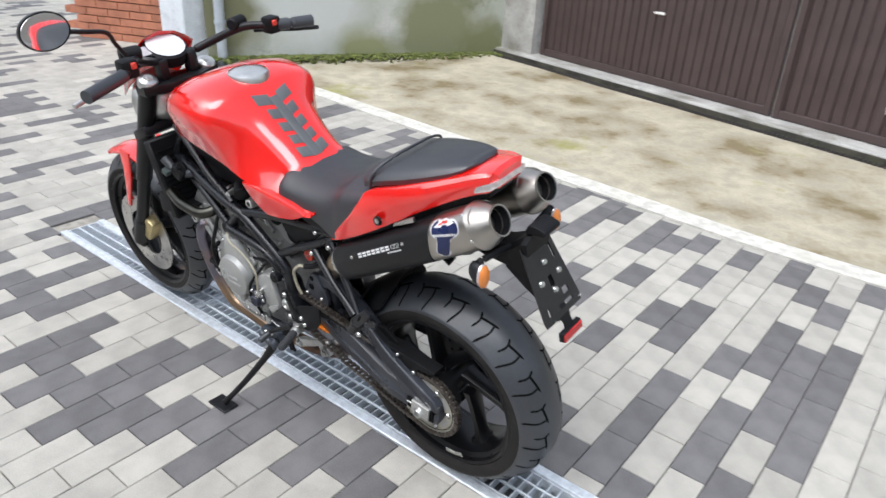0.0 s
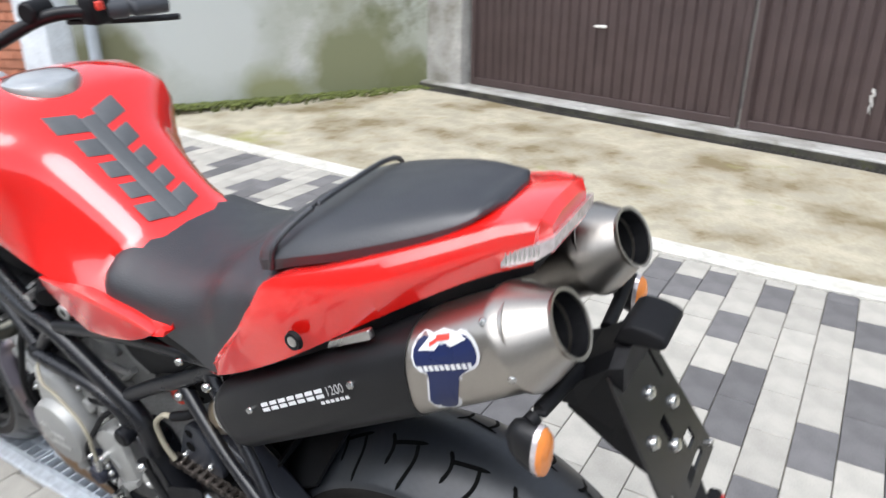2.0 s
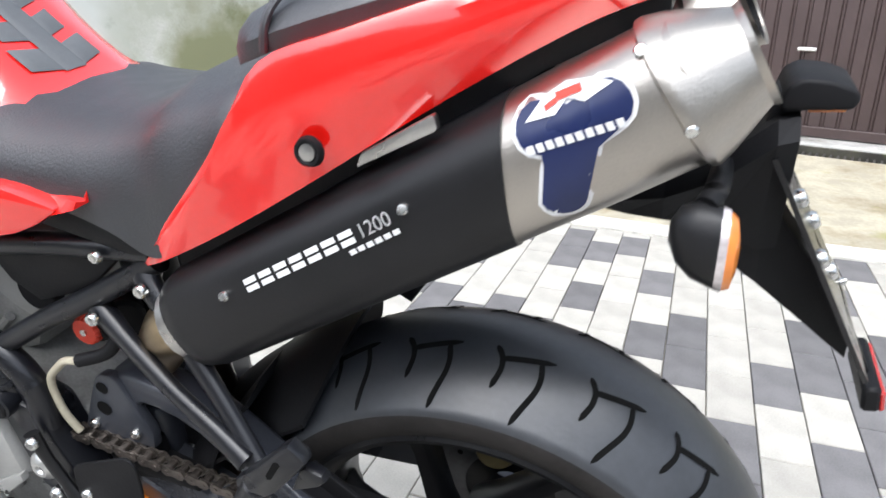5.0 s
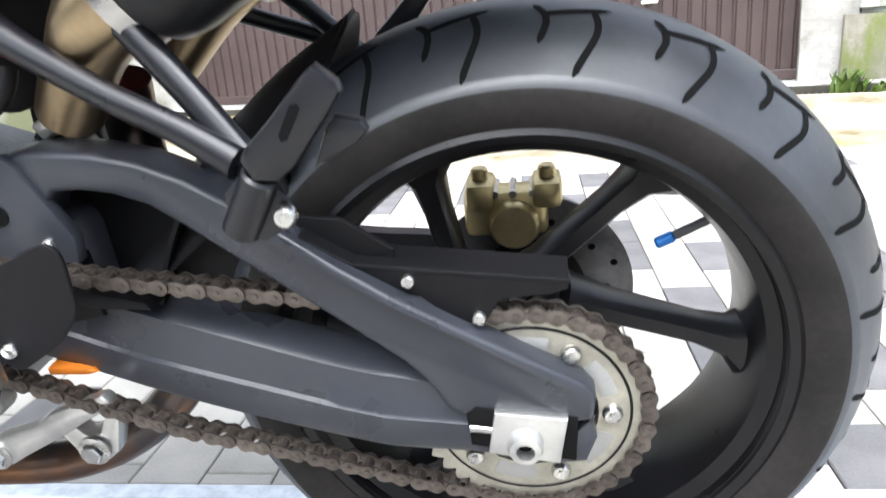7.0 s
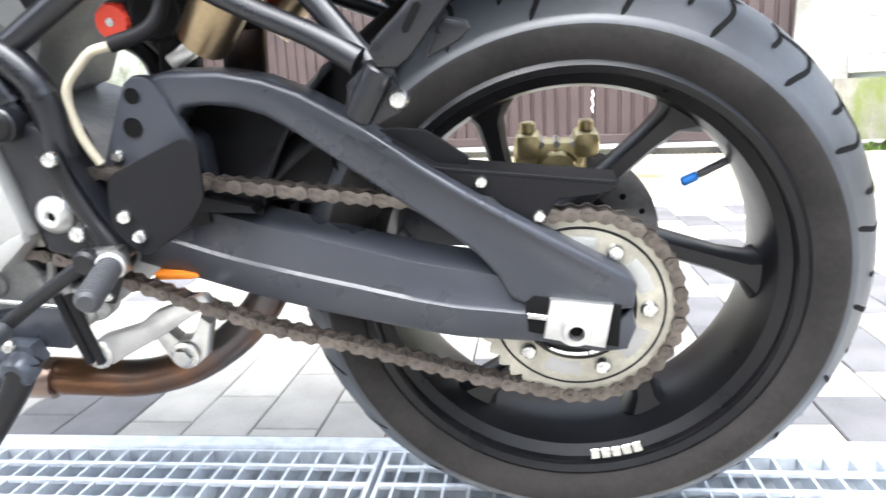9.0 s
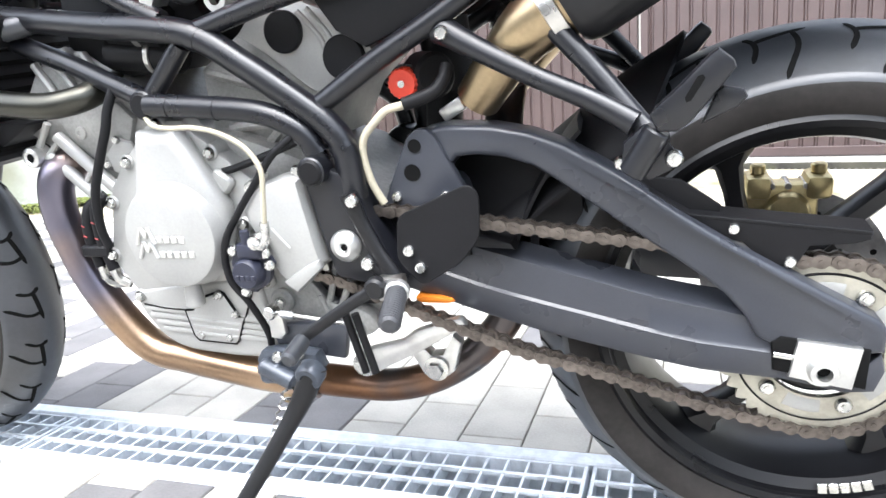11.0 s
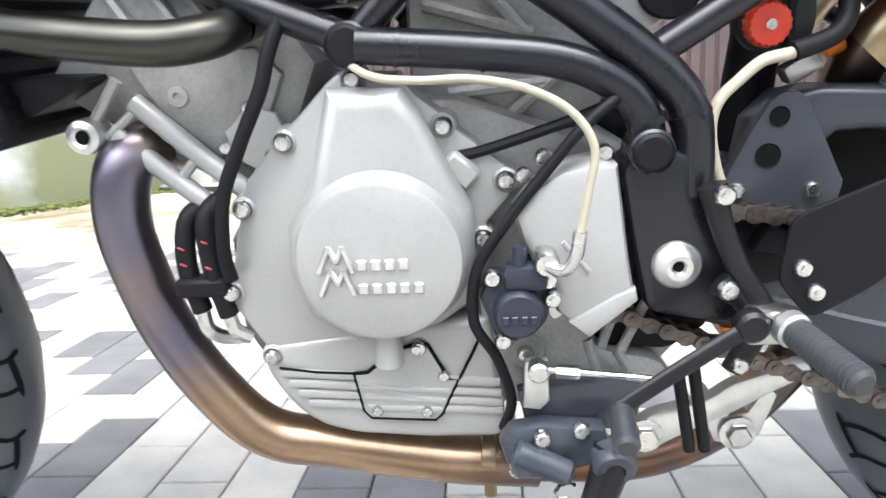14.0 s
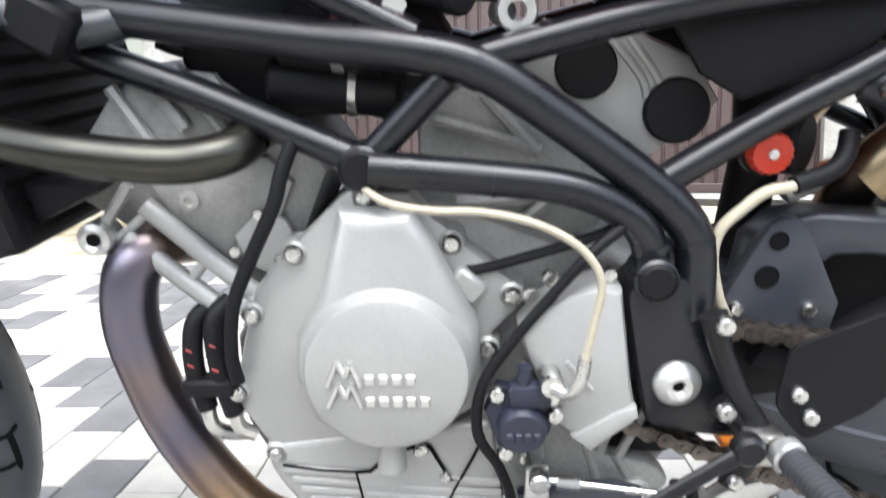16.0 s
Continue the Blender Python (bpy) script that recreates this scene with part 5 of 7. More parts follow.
def muf_ring(s, hw, hh, power=2.6, n=36, skew=0.0):
    out = []
    for i in range(n):
        a = 2 * math.pi * i / n
        c, q = math.cos(a), math.sin(a)
        u = math.copysign(abs(c) ** (2 / power), c) * hw
        v = math.copysign(abs(q) ** (2 / power), q) * hh
        out.append(MUF_A + AX * (s + skew * v) + MY * u + MZ * v)
    return out


def silencer(side):
    f = (lambda b: b) if side < 0 else mirrored
    L = (MUF_B - MUF_A).length
    body = loft([muf_ring(0.0, 0.045, 0.042), muf_ring(0.006, 0.050, 0.047), muf_ring(0.02, 0.0525, 0.0500), muf_ring(0.15, 0.0535, 0.0510), muf_ring(0.340, 0.0535, 0.0510, skew=0.40)])
    e = part("silencer", f(body), BLACK, bike, "oval silencer with a black sleeve and a brushed metal end" if side < 0 else "oval silencer beside the tail, black sleeve and brushed end")
    part("shell", f(loft([muf_ring(0.29, 0.0520, 0.0495), muf_ring(0.40, 0.0520, 0.0495), muf_ring(0.470, 0.0505, 0.0480)])), BRUSHED, e, "brushed titanium silencer shell")
    ring = [muf_ring(0.455, 0.0525, 0.0500, 2.4, skew=-0.10), muf_ring(0.4565, 0.0548, 0.0525, 2.35, skew=-0.10), muf_ring(0.461, 0.0553, 0.0530, 2.3, skew=-0.10), muf_ring(0.464, 0.0540, 0.0520, 2.25, skew=-0.08), muf_ring(0.472, 0.0510, 0.0495, 2.15, skew=-0.06), muf_ring(0.486, 0.0435, 0.0430, 2.05, skew=-0.03), muf_ring(L - 0.009, 0.0350, 0.0350, 2), muf_ring(L - 0.005, 0.0330, 0.0330, 2), muf_ring(L, 0.0345, 0.0345, 2), muf_ring(L - 0.0005, 0.0310, 0.0310, 2), muf_ring(L - 0.02, 0.0290, 0.0290, 2), muf_ring(L - 0.05, 0.028, 0.028, 2)]
    part("end_cone", f(loft(ring, caps=False)), BRUSHED, e, "brushed conical outlet")
    part("outlet_core", f(loft([muf_ring(L - 0.002, 0.0300, 0.0300, 2), muf_ring(L - 0.04, 0.028, 0.028, 2), muf_ring(L - 0.045, 0.001, 0.001, 2)], caps=False)), PLASTIC, e, "black lining of the outlet")
    part("inlet_pipe", f(tube([MUF_A + AX * 0.02, MUF_A - AX * 0.03, MUF_A + Vector((-0.06, 0.01, -0.045)), MUF_A + Vector((-0.10, 0.03, -0.09))], [0.038, 0.032, 0.027, 0.025], 18, 4)), LINK_GOLD, e, "bronze-tinted link pipe")
    part("inlet_band", f(lathe([(0.0355, -0.008), (0.039, -0.007), (0.039, 0.007), (0.0355, 0.008)], MUF_A - AX * 0.012, AX, 24)), STEEL, e)
    return e


left_can = silencer(-1)
silencer(1)


def on_can(s, v, lift=0.001):
    """A place on the left silencer's outer side: s along it, v up it, and the outward normal."""
    hw, hh = (0.0535, 0.0510) if s < 0.36 else (0.0520, 0.0495)
    k = min(0.999, abs(v) / hh)
    u = -hw * (1 - k ** 2.6) ** (1 / 2.6)
    return MUF_A + AX * s + MZ * v + MY * (u - lift)


for s, v in ((0.085, 0.017), (0.268, 0.018)):
    p = on_can(s, v, 0.0)
    m = Matrix.Translation(p) @ Matrix.Rotation(radians(-22), 4, "X") @ Matrix.Diagonal((0.7, 0.7, 0.7, 1))
    piece("bolt", bolt_me, left_can, m)
for s, v in ((0.452, 0.040), (0.460, -0.014)):
    p = on_can(s, v, 0.001)
    piece("bolt", bolt_me, left_can, Matrix.Translation(p) @ Matrix.Rotation(radians(-30 if v > 0 else 12), 4, "X") @ Matrix.Diagonal((0.65, 0.4, 0.65, 1)))


def patch(outline, lift, mat, name, label):
    """A sticker that follows the silencer's side; outline of (s, v)."""
    bm = bmesh.new()
    cs = sum(p[0] for p in outline) / len(outline)
    cv = sum(p[1] for p in outline) / len(outline)
    rings = []
    for k in (1.0, 0.75, 0.5, 0.25):
        rings.append([bm.verts.new(on_can(cs + (s - cs) * k, cv + (v - cv) * k, lift)) for s, v in outline])
    c = bm.verts.new(on_can(cs, cv, lift))
    n = len(outline)
    for a, b in zip(rings, rings[1:]):
        for j in range(n):
            bm.faces.new((a[j], a[(j + 1) % n], b[(j + 1) % n], b[j]))
    for j in range(n):
        bm.faces.new((rings[-1][j], rings[-1][(j + 1) % n], c))
    return part(name, bm, mat, left_can, label)


def bar(s0, s1, v0, v1, slope=0.0, lift=0.0016):
    bm = bmesh.new()
    q = [bm.verts.new(on_can(s, v, lift)) for s, v in ((s0, v0), (s1, v0 + slope), (s1, v1 + slope), (s0, v1))]
    bm.faces.new(q)
    return bm


def shield(grow):
    """Two round lobes over a slanted stem, as one outline round the middle."""
    out = []

    def arc(cx, cv, r, a0, a1, n=7):
        for i in range(n + 1):
            a = radians(a0 + (a1 - a0) * i / n)
            out.append((cx + (r + grow) * math.cos(a), cv + (r + grow) * math.sin(a)))
    arc(0.4240, 0.0220, 0.0150, -75, 115)
    out.append((0.4010, 0.0325 + grow))
    arc(0.3790, 0.0265, 0.0160, 65, 250)
    out.append((0.3715 - grow, 0.0040))
    arc(0.3740, -0.0190, 0.0150, 175, 325)
    out.append((0.4080 + grow, 0.0010))
    return out


patch(shield(0.003), 0.0008, DECAL_WHITE, "decal_edge", "white edge of the silencer decal")
patch(shield(0.0), 0.0018, DECAL_BLUE, "decal", "navy two-lobed decal with a slanted stem")
for k in range(10):
    a = 0.3665 + k * 0.0064
    v = 0.0175 - 0.0009 * k
    part("name_bar", bar(a, a + 0.0046, v - 0.0028, v + 0.0028, -0.0007, 0.0026), DECAL_WHITE, left_can)
patch([(0.372, 0.0335), (0.392, 0.0300), (0.401, 0.0365), (0.412, 0.0295), (0.432, 0.0325), (0.421, 0.0395), (0.404, 0.0440), (0.388, 0.0420)], 0.0026, DECAL_WHITE, "decal_wing", "white wing above the decal")
part("decal_flash", bar(0.396, 0.413, 0.0368, 0.0412, -0.001, 0.0036), DECAL_RED, left_can)
part("decal_flash", bar(0.387, 0.396, 0.0345, 0.0375, 0.0015, 0.0036), DECAL_RED, left_can)
# model name as plain bars, its number lettered
for k in range(7):
    a = 0.110 + k * 0.0165
    for v in (0.0115, 0.0178):
        part("name_bar", bar(a, a + 0.0130, v, v + 0.0045, 0.0, 0.0012), DECAL_WHITE, left_can)
for k in range(6):
    a = 0.212 + k * 0.0080
    part("name_bar", bar(a, a + 0.006, 0.004, 0.0080, 0.0, 0.0012), DECAL_WHITE, left_can)
txt = bpy.data.curves.new("number", "FONT")
txt.body, txt.size, txt.extrude = "1200", 0.0150, 0.0002
num = new("number_tmp", txt)
bpy.context.view_layer.update()
me = bpy.data.meshes.new_from_object(num.evaluated_get(bpy.context.evaluated_depsgraph_get()))
bpy.data.objects.remove(num)
for v in me.vertices:
    v.co = on_can(0.226 + v.co.x, 0.0125 + v.co.y, 0.0014)
me.materials.append(DECAL_WHITE)
o = new("number", me)
o.parent = left_can

# -- tail unit, seats
def section(x, z, hw, h, drop, n=9):
    """Half-open hood section, from the left lower edge over the top to the right."""
    pts = [(-hw, z - h), (-hw * 1.03, z - h * 0.6), (-hw * 1.0, z - h * 0.25), (-hw * 0.93, z - drop), (-hw * 0.6, z), (0, z + 0.003)]
    pts = pts + [(-a, b) for a, b in reversed(pts[:-1])]
    return [Vector((x, a, b)) for a, b in pts]


def tail_side(sgn):
    """One red side panel: rows from its upper to its lower edge, with a crease."""
    top = [(-0.226, -0.142, 0.790), (-0.165, -0.150, 0.857), (-0.124, -0.150, 0.910), (-0.062, -0.142, 0.932), (0.012, -0.112, 0.954), (0.082, -0.082, 0.976), (0.116, -0.068, 0.988), (0.150, -0.053, 0.993)]
    mid = [(-0.262, -0.144, 0.745), (-0.197, -0.158, 0.807), (-0.150, -0.160, 0.858), (-0.075, -0.152, 0.902), (0.000, -0.127, 0.928), (0.072, -0.096, 0.953), (0.112, -0.078, 0.968), (0.148, -0.060, 0.980)]
    low = [(-0.296, -0.128, 0.711), (-0.252, -0.146, 0.733), (-0.180, -0.152, 0.772), (-0.100, -0.148, 0.820), (-0.009, -0.120, 0.876), (0.060, -0.092, 0.914), (0.105, -0.073, 0.935), (0.144, -0.056, 0.947)]
    rows = []
    for t, m, l in zip(top, mid, low):
        t, m, l = Vector(t), Vector(m), Vector(l)
        inn = Vector((0, 0.02, 0))
        ring = [t + Vector((0, 0.03, -0.004)), t + Vector((0, 0.008, 0.001)), t, t.lerp(m, 0.45) + Vector((0, -0.004, 0)), m.lerp(t, 0.08), m, l.lerp(m, 0.6) + Vector((0, -0.001, 0)), l, l + inn, m + inn * 1.5, t + Vector((0, 0.03, -0.012))]
        rows.append([Vector((p.x, p.y * -sgn, p.z)) for p in ring])
    fine = []
    for j in range(len(rows[0])):
        fine.append(curve_points([r[j] for r in rows], 4))
    return loft([[fine[j][i] for j in range(len(fine))] for i in range(len(fine[0]))])


tail = part("tail_cowl", tail_side(-1), RED, bike, "glossy red tail fairing")
part("tail_side", tail_side(1), RED, tail)
part("tail_deck", loft([[Vector((x, -w, z)), Vector((x, -w * 0.5, z + 0.006)), Vector((x, w * 0.5, z + 0.006)), Vector((x, w, z)), Vector((x, w, z - 0.03)), Vector((x, -w, z - 0.03))] for x, w, z in ((-0.12, 0.13, 0.900), (0.012, 0.105, 0.952), (0.082, 0.078, 0.976), (0.116, 0.064, 0.988), (0.150, 0.050, 0.994), (0.158, 0.042, 0.985))]), RED, tail)
lamp = part("tail_lamp", loft([[Vector((x, -w, z0)), Vector((x, w, z0)), Vector((x, w, z1)), Vector((x, -w, z1))] for x, w, z0, z1 in ((0.118, 0.0720, 0.946, 0.951), (0.124, 0.0700, 0.947, 0.963), (0.150, 0.0590, 0.955, 0.972), (0.163, 0.050, 0.964, 0.978))]), LENS, tail, "clear tail lamp lens", smooth=False)
for i in range(8):
    part("lens_rib", box((0.0012, 0.002, 0.011), (0.123 + 0.004 * i, -0.0703 + 0.0017 * i, 0.957 + 0.0012 * i), 0.0), ALLOY, lamp, smooth=False)
lk = part("seat_lock", lathe([(1e-5, 0.004), (0.007, 0.004), (0.008, 0.005), (0.010, 0.005), (0.0115, 0.0)], (-0.086, -0.1585, 0.852), (0, -1, 0.1), 28), PLASTIC, tail, "key lock in the side panel")
part("lock_barrel", lathe([(1e-5, 0.0055), (0.0062, 0.005), (0.0062, 0.003)], (-0.086, -0.1585, 0.852), (0, -1, 0.1), 20), STEEL, lk)
part("undertray", loft([[Vector((x, -w, z)), Vector((x, w, z)), Vector((x, w, z - h)), Vector((x, -w, z - h))] for x, w, z, h in ((-0.25, 0.13, 0.765, 0.05), (-0.1, 0.125, 0.845, 0.06), (0.0, 0.10, 0.885, 0.03), (0.06, 0.075, 0.915, 0.02), (0.14, 0.045, 0.945, 0.015))]), PLASTIC, bike, "black plastic undertray", smooth=False)


def cushion(rows, top=0.95):
    """Padded seat: each row is x, half width, edge height, crown height, lower edge."""
    secs = []
    for x, w, ze, zc, zl in rows:
        half = [(-w, zl), (-w * (top + 0.06), zl + (ze - zl) * 0.55), (-w * top, ze), (-w * (top - 0.15), ze + (zc - ze) * 0.55), (-w * 0.45, ze + (zc - ze) * 0.9), (0, zc)]
        half = half + [(-a, b) for a, b in reversed(half[:-1])]
        secs.append([Vector((x, a, b)) for a, b in half])
    fine = [curve_points([s[j] for s in secs], 5) for j in range(len(secs[0]))]
    return loft([[fine[j][i] for j in range(len(fine))] for i in range(len(fine[0]))])


part("rider_seat", cushion([(-0.480, 0.118, 0.812, 0.830, 0.79), (-0.462, 0.139, 0.820, 0.850, 0.786), (-0.42, 0.142, 0.815, 0.845, 0.779), (-0.37, 0.142, 0.813, 0.843, 0.770), (-0.31, 0.143, 0.815, 0.849, 0.752), (-0.27, 0.144, 0.823, 0.862, 0.733), (-0.24, 0.146, 0.840, 0.880, 0.745), (-0.20, 0.145, 0.856, 0.888, 0.790), (-0.165, 0.140, 0.875, 0.895, 0.840), (-0.13, 0.12, 0.885, 0.90, 0.86)], 0.92), VINYL, bike, "black vinyl rider's seat")
seat = part("pillion_seat", cushion([(-0.178, 0.082, 0.910, 0.920, 0.893), (-0.164, 0.114, 0.922, 0.938, 0.898), (-0.138, 0.126, 0.932, 0.948, 0.908), (-0.09, 0.123, 0.945, 0.965, 0.924), (-0.046, 0.115, 0.956, 0.977, 0.936), (0.005, 0.101, 0.970, 0.988, 0.951), (0.05, 0.083, 0.981, 0.995, 0.966), (0.078, 0.066, 0.988, 0.996, 0.978), (0.093, 0.048, 0.994, 0.998, 0.987), (0.102, 0.024, 0.992, 0.994, 0.988)]), VINYL, bike, "black vinyl pillion pad with a piped seam")
part("piping", tube([(-0.132, -0.129, 0.912), (-0.128, -0.124, 0.936), (-0.120, -0.103, 0.953), (-0.108, -0.055, 0.968), (-0.103, 0, 0.972), (-0.108, 0.055, 0.968), (-0.120, 0.103, 0.953), (-0.128, 0.124, 0.936), (-0.132, 0.129, 0.912)], 0.0034, 8, 6), VINYL, seat)

# -- tank
def tank_section(x, zt, w, zs, zb, wb):
    half = [(-wb, zb), (-(w * 0.45 + wb * 0.55) * 1.01, zs - (zs - zb) * 0.55), (-w, zs - 0.01), (-w * 0.95, zs + (zt - zs) * 0.35), (-w * 0.78, zs + (zt - zs) * 0.74), (-w * 0.45, zs + (zt - zs) * 0.95), (0, zt)]
    half = half + [(-a, b) for a, b in reversed(half[:-1])]
    return [Vector((x, a, b)) for a, b in half]


TANK = ((-0.928, 0.935, 0.060, 0.915, 0.880, 0.05), (-0.905, 0.980, 0.130, 0.938, 0.872, 0.12), (-0.86, 1.008, 0.168, 0.955, 0.870, 0.150), (-0.80, 1.027, 0.188, 0.968, 0.862, 0.158), (-0.72, 1.036, 0.200, 0.973, 0.846, 0.158), (-0.655, 1.022, 0.190, 0.966, 0.830, 0.157), (-0.620, 1.000, 0.156, 0.946, 0.818, 0.157), (-0.585, 0.970, 0.122, 0.914, 0.806, 0.156), (-0.55, 0.938, 0.110, 0.888, 0.796, 0.155), (-0.50, 0.895, 0.102, 0.848, 0.780, 0.155), (-0.45, 0.856, 0.100, 0.822, 0.768, 0.156), (-0.40, 0.832, 0.118, 0.803, 0.764, 0.157), (-0.36, 0.810, 0.122, 0.795, 0.768, 0.158), (-0.325, 0.796, 0.145, 0.790, 0.778, 0.159))
secs = [tank_section(*q) for q in TANK]
fine = [curve_points([s[j] for s in secs], 5) for j in range(len(secs[0]))]
tank = part("fuel_tank", loft([[fine[j][i] for j in range(len(fine))] for i in range(len(fine[0]))]), RED, bike, "glossy red sculpted fuel tank")
pair("tank_wing", prism(rounded([(-0.590, 0.800), (-0.50, 0.798), (-0.40, 0.788), (-0.345, 0.775), (-0.375, 0.757), (-0.406, 0.744), (-0.458, 0.732), (-0.507, 0.728), (-0.548, 0.752), (-0.580, 0.782)], 0.008), -0.1585, -0.138, 0.004), RED, tank, "red lower edge of the tank")
cap = part("filler_cap", lathe([(0.05, 0.011), (0.053, 0.010), (0.056, 0.004), (0.057, -0.01)], (-0.695, 0, 1.026), (0.03, 0, 1), 40), ALLOY, tank, "bright round filler cap")
part("cap_lid", lathe([(1e-5, 0.012), (0.030, 0.012), (0.046, 0.0105), (0.0495, 0.008)], (-0.695, 0, 1.026), (0.03, 0, 1), 40), ALLOY, cap)


def tank_top(x, y):
    """Height of the tank's back at a place near its middle line."""
    for a, b in zip(TANK, TANK[1:]):
        if a[0] <= x <= b[0]:
            f = (x - a[0]) / (b[0] - a[0])
            zt, w, zs = (a[k] + (b[k] - a[k]) * f for k in (1, 2, 3))
            q = abs(y) / w
            return zt - (zt - zs) * (0.05 * q / 0.45 if q < 0.45 else 0.05 + 0.21 * (q - 0.45) / 0.33)
    return 0.9


def tank_pad(x0, x1, lo, hi, skew):
    bm = bmesh.new()
    rows = []
    for i in range(5):
        f = i / 4
        row = []
        for k in range(7):
            y = lo + (hi - lo) * k / 6
            x = x0 + (x1 - x0) * f + skew * abs(y)
            row.append(bm.verts.new((x, y, tank_top(x, y) + (0.0035 if 0 < i < 4 and 0 < k < 6 else 0.0012))))
        rows.append(row)
    for a, b in zip(rows, rows[1:]):
        for k in range(6):
            bm.faces.new((a[k], a[k + 1], b[k + 1], b[k]))
    return part("tank_pad", bm, PAD, tank, "dark grey rubber tank pad")


tank_pad(-0.602, -0.448, -0.014, 0.014, 0.0)
for x0, x1, w in ((-0.606, -0.580, 0.058), (-0.570, -0.547, 0.045), (-0.537, -0.515, 0.041), (-0.505, -0.483, 0.040), (-0.473, -0.447, 0.046)):
    tank_pad(x0, x1, -w, -0.013, -0.25)
    tank_pad(x0, x1, 0.013, w, -0.25)
pair("airbox_cover", (prism([(-0.93, 0.82), (-0.80, 0.85), (-0.60, 0.80), (-0.46, 0.755), (-0.50, 0.725), (-0.63, 0.715), (-0.80, 0.728), (-0.93, 0.765)], -0.098, -0.07, 0.006)), PLASTIC, bike, "black plastic airbox cover")
pair("side_panel", prism([(-0.53, 0.712), (-0.50, 0.730), (-0.40, 0.745), (-0.35, 0.735), (-0.30, 0.725), (-0.262, 0.728), (-0.25, 0.755), (-0.34, 0.79), (-0.50, 0.775)], -0.137, -0.110, 0.005), PLASTIC, bike, "black plastic side panel below the seat")
pair("side_cover", prism([(-0.515, 0.700), (-0.503, 0.712), (-0.352, 0.719), (-0.330, 0.711), (-0.386, 0.664), (-0.457, 0.640), (-0.49, 0.660)], -0.120, -0.110, 0.004), PLASTIC, bike, "black plastic panel inside the frame")
pair("intake_boot", join(rod((-0.80, -0.085, 0.688), (-0.715, -0.095, 0.683), 0.026, 20, bevel=0.004), rod((-0.70, -0.09, 0.73), (-0.66, -0.125, 0.722), 0.020, 16, bevel=0.003)), PLASTIC, bike, "black rubber intake boot")
part("throttle_body", join(prism([(-0.885, 0.672), (-0.862, 0.645), (-0.80, 0.628), (-0.735, 0.630), (-0.690, 0.655), (-0.672, 0.69), (-0.70, 0.735), (-0.88, 0.74)], -0.082, 0.082, 0.008), rod((-0.812, -0.088, 0.660), (-0.708, -0.090, 0.648), 0.021, 20, bevel=0.004), rod((-0.748, -0.085, 0.690), (-0.748, -0.098, 0.690), 0.014, 16, bevel=0.003)), PLASTIC, bike, "black throttle bodies between the cylinders")
part("boot_clamp", lathe([(0.0215, -0.004), (0.0232, -0.003), (0.0232, 0.003), (0.0215, 0.004)], (-0.745, -0.0893, 0.6523), (0.104, -0.002, -0.012), 24), STEEL, bike, "steel band round the intake boot")
pair("boot_clamp", lathe([(0.0265, -0.005), (0.0275, -0.004), (0.0275, 0.004), (0.0265, 0.005)], (-0.752, -0.090, 0.6855), (0.085, -0.01, -0.005), 24), STEEL, bike, "steel band round the intake boot")
pair("throttle_nut", rod((-0.712, -0.10, 0.714), (-0.708, -0.135, 0.712), 0.009, 6), ALLOY, bike, "bright throttle nut")
pair("mount_washer", lathe([(0.007, 0.004), (0.0135, 0.004), (0.0145, 0.002), (0.0145, -0.02)], (-0.623, -0.126, 0.706), (0, -1, 0), 24), ALLOY, bike, "bright mounting washer")
bolt(-0.336, -0.140, 0.722, 1.0)

# -- rear mudguard, under-tail bracket, lamps
bolt(-0.283, -0.108, 0.515, 0.7)
br = part("tail_bracket", loft([[Vector((x, -w, z)), Vector((x, -w * 0.6, z + 0.012)), Vector((x, w * 0.6, z + 0.012)), Vector((x, w, z)), Vector((x, w * 0.7, z - h)), Vector((x, -w * 0.7, z - h))] for x, w, z, h in ((0.085, 0.050, 0.792, 0.012), (0.12, 0.054, 0.793, 0.018), (0.15, 0.054, 0.798, 0.025), (0.187, 0.054, 0.816, 0.045), (0.221, 0.052, 0.845, 0.09), (0.235, 0.048, 0.848, 0.09))]), PLASTIC, bike, "black plastic number plate bracket", smooth=False)
part("bracket_spine", loft([[Vector((x, -w, z)), Vector((x, w, z)), Vector((x, w, z - h)), Vector((x, -w, z - h))] for x, w, z, h in ((0.172, 0.030, 0.79, 0.03), (0.225, 0.032, 0.795, 0.07), (0.270, 0.020, 0.735, 0.05), (0.305, 0.014, 0.685, 0.03))]), PLASTIC, br, smooth=False)
PT, PB = Vector((0.219, 0, 0.834)), Vector((0.321, 0, 0.647))
pn = (PB - PT).normalized()
out = Vector((-pn.z, 0, pn.x))
if out.x < 0:
    out = -out


def on_plate(u, v, o=0.0):
    """u across, v from the top (0) to the bottom (1)."""
    return PT.lerp(PB, v) + Vector((0, u, 0)) + out * o


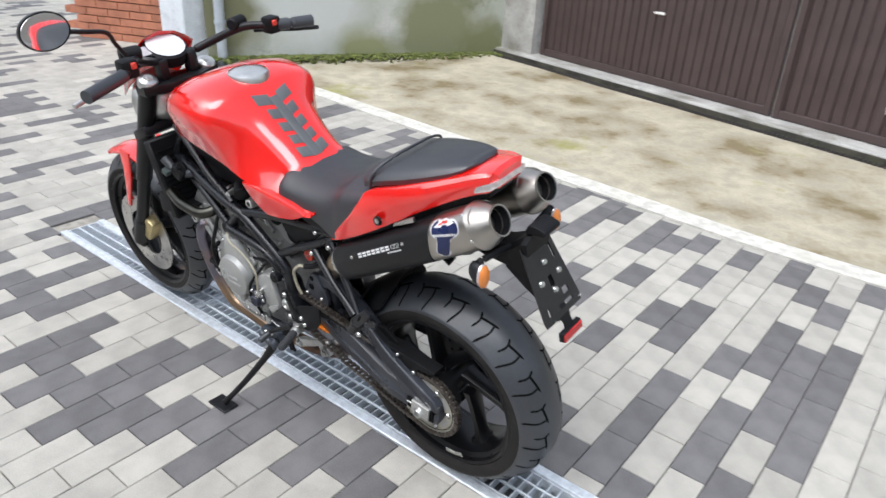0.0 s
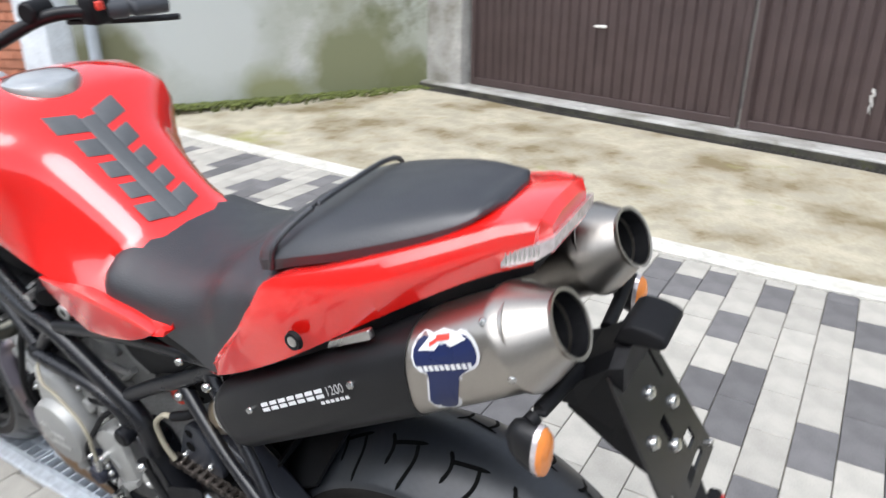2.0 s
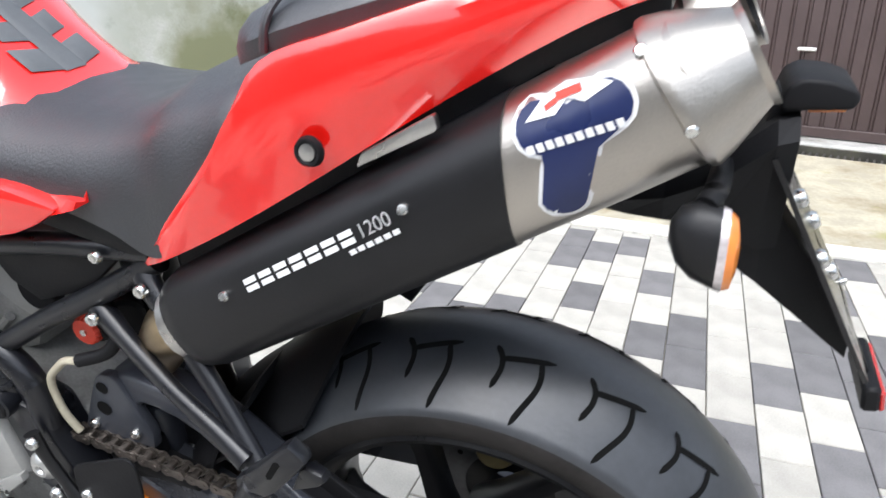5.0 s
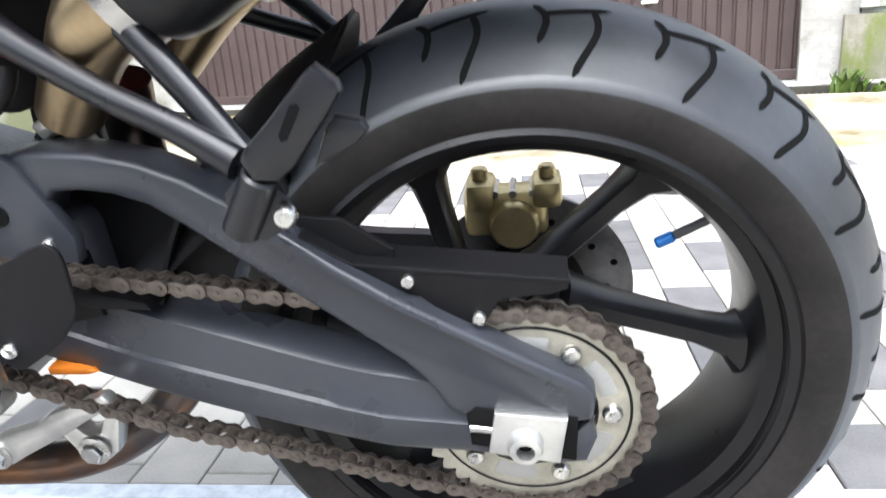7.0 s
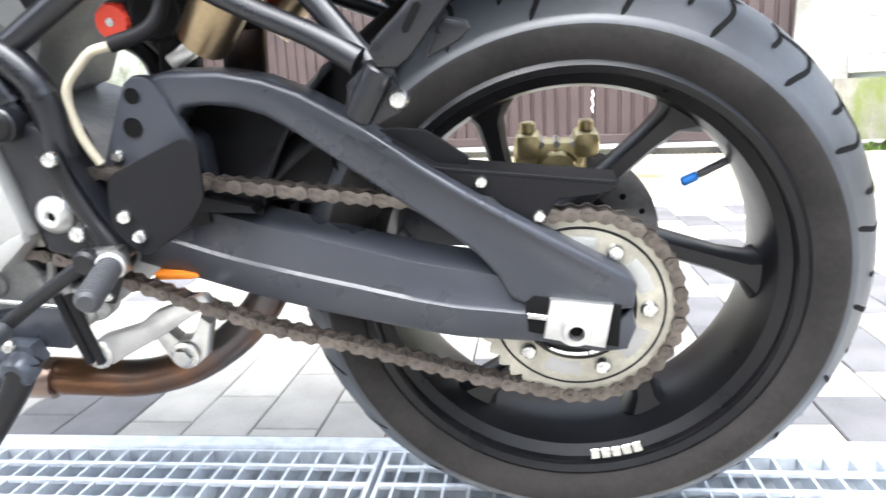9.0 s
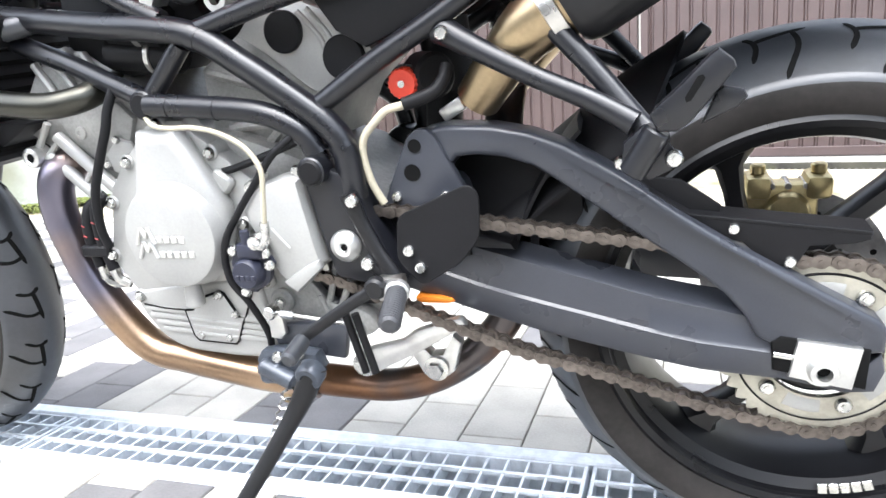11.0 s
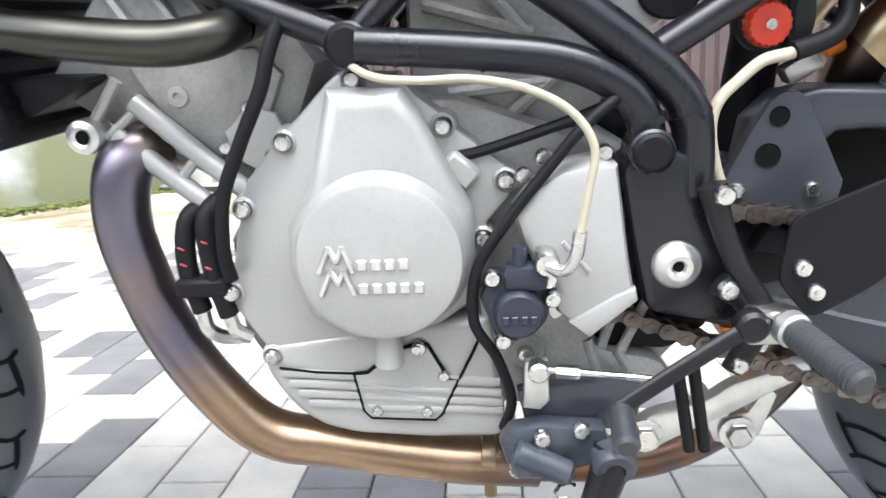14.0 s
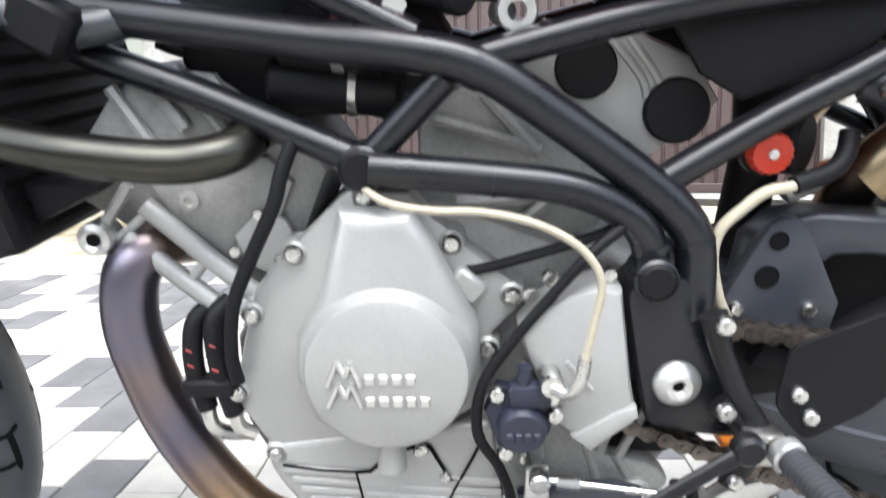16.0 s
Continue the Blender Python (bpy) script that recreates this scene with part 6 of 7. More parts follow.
def perforated(cols, rows, gaps, thick):
    """A plate of cells, some of them left out as slots; cols are shares of its half width."""
    bm = bmesh.new()

    def half(v):
        return 0.052 + 0.022 * min(1.0, v / 0.84) if v < 0.85 else 0.070
    lay = [[[bm.verts.new(on_plate(c * half(v), v, o)) for c in cols] for v in rows] for o in (0.0, thick)]
    keep = {(a, b) for a in range(len(rows) - 1) for b in range(len(cols) - 1)} - set(gaps)
    for a, b in keep:
        for g in lay:
            bm.faces.new((g[a][b], g[a][b + 1], g[a + 1][b + 1], g[a + 1][b]))
        for (da, db), q in (((-1, 0), ((a, b), (a, b + 1))), ((1, 0), ((a + 1, b), (a + 1, b + 1))), ((0, -1), ((a, b), (a + 1, b))), ((0, 1), ((a, b + 1), (a + 1, b + 1)))):
            if (a + da, b + db) not in keep:
                (x0, y0), (x1, y1) = q
                bm.faces.new((lay[0][x0][y0], lay[0][x1][y1], lay[1][x1][y1], lay[1][x0][y0]))
    return bm


pl = part("plate_holder", perforated((-1, -0.70, -0.60, -0.28, -0.12, 0.12, 0.30, 0.62, 0.72, 1), (0, 0.12, 0.30, 0.42, 0.54, 0.62, 0.70, 0.755, 0.80, 0.87), {(1, 7), (6, 1), (7, 1), (7, 4), (7, 5), (7, 6), (5, 6), (3, 4)}, 0.004), PLATE_BLACK, br, "empty glossy black number plate holder with slots", smooth=False)
for u, v in ((0.0, 0.265), (0.035, 0.44), (-0.035, 0.44), (0.0, 0.585)):
    p = on_plate(u, v, 0.004)
    piece("bolt", bolt_me, pl, Matrix.Translation(p) @ (Vector((0, -1, 0)).rotation_difference(out)).to_matrix().to_4x4() @ Matrix.Diagonal((1.15, 0.9, 1.15, 1)))
bolt_at = on_plate(0.066, 0.82, 0.004)
piece("bolt", bolt_me, pl, Matrix.Translation(bolt_at) @ (Vector((0, -1, 0)).rotation_difference(out)).to_matrix().to_4x4() @ Matrix.Diagonal((0.5, 0.9, 0.5, 1)))
part("reflector_stem", loft([[on_plate(-w, v, -0.001), on_plate(w, v, -0.001), on_plate(w, v, 0.003), on_plate(-w, v, 0.003)] for v, w in ((0.84, 0.020), (0.95, 0.014), (1.02, 0.016))]), PLASTIC, pl, smooth=False)
lampb = part("plate_lamp", prism(rounded([(0.219, 0.868), (0.223, 0.881), (0.232, 0.887), (0.250, 0.886), (0.266, 0.881), (0.270, 0.874), (0.266, 0.866), (0.236, 0.864), (0.222, 0.862)], 0.004), -0.031, 0.031, 0.007, 3), PLASTIC, br, "black number plate lamp")
part("lamp_stalk", prism(rounded([(0.208, 0.828), (0.219, 0.874), (0.238, 0.872), (0.236, 0.860), (0.224, 0.828)], 0.003), -0.018, 0.018, 0.005, 2), PLASTIC, lampb)
part("lamp_lens", box((0.024, 0.05, 0.003), (0.251, 0, 0.8642), 0.001, Matrix.Rotation(radians(-4), 3, "Y")), ORANGE, lampb, "amber underside lens")
refl = part("rear_reflector", box((0.014, 0.078, 0.024), (0.326, 0, 0.634), 0.003, Matrix.Rotation(radians(-8), 3, "Y")), PLASTIC, br, "slim rear reflector")
part("reflector_lens", box((0.005, 0.074, 0.020), (0.3340, 0, 0.6330), 0.002, Matrix.Rotation(radians(-8), 3, "Y")), RED_LENS, refl, "red reflector lens", smooth=False)


def indicator(side):
    f = (lambda b: b) if side < 0 else mirrored
    body = loft([[Vector((0.178 + dx + 0.004 * abs(q), -0.143 + r * math.cos(a) * 0.018, 0.809 + r * math.sin(a) * 0.028 - dx * 0.3)) for a, q in [(2 * math.pi * i / 14, 0) for i in range(14)]] for dx, r in ((-0.020, 0.25), (-0.014, 0.7), (-0.004, 0.95), (0.010, 1.0))])
    e = part("indicator", f(body), BLACK, br, "black teardrop indicator with an amber lens")
    lens = loft([[Vector((0.178 + dx, -0.143 + r * math.cos(a) * 0.018, 0.809 + r * math.sin(a) * 0.028 - dx * 0.3)) for a in [2 * math.pi * i / 14 for i in range(14)]] for dx, r in ((0.0145, 0.99), (0.020, 0.85), (0.0225, 0.4))])
    part("lens", f(lens), ORANGE, e, "amber indicator lens")
    part("rim_strip", f(loft([[Vector((0.178 + dx, -0.143 + r * math.cos(a) * 0.018, 0.809 + r * math.sin(a) * 0.028 - dx * 0.3)) for a in [2 * math.pi * i / 14 for i in range(14)]] for dx, r in ((0.010, 1.01), (0.015, 1.01))])), LENS, e, "bright indicator rim")
    part("stalk", f(tube([(0.178, -0.140, 0.832), (0.184, -0.115, 0.836), (0.188, -0.04, 0.824)], 0.008, 10, 4)), PLASTIC, e)


indicator(-1)
indicator(1)

# -- shock linkage, reservoir, stand, foot controls
part("shock", join(rod((-0.40, -0.02, 0.62), (-0.43, -0.02, 0.36), 0.022, 18), rod((-0.40, -0.02, 0.66), (-0.395, -0.02, 0.58), 0.03, 18)), PLASTIC, bike)
part("shock_spring", tube([(-0.425 + 0.033 * math.cos(t), -0.02 + 0.033 * math.sin(t), 0.36 + 0.0042 * t) for t in [i * 0.5 for i in range(60)]], 0.006, 8, 2), SPRING, bike, "orange shock absorber spring")
part("spring_seat", prism([(-0.440, 0.346), (-0.41, 0.3475), (-0.394, 0.345), (-0.391, 0.341), (-0.40, 0.3385), (-0.440, 0.3385)], -0.108, -0.06, 0.004), SPRING, bike, "orange spring collar")
lnk = part("linkage", prism(rounded([(-0.515, 0.250), (-0.526, 0.266), (-0.505, 0.282), (-0.458, 0.295), (-0.440, 0.309), (-0.405, 0.322), (-0.380, 0.330), (-0.372, 0.318), (-0.400, 0.303), (-0.437, 0.281), (-0.484, 0.257), (-0.500, 0.247)], 0.006), -0.128, -0.112, 0.004), ALLOY, bike, "bright alloy suspension link")
part("link_arm", prism([(-0.46, 0.275), (-0.442, 0.238), (-0.418, 0.233), (-0.402, 0.245), (-0.39, 0.285), (-0.40, 0.295), (-0.415, 0.268), (-0.43, 0.266), (-0.45, 0.29)], -0.105, -0.085, 0.003), ALLOY, lnk)
for x, y, z in ((-0.510, -0.128, 0.262), (-0.424, -0.108, 0.250)):
    part("link_nut", join(lathe([(1e-5, 0.009), (0.0095, 0.009), (0.011, 0.007), (0.011, 0)], (x, y, z), (0, -1, 0), 6), lathe([(0.016, 0), (0.016, 0.002), (0.010, 0.003)], (x, y, z), (0, -1, 0), 20)), ZINC, lnk)
part("reservoir", rod((-0.392, -0.085, 0.602), (-0.42, -0.060, 0.602), 0.026, 24, bevel=0.004), PLASTIC, bike)
capk = [(0.0160 + (0.0013 if i % 2 else 0.0)) for i in range(36)]
bm = loft([[Vector((-0.426 + capk[i] * math.cos(2 * math.pi * i / 36) * k, -0.100 + dy, 0.598 + capk[i] * math.sin(2 * math.pi * i / 36) * k)) for i in range(36)] for dy, k in ((0.014, 1), (-0.004, 1), (-0.007, 0.9))])
rc = part("reservoir_cap", bm, RED_CAP, bike, "ribbed red plastic cap", smooth=False)
part("cap_screw", lathe([(1e-5, 0.002), (0.004, 0.002), (0.004, 0)], (-0.426, -0.107, 0.598), (0, -1, 0), 12), ZINC, rc)
part("reservoir_strap", lathe([(0.0175, -0.006), (0.0205, -0.005), (0.0205, 0.005), (0.0175, 0.006)], (-0.425, -0.088, 0.598), (0, -1, 0), 26), PLASTIC, rc)
part("brake_hose", tube([(-0.385, -0.118, 0.590), (-0.400, -0.125, 0.582), (-0.420, -0.130, 0.578), (-0.438, -0.130, 0.574), (-0.453, -0.130, 0.562), (-0.468, -0.130, 0.546), (-0.472, -0.130, 0.525), (-0.466, -0.130, 0.495), (-0.455, -0.128, 0.470)], 0.0046, 10, 6), HOSE_CREAM, bike, "cream rubber hose")
part("hose_sleeve", tube([(-0.372, -0.108, 0.615), (-0.376, -0.115, 0.600), (-0.388, -0.122, 0.588), (-0.418, -0.130, 0.579)], 0.0075, 10, 5), PLASTIC, bike, "black sleeve of the hose")
ct = part("foot_plate", join(tube([(-0.480, -0.166, 0.492), (-0.470, -0.166, 0.460), (-0.455, -0.166, 0.425), (-0.438, -0.168, 0.392), (-0.446, -0.168, 0.365), (-0.456, -0.168, 0.345)], [0.011, 0.0085, 0.0085, 0.012, 0.010, 0.009], 12, 5, flat=0.7), tube([(-0.470, -0.166, 0.418), (-0.455, -0.167, 0.405), (-0.440, -0.168, 0.392)], [0.010, 0.008, 0.009], 12, 4, flat=0.7)), BLACK, bike, "black foot peg plate")
P0, P1 = Vector((-0.426, -0.192, 0.391)), Vector((-0.409, -0.264, 0.384))
pgr = part("foot_peg", rod(P0, P1, 0.0102, 18, bevel=0.003), material("grey peg rubber", (0.035, 0.036, 0.04), 0.5), ct, "ribbed grey rubber foot peg")
for i in range(14):
    p = P0.lerp(P1, 0.16 + i * 0.058)
    part("rib", lathe([(0.0104, -0.0018), (0.0116, -0.001), (0.0116, 0.001), (0.0104, 0.0018)], p, P1 - P0, 18), pgr.data.materials[0], pgr)
part("peg_collar", rod(P0.lerp(P1, -0.06), P0.lerp(P1, 0.10), 0.0135, 18, bevel=0.002), ALLOY, ct, "bright peg collar")
part("peg_clevis", box((0.03, 0.022, 0.028), (-0.438, -0.176, 0.388), 0.004, segs=2), STEEL, ct)
bolt(-0.473, -0.172, 0.486, 1.15, ct)
bolt(-0.465, -0.172, 0.414, 1.15, ct)
bolt(-0.452, -0.172, 0.352, 1.0, ct)
sl = part("shift_lever", join(tube([(-0.440, -0.186, 0.390), (-0.455, -0.190, 0.390), (-0.508, -0.196, 0.358), (-0.546, -0.200, 0.333)], 0.0070, 12, 4, flat=0.6), rod((-0.452, -0.180, 0.392), (-0.452, -0.196, 0.392), 0.0125, 16, bevel=0.003)), BLACK, bike, "black gear lever with a rubber toe peg")
part("toe_peg", rod((-0.546, -0.200, 0.331), (-0.548, -0.238, 0.323), 0.0098, 16, bevel=0.003), RUBBER, sl)
sr = part("shift_rod", join(rod((-0.604, -0.165, 0.348), (-0.500, -0.176, 0.341), 0.0030, 10), rod((-0.590, -0.1665, 0.347), (-0.572, -0.1685, 0.346), 0.0055, 6), rod((-0.604, -0.158, 0.348), (-0.604, -0.175, 0.348), 0.0085, 12, bevel=0.002)), ZINC, bike, "zinc gear linkage rod")
part("shift_crank", prism([(-0.614, 0.352), (-0.596, 0.354), (-0.594, 0.316), (-0.602, 0.308), (-0.616, 0.310)], -0.160, -0.152, 0.002), ALLOY, sr, "small bright crank")
part("link_rod", join(rod((-0.500, -0.178, 0.355), (-0.486, -0.175, 0.279), 0.0048, 10), rod((-0.488, -0.178, 0.355), (-0.474, -0.175, 0.279), 0.0048, 10)), PLASTIC, bike, "pair of black hanging rods")
part("lower_plate", prism([(-0.620, 0.320), (-0.54, 0.329), (-0.515, 0.322), (-0.525, 0.28), (-0.557, 0.283), (-0.612, 0.280)], -0.150, -0.135, 0.003), ARM, bike, "black plate above the stand")
STAND_CAST = material("grey stand casting", (0.052, 0.060, 0.075), 0.36, metal=0.2, vary=0.3, scale=40, bump=0.15)
st = part("stand_bracket", join(prism([(-0.636, 0.284), (-0.628, 0.295), (-0.604, 0.300), (-0.552, 0.296), (-0.545, 0.276), (-0.56, 0.262), (-0.604, 0.250), (-0.630, 0.262)], -0.172, -0.150, 0.005), rod((-0.625, -0.178, 0.282), (-0.580, -0.182, 0.262), 0.011, 14, bevel=0.003), box((0.03, 0.03, 0.026), (-0.612, -0.172, 0.272), 0.005)), STAND_CAST, bike, "dark cast side stand bracket")
for x, z in ((-0.571, 0.298), (-0.622, 0.262), (-0.602, 0.291)):
    bolt(x, -0.173, z, 1.1, st)
FOOT = (Matrix.Rotation(radians(-LEAN), 4, "X") @ (Vector((-0.69, -0.335, 0.016)) - Vector((0, -0.0105, 0.004))))
stand = part("side_stand", tube([(-0.547, -0.188, 0.290), (-0.557, -0.198, 0.262), (-0.580, -0.220, 0.220), (-0.627, -0.264, 0.145), FOOT + Vector((0.022, 0.022, 0.03)), FOOT], [0.017, 0.014, 0.0105, 0.0095, 0.009, 0.010], 12, 5), BLACK, bike, "black side stand resting on the paving")
ft = part("stand_foot", box((0.085, 0.055, 0.007), (0, 0, 0), 0.003), BLACK, stand, "flat stand foot")
ft.matrix_basis = Matrix.Translation(FOOT) @ Matrix.Rotation(radians(-LEAN), 4, "X") @ Matrix.Translation((-0.01, 0, -0.011))
part("stand_spring", tube([Vector((-0.585, -0.190, 0.258)).lerp(Vector((-0.615, -0.236, 0.155)), i / 60) + Vector((0.007 * math.cos(i), 0.007 * math.sin(i), 0)) for i in range(61)], 0.0017, 6, 1), STEEL, stand)
part("stand_pivot", lathe([(0.006, 0.006), (0.008, 0.010), (0.014, 0.009), (0.017, 0.005), (0.017, -0.01)], (-0.549, -0.196, 0.282), (0, -1, -0.2), 20), STAND_CAST, stand)

# -- front end
RK = (Vector((-1.05, 0, 0.97)) - Vector((-1.395, 0, 0.30))).normalized()
for s in (-1, 1):
    y = 0.101 * s
    top, bot = Vector((-1.05, y, 0.965)), Vector((-1.40, y, 0.305))
    fk = part("fork_leg", rod(top, top.lerp(bot, 0.56), 0.0265, 20, bevel=0.002), BLACK, bike, "black upside-down fork leg")
    part("stanchion", rod(top.lerp(bot, 0.55), top.lerp(bot, 0.92), 0.0215, 18), BLACK, fk, "fork slider tube")
    part("fork_bottom", join(rod(top.lerp(bot, 0.86), top.lerp(bot, 1.02), 0.027, 16, bevel=0.004), box((0.06, 0.03, 0.07), bot + Vector((-0.012, 0, -0.004)), 0.008)), BLACK, fk)
    part("fork_cap", join(lathe([(1e-5, 0.014), (0.014, 0.016), (0.018, 0.013), (0.026, 0.011), (0.030, 0.002), (0.030, -0.010)], top, RK, 26), lathe([(1e-5, 0.02), (0.007, 0.02), (0.008, 0.013)], top, RK, 6)), ALLOY, fk, "bright fork cap")
    part("brake_disc", lathe([(0.09, -0.0025), (0.155, -0.0025), (0.155, 0.0025), (0.09, 0.0025), (0.09, -0.0025)], (-1.42, 0.068 * s, 0.30), (0, 1, 0), 56), STEEL, fk, "steel front brake disc")
    part("front_caliper", box((0.05, 0.045, 0.10), (-1.335, 0.085 * s, 0.36), 0.01, Matrix.Rotation(radians(35), 3, "Y"), 2), GOLD, fk, "gold front brake caliper")
yk = part("triple_clamp", join(prism([(-1.03, -0.13), (-1.0, -0.05), (-1.0, 0.05), (-1.03, 0.13), (-1.075, 0.13), (-1.085, 0.05), (-1.085, -0.05), (-1.075, -0.13)], 0, 0.03, 0.004)), BLACK, bike, "black top fork clamp")
yk.data.transform(Matrix(((1, 0, 0, 0), (0, 0, 1, 0), (0, 1, 0, 0.930), (0, 0, 0, 1))))
part("lower_clamp", box((0.085, 0.265, 0.035), (-1.135, 0, 0.79), 0.012, Matrix.Rotation(radians(-25), 3, "Y"), 2), BLACK, bike)
hb_pts = [(-0.805, -0.385, 1.060), (-0.845, -0.27, 1.070), (-0.925, -0.19, 1.075), (-1.015, -0.11, 1.035), (-1.045, -0.05, 1.015), (-1.045, 0.05, 1.015), (-1.015, 0.11, 1.035), (-0.935, 0.18, 1.075), (-0.865, 0.25, 1.075), (-0.830, 0.352, 1.068)]
bar_ = part("handlebar", tube(hb_pts, 0.0125, 14, 6), BLACK, bike, "black tapered handlebar")
for s in (-1, 1):
    g = ((-0.848, -0.265, 1.071), (-0.825, -0.33, 1.067), (-0.803, -0.392, 1.063)) if s < 0 else ((-0.862, 0.252, 1.075), (-0.845, 0.30, 1.072), (-0.828, 0.36, 1.068))
    part("grip", tube(g, 0.0175, 16, 4), RUBBER, bar_, "black rubber grip")
    lv = part("lever", tube([(-0.915, s * 0.205, 1.062), (-0.905, s * 0.27, 1.05), (-0.875, s * 0.34, 1.04), (-0.855, s * 0.405, 1.032)], 0.0065, 10, 4), ALLOY if s < 0 else BLACK, bar_, "bright alloy lever" if s < 0 else "black lever")
    sw = part("switch_box", box((0.045, 0.045, 0.05), (-0.872, s * 0.238, 1.078), 0.009, segs=2), PLASTIC, bar_, "black switch housing")
    part("fluid_pot", rod((-0.95, s * 0.15, 1.085), (-0.965, s * 0.205, 1.085), 0.020, 14, bevel=0.004), PLASTIC, bar_, "black fluid reservoir")
    part("switch", box((0.012, 0.014, 0.016), (-0.848, s * 0.232, 1.088), 0.002), DECAL_RED, sw, "red switch")
    part("bar_clamp", box((0.04, 0.03, 0.06), (-1.047, s * 0.05, 0.99), 0.006, segs=2), BLACK, bar_)
mir = part("mirror_stem", tube([(-0.93, -0.20, 1.085), (-0.925, -0.225, 1.13), (-0.905, -0.25, 1.168), (-0.885, -0.31, 1.188), (-0.872, -0.37, 1.205)], 0.006, 10, 5), BLACK, bike, "black mirror stem")
mm = part("mirror", loft([[Vector((-0.868 + dx, -0.41 + r * math.cos(a) * 0.06, 1.216 + r * math.sin(a) * 0.045)) for a in [2 * math.pi * i / 24 for i in range(24)]] for dx, r in ((-0.03, 0.4), (-0.022, 0.8), (-0.006, 1.0), (0.004, 1.0))]), BLACK, mir, "oval rear-view mirror")
part("mirror_glass", loft([[Vector((-0.868 + dx, -0.41 + r * math.cos(a) * 0.06, 1.216 + r * math.sin(a) * 0.045)) for a in [2 * math.pi * i / 24 for i in range(24)]] for dx, r in ((0.0045, 0.93), (0.0055, 0.92))]), material("mirror glass", (0.9, 0.9, 0.9), 0.03, metal=1.0, vary=0.0, bump=0.0, rough_vary=0.0), mm)
dash = part("instrument", join(lathe([(1e-5, 0.016), (0.058, 0.016), (0.064, 0.012), (0.066, -0.02)], (-1.088, 0.0, 1.030), (0.45, 0, 1), 32), box((0.06, 0.09, 0.03), (-1.09, -0.075, 1.026), 0.01, Matrix.Rotation(radians(24), 3, "Y"), 2)), PLASTIC, bike, "round instrument with a white dial")
part("dial", lathe([(1e-5, 0.018), (0.056, 0.0175)], (-1.088, 0.0, 1.030), (0.45, 0, 1), 32), DECAL_WHITE, dash, "white dial face")
part("display", box((0.04, 0.06, 0.004), (-1.082, -0.078, 1.042), 0.003, Matrix.Rotation(radians(24), 3, "Y")), LENS, dash)
cowl = part("headlamp_cowl", loft([[Vector((x, w * q, z + h * (1 - q * q))) for q in (-1, -0.8, -0.5, 0, 0.5, 0.8, 1)] + [Vector((x - 0.006, w * q * 0.97, z + h * (1 - q * q) - 0.006)) for q in (1, 0.8, 0.5, 0, -0.5, -0.8, -1)] for x, w, z, h in ((-1.105, 0.110, 1.030, 0.052), (-1.14, 0.112, 0.985, 0.06), (-1.19, 0.105, 0.935, 0.055), (-1.235, 0.09, 0.885, 0.05))]), RED, bike, "red headlamp cowl")
hl = part("headlamp", lathe([(1e-5, 0.10), (0.05, 0.092), (0.085, 0.06), (0.098, 0.015), (0.10, 0.0), (0.085, -0.004), (1e-5, -0.012)], (-1.185, 0, 0.855), (0.95, 0, 0.12), 32), ALLOY, bike, "chromed headlamp shell")
mg = part("front_mudguard", wheel_arc([(0.312, -0.066), (0.322, -0.068), (0.330, -0.05), (0.338, 0), (0.330, 0.05), (0.322, 0.068), (0.312, 0.066), (0.326, 0.045), (0.333, 0), (0.326, -0.045)], (-1.42, 0, 0.30), 76, 112, 12), RED, bike, "red front mudguard")
pair("guard_blade", prism([(-1.425, 0.645), (-1.40, 0.650), (-1.365, 0.640), (-1.395, 0.54), (-1.47, 0.400), (-1.490, 0.40), (-1.465, 0.47), (-1.435, 0.56)], -0.078, -0.070, 0.003), RED, mg)
rad = part("radiator", box((0.035, 0.30, 0.26), (-1.045, 0.0, 0.66), 0.006, Matrix.Rotation(radians(-14), 3, "Y")), PLASTIC, bike, "black radiator behind the fork")
for i in range(12):
    part("fin", box((0.004, 0.27, 0.006), (-1.026 + 0.0052 * (i - 6) * 0.9 * -1 * 0.92, 0.0, 0.66 + 0.018 * (i - 6)), 0.0), SHADE_BLACK, rad, smooth=False)
part("radiator_hose", tube([(-1.02, -0.13, 0.74), (-0.97, -0.12, 0.70), (-0.90, -0.09, 0.71)], 0.014, 12, 4), RUBBER, bike)
part("coil", join(box((0.05, 0.035, 0.04), (-0.965, -0.12, 0.705), 0.006, Matrix.Rotation(radians(30), 3, "Y")), rod((-0.99, -0.125, 0.70), (-0.945, -0.13, 0.735), 0.007, 10)), PLASTIC, bike)
part("connector", box((0.025, 0.02, 0.018), (-1.0, -0.145, 0.705), 0.003, Matrix.Rotation(radians(25), 3, "Y")), material("grey-green connector", (0.045, 0.06, 0.055), 0.5), bike)

part("lower_cowl", prism(rounded([(-1.137, 0.588), (-1.087, 0.588), (-0.937, 0.585), (-0.997, 0.555), (-1.110, 0.516), (-1.150, 0.506)], 0.02), -0.12, 0.12, 0.006), PLASTIC, bike, "black plastic cowl before the engine")

part("orange_cap", rod((-0.366, -0.06, 0.574), (-0.350, -0.06, 0.580), 0.0075, 12, bevel=0.002), SPRING, bike, "small orange adjuster cap")
part("valve_block", box((0.030, 0.02, 0.016), (-0.383, -0.062, 0.562), 0.003, Matrix.Rotation(radians(-30), 3, "Y"), 2), ALLOY, bike, "bright valve block")

pair("tail_stay", prism(rounded([(-0.062, 0.834), (-0.058, 0.845), (-0.001, 0.878), (0.002, 0.867)], 0.003), -0.138, -0.130, 0.001), STEEL, bike, "bright strap below the tail fairing")

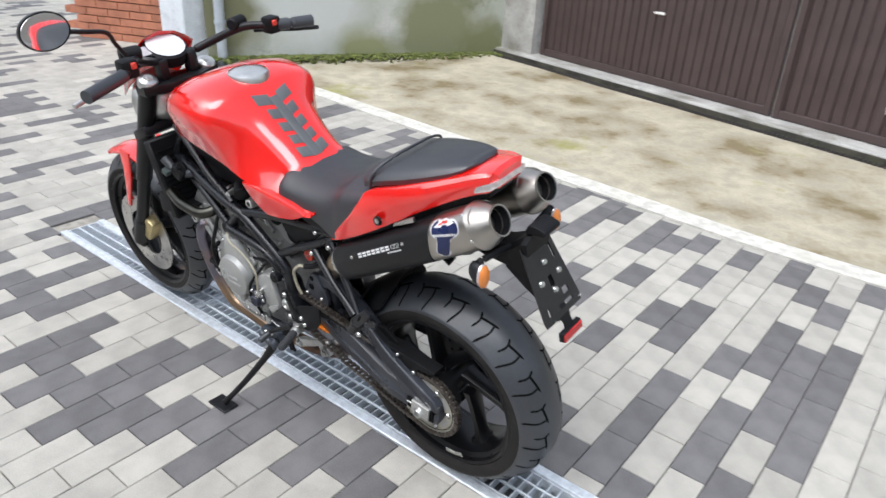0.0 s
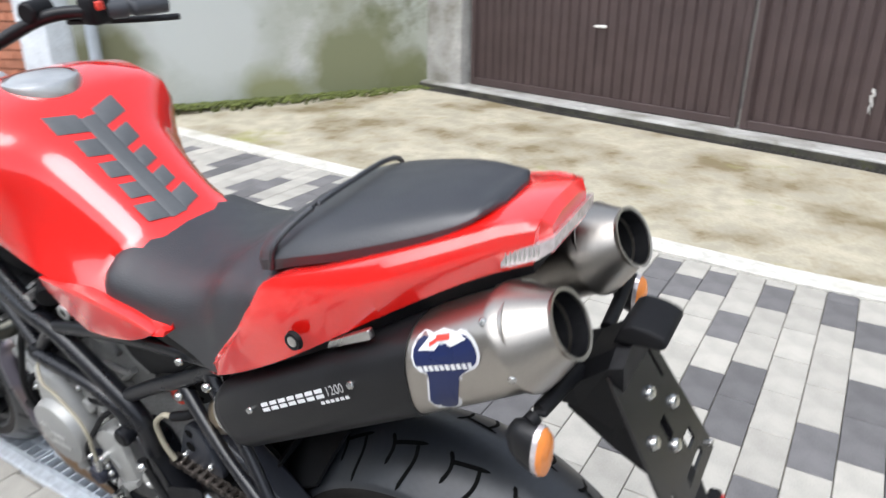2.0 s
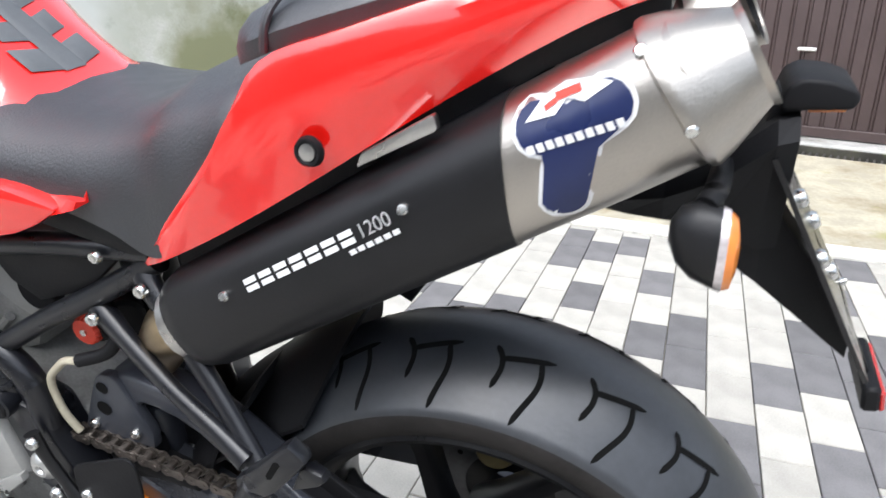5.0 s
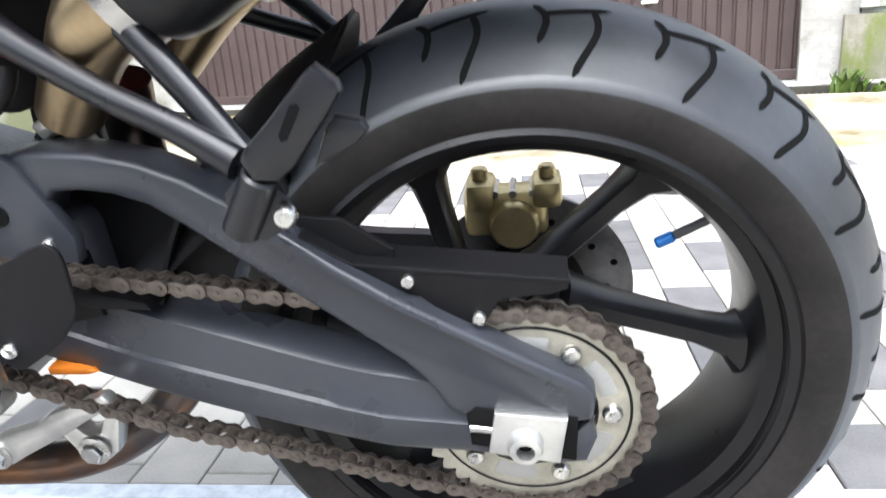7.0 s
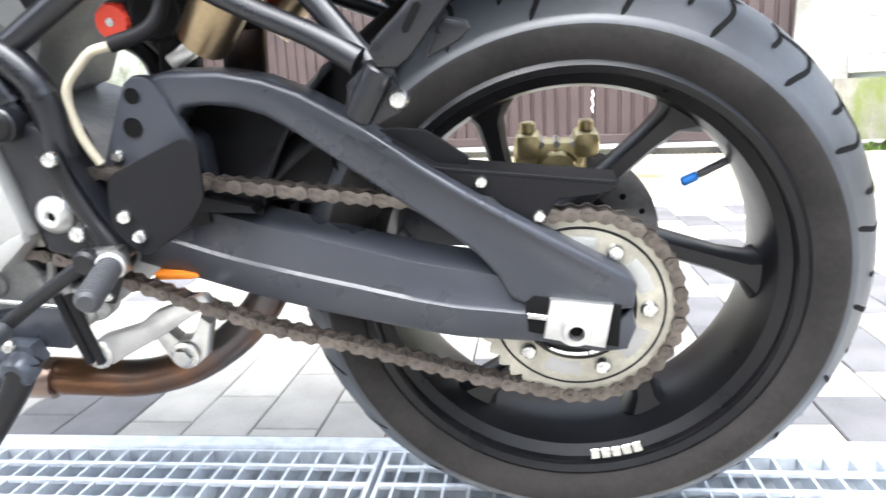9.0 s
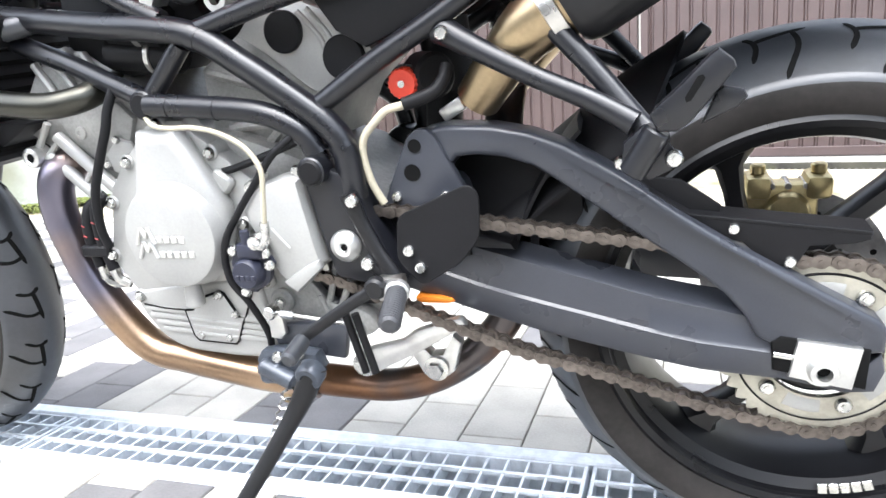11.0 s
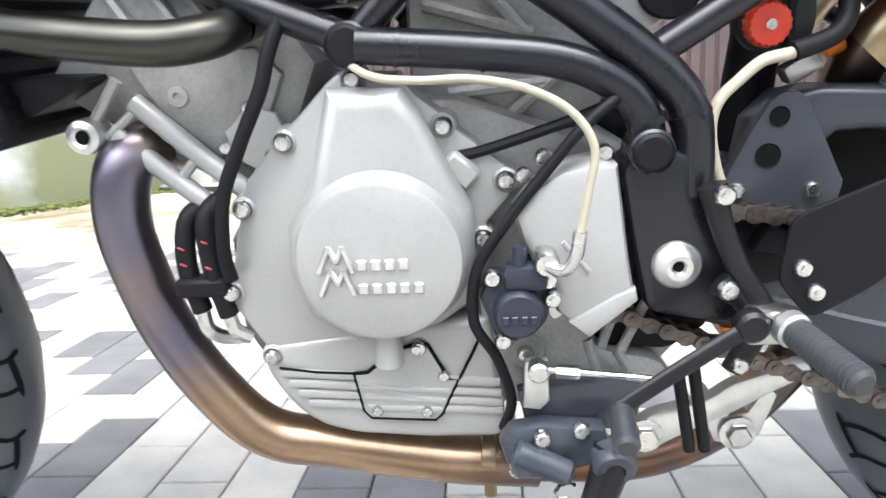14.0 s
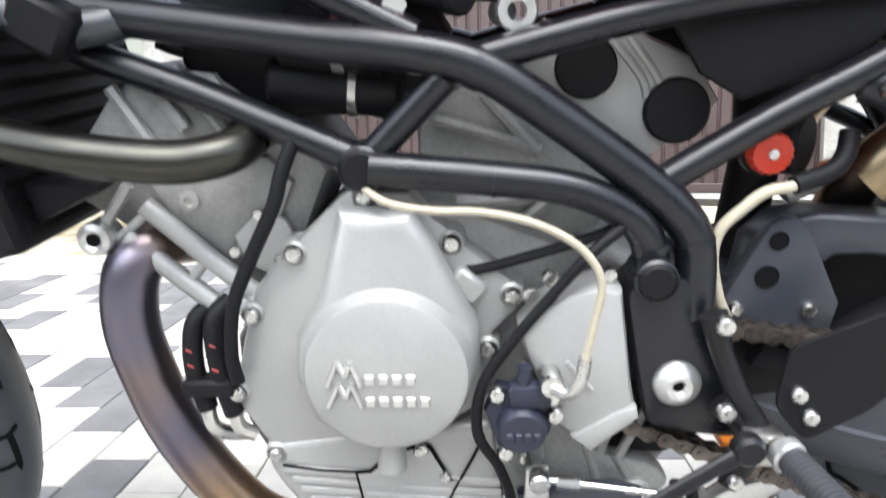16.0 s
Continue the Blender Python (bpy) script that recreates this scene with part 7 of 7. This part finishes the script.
# raised black plate over the grey casting stands in for the recess's shade
part("chain_recess", prism(rounded([(-0.590, 0.425), (-0.54, 0.405), (-0.465, 0.415), (-0.455, 0.36), (-0.49, 0.335), (-0.55, 0.345), (-0.572, 0.375)], 0.012), -0.112, -0.098, 0.004), PLASTIC, bike, "black plate painted as the shaded recess behind the front sprocket")
sump = part("rear_casting", prism(rounded([(-0.650, 0.400), (-0.600, 0.398), (-0.570, 0.372), (-0.548, 0.342), (-0.500, 0.332), (-0.484, 0.312), (-0.500, 0.298), (-0.590, 0.286), (-0.645, 0.300)], 0.010), -0.122, -0.098, 0.005, 2), ENGINE_DARK, bike, "grey rear crankcase casting with webs")
for a, b in (((-0.560, 0.352), (-0.545, 0.300)), ((-0.535, 0.342), (-0.515, 0.303)), ((-0.585, 0.385), (-0.560, 0.415)), ((-0.548, 0.345), (-0.530, 0.400)), ((-0.532, 0.340), (-0.508, 0.392))):
    part("cast_web", tube([(a[0], -0.121, a[1]), (b[0], -0.119, b[1])], 0.0045, 8), ENGINE_DARK, sump)
for x, z, r in ((-0.612, 0.345, 0.016), (-0.516, 0.308, 0.012), (-0.628, 0.372, 0.011)):
    part("cast_boss", lathe([(1e-5, 0.009), (r - 0.003, 0.009), (r, 0.006), (r, 0)], (x, -0.121, z), (0, -1, 0), 20), ENGINE_DARK, sump)
    bolt(x, -0.130, z, 1.0)
part("front_sprocket", sprocket(17, 0.012)[0], STEEL, bike, "small steel front sprocket", smooth=False).location = (-0.575, -0.122, 0.418)

# ---- block paving: single blocks in running bond, long side across the drain ----
PW, PL, PH = 0.1095, 0.2195, 0.06
COL0, ROW0 = -0.1635, 1.28
DRIFT = -0.0115        # each column lies a little further back than the one before


def block_mesh(mat, length, wide):
    bm = box((wide - 0.0028, length - 0.0028, PH), (0, 0, -PH / 2))
    top = [e for e in bm.edges if all(v.co.z > -0.001 for v in e.verts)]
    bmesh.ops.bevel(bm, geom=top, offset=0.002, segments=1, affect="EDGES")
    return mesh_of("paver", bm, mat)


# rows of the laid pattern, from the kerb towards the drain and past it: # dark, . light, ? any
LAID = (
        "????????????????????????????......???????",
        "????????????????????????#?.......#.??????",
        "?????????????????????????#.###.#.##??????",
        "????????????????????????#..#..#....??????",
        "?????????????????????????...#.....#.?????",
        "??????????????????????????#...##..###????",
        "????????????????????????????...#.#.##????",
        "?????????????????????????#???#..#.##?????",
        "?????????????????????????????...#.#??????",
        "???????????????????????????????.#.???????",
        "???????????????????????????????#?????????",
        "??????????????????????????.?.????????????",
        "??????????#?#?#?....##.#####?????????????",
        "????????....#.#.#..##.###.???????????????",
        "?????????#?#?#..######..?????????????????")


def dark_at(c, r):
    """Which blocks are dark."""
    i, k = 4 - r, c + 28
    if 0 <= i < len(LAID) and 0 <= k < len(LAID[0]) and LAID[i][k] != "?":
        return LAID[i][k] == "#"
    random.seed(c * 7919 + r * 104729 + 17)
    v = random.random()
    if -18 <= c <= -4 and r >= -1:
        return v < 0.62
    return v < 0.30 + 0.30 * noise.noise(Vector((c * 0.33 + 5.1, r * 0.55, 0.7)))


paving = tagged(new("paving"), "yard paving of light and dark grey concrete blocks", "paving", kind="structure")
cache = {}
rest = {True: ([], []), False: ([], [])}
near = 0


def put(c, r):
    global near
    x0 = COL0 + c * PW
    y0 = ROW0 + (r + (0.5 if c % 2 else 0.0)) * PL + DRIFT * (c - 3)
    y1 = y0 + PL
    x1 = x0 + PW
    spans = [(y0, y1)]
    if x1 > GRATE_X[0] and x0 < GRATE_X[1]:
        if y0 < GRATE[1] and y1 > GRATE[0]:
            spans = [s for s in ((y0, min(y1, GRATE[0])), (max(y0, GRATE[1]), y1)) if s[1] - s[0] > 0.02]
    spans = [(max(a, -3.95), min(b, min(kerb_y(x0), kerb_y(x1)) - 0.004)) for a, b in spans]
    dark = dark_at(c, r)
    for a, b in spans:
        if b - a < 0.02:
            continue
        dz = 0.0015 * noise.noise(Vector((c * 1.7, r * 2.3, 0.2)))
        mx, my = (x0 + x1) / 2, (a + b) / 2
        if -1.35 < mx < 1.25 and -0.75 < my < 2.2 and near < 1500 and (0.19 < my or mx < -0.3 and my > -0.7) and near < 299:
            key = (dark, round(b - a, 3))
            if key not in cache:
                cache[key] = block_mesh(PAVER_DARK if dark else PAVER_LIGHT, b - a, PW)
            tilt = Matrix.Rotation(0.006 * noise.noise(Vector((c * 3.1, r * 1.3, 4))), 4, "X")
            piece("paver", cache[key], paving, Matrix.Translation((mx, my, dz)) @ tilt)
            near += 1
        else:
            V, F = rest[dark]
            k = len(V)
            g, ch = 0.0014, 0.002
            for z, i in ((-0.03, g), (dz - ch, g), (dz, g + ch)):
                V += [(x0 + i, a + i, z), (x1 - i, a + i, z), (x1 - i, b - i, z), (x0 + i, b - i, z)]
            for q in (0, 4):
                F += [(k + q + j, k + q + (j + 1) % 4, k + q + 4 + (j + 1) % 4, k + q + 4 + j) for j in range(4)]
            F.append((k + 8, k + 9, k + 10, k + 11))


order = [(c, r) for c in range(-80, 44) for r in range(-28, 8)]
order.sort(key=lambda q: (COL0 + q[0] * PW + 0.1) ** 2 + (ROW0 + q[1] * PL - 0.9) ** 2)
for c, r in order:
    put(c, r)
for dark, name in ((True, "dark_pavers"), (False, "light_pavers")):
    me = bpy.data.meshes.new(name)
    me.from_pydata(rest[dark][0], [], rest[dark][1])
    src = PAVER_DARK if dark else PAVER_LIGHT
    far = src.copy()
    far.name = src.name + " joined"
    nt = far.node_tree
    info = [n for n in nt.nodes if n.type == "OBJECT_INFO"][0]
    geo = nt.nodes.new("ShaderNodeNewGeometry")
    for l in list(info.outputs["Random"].links):
        nt.links.new(geo.outputs["Random Per Island"], l.to_socket)
    me.materials.append(far)
    ob = new(name, me)
    ob.parent = paving
    tagged(ob, kind="stuff")
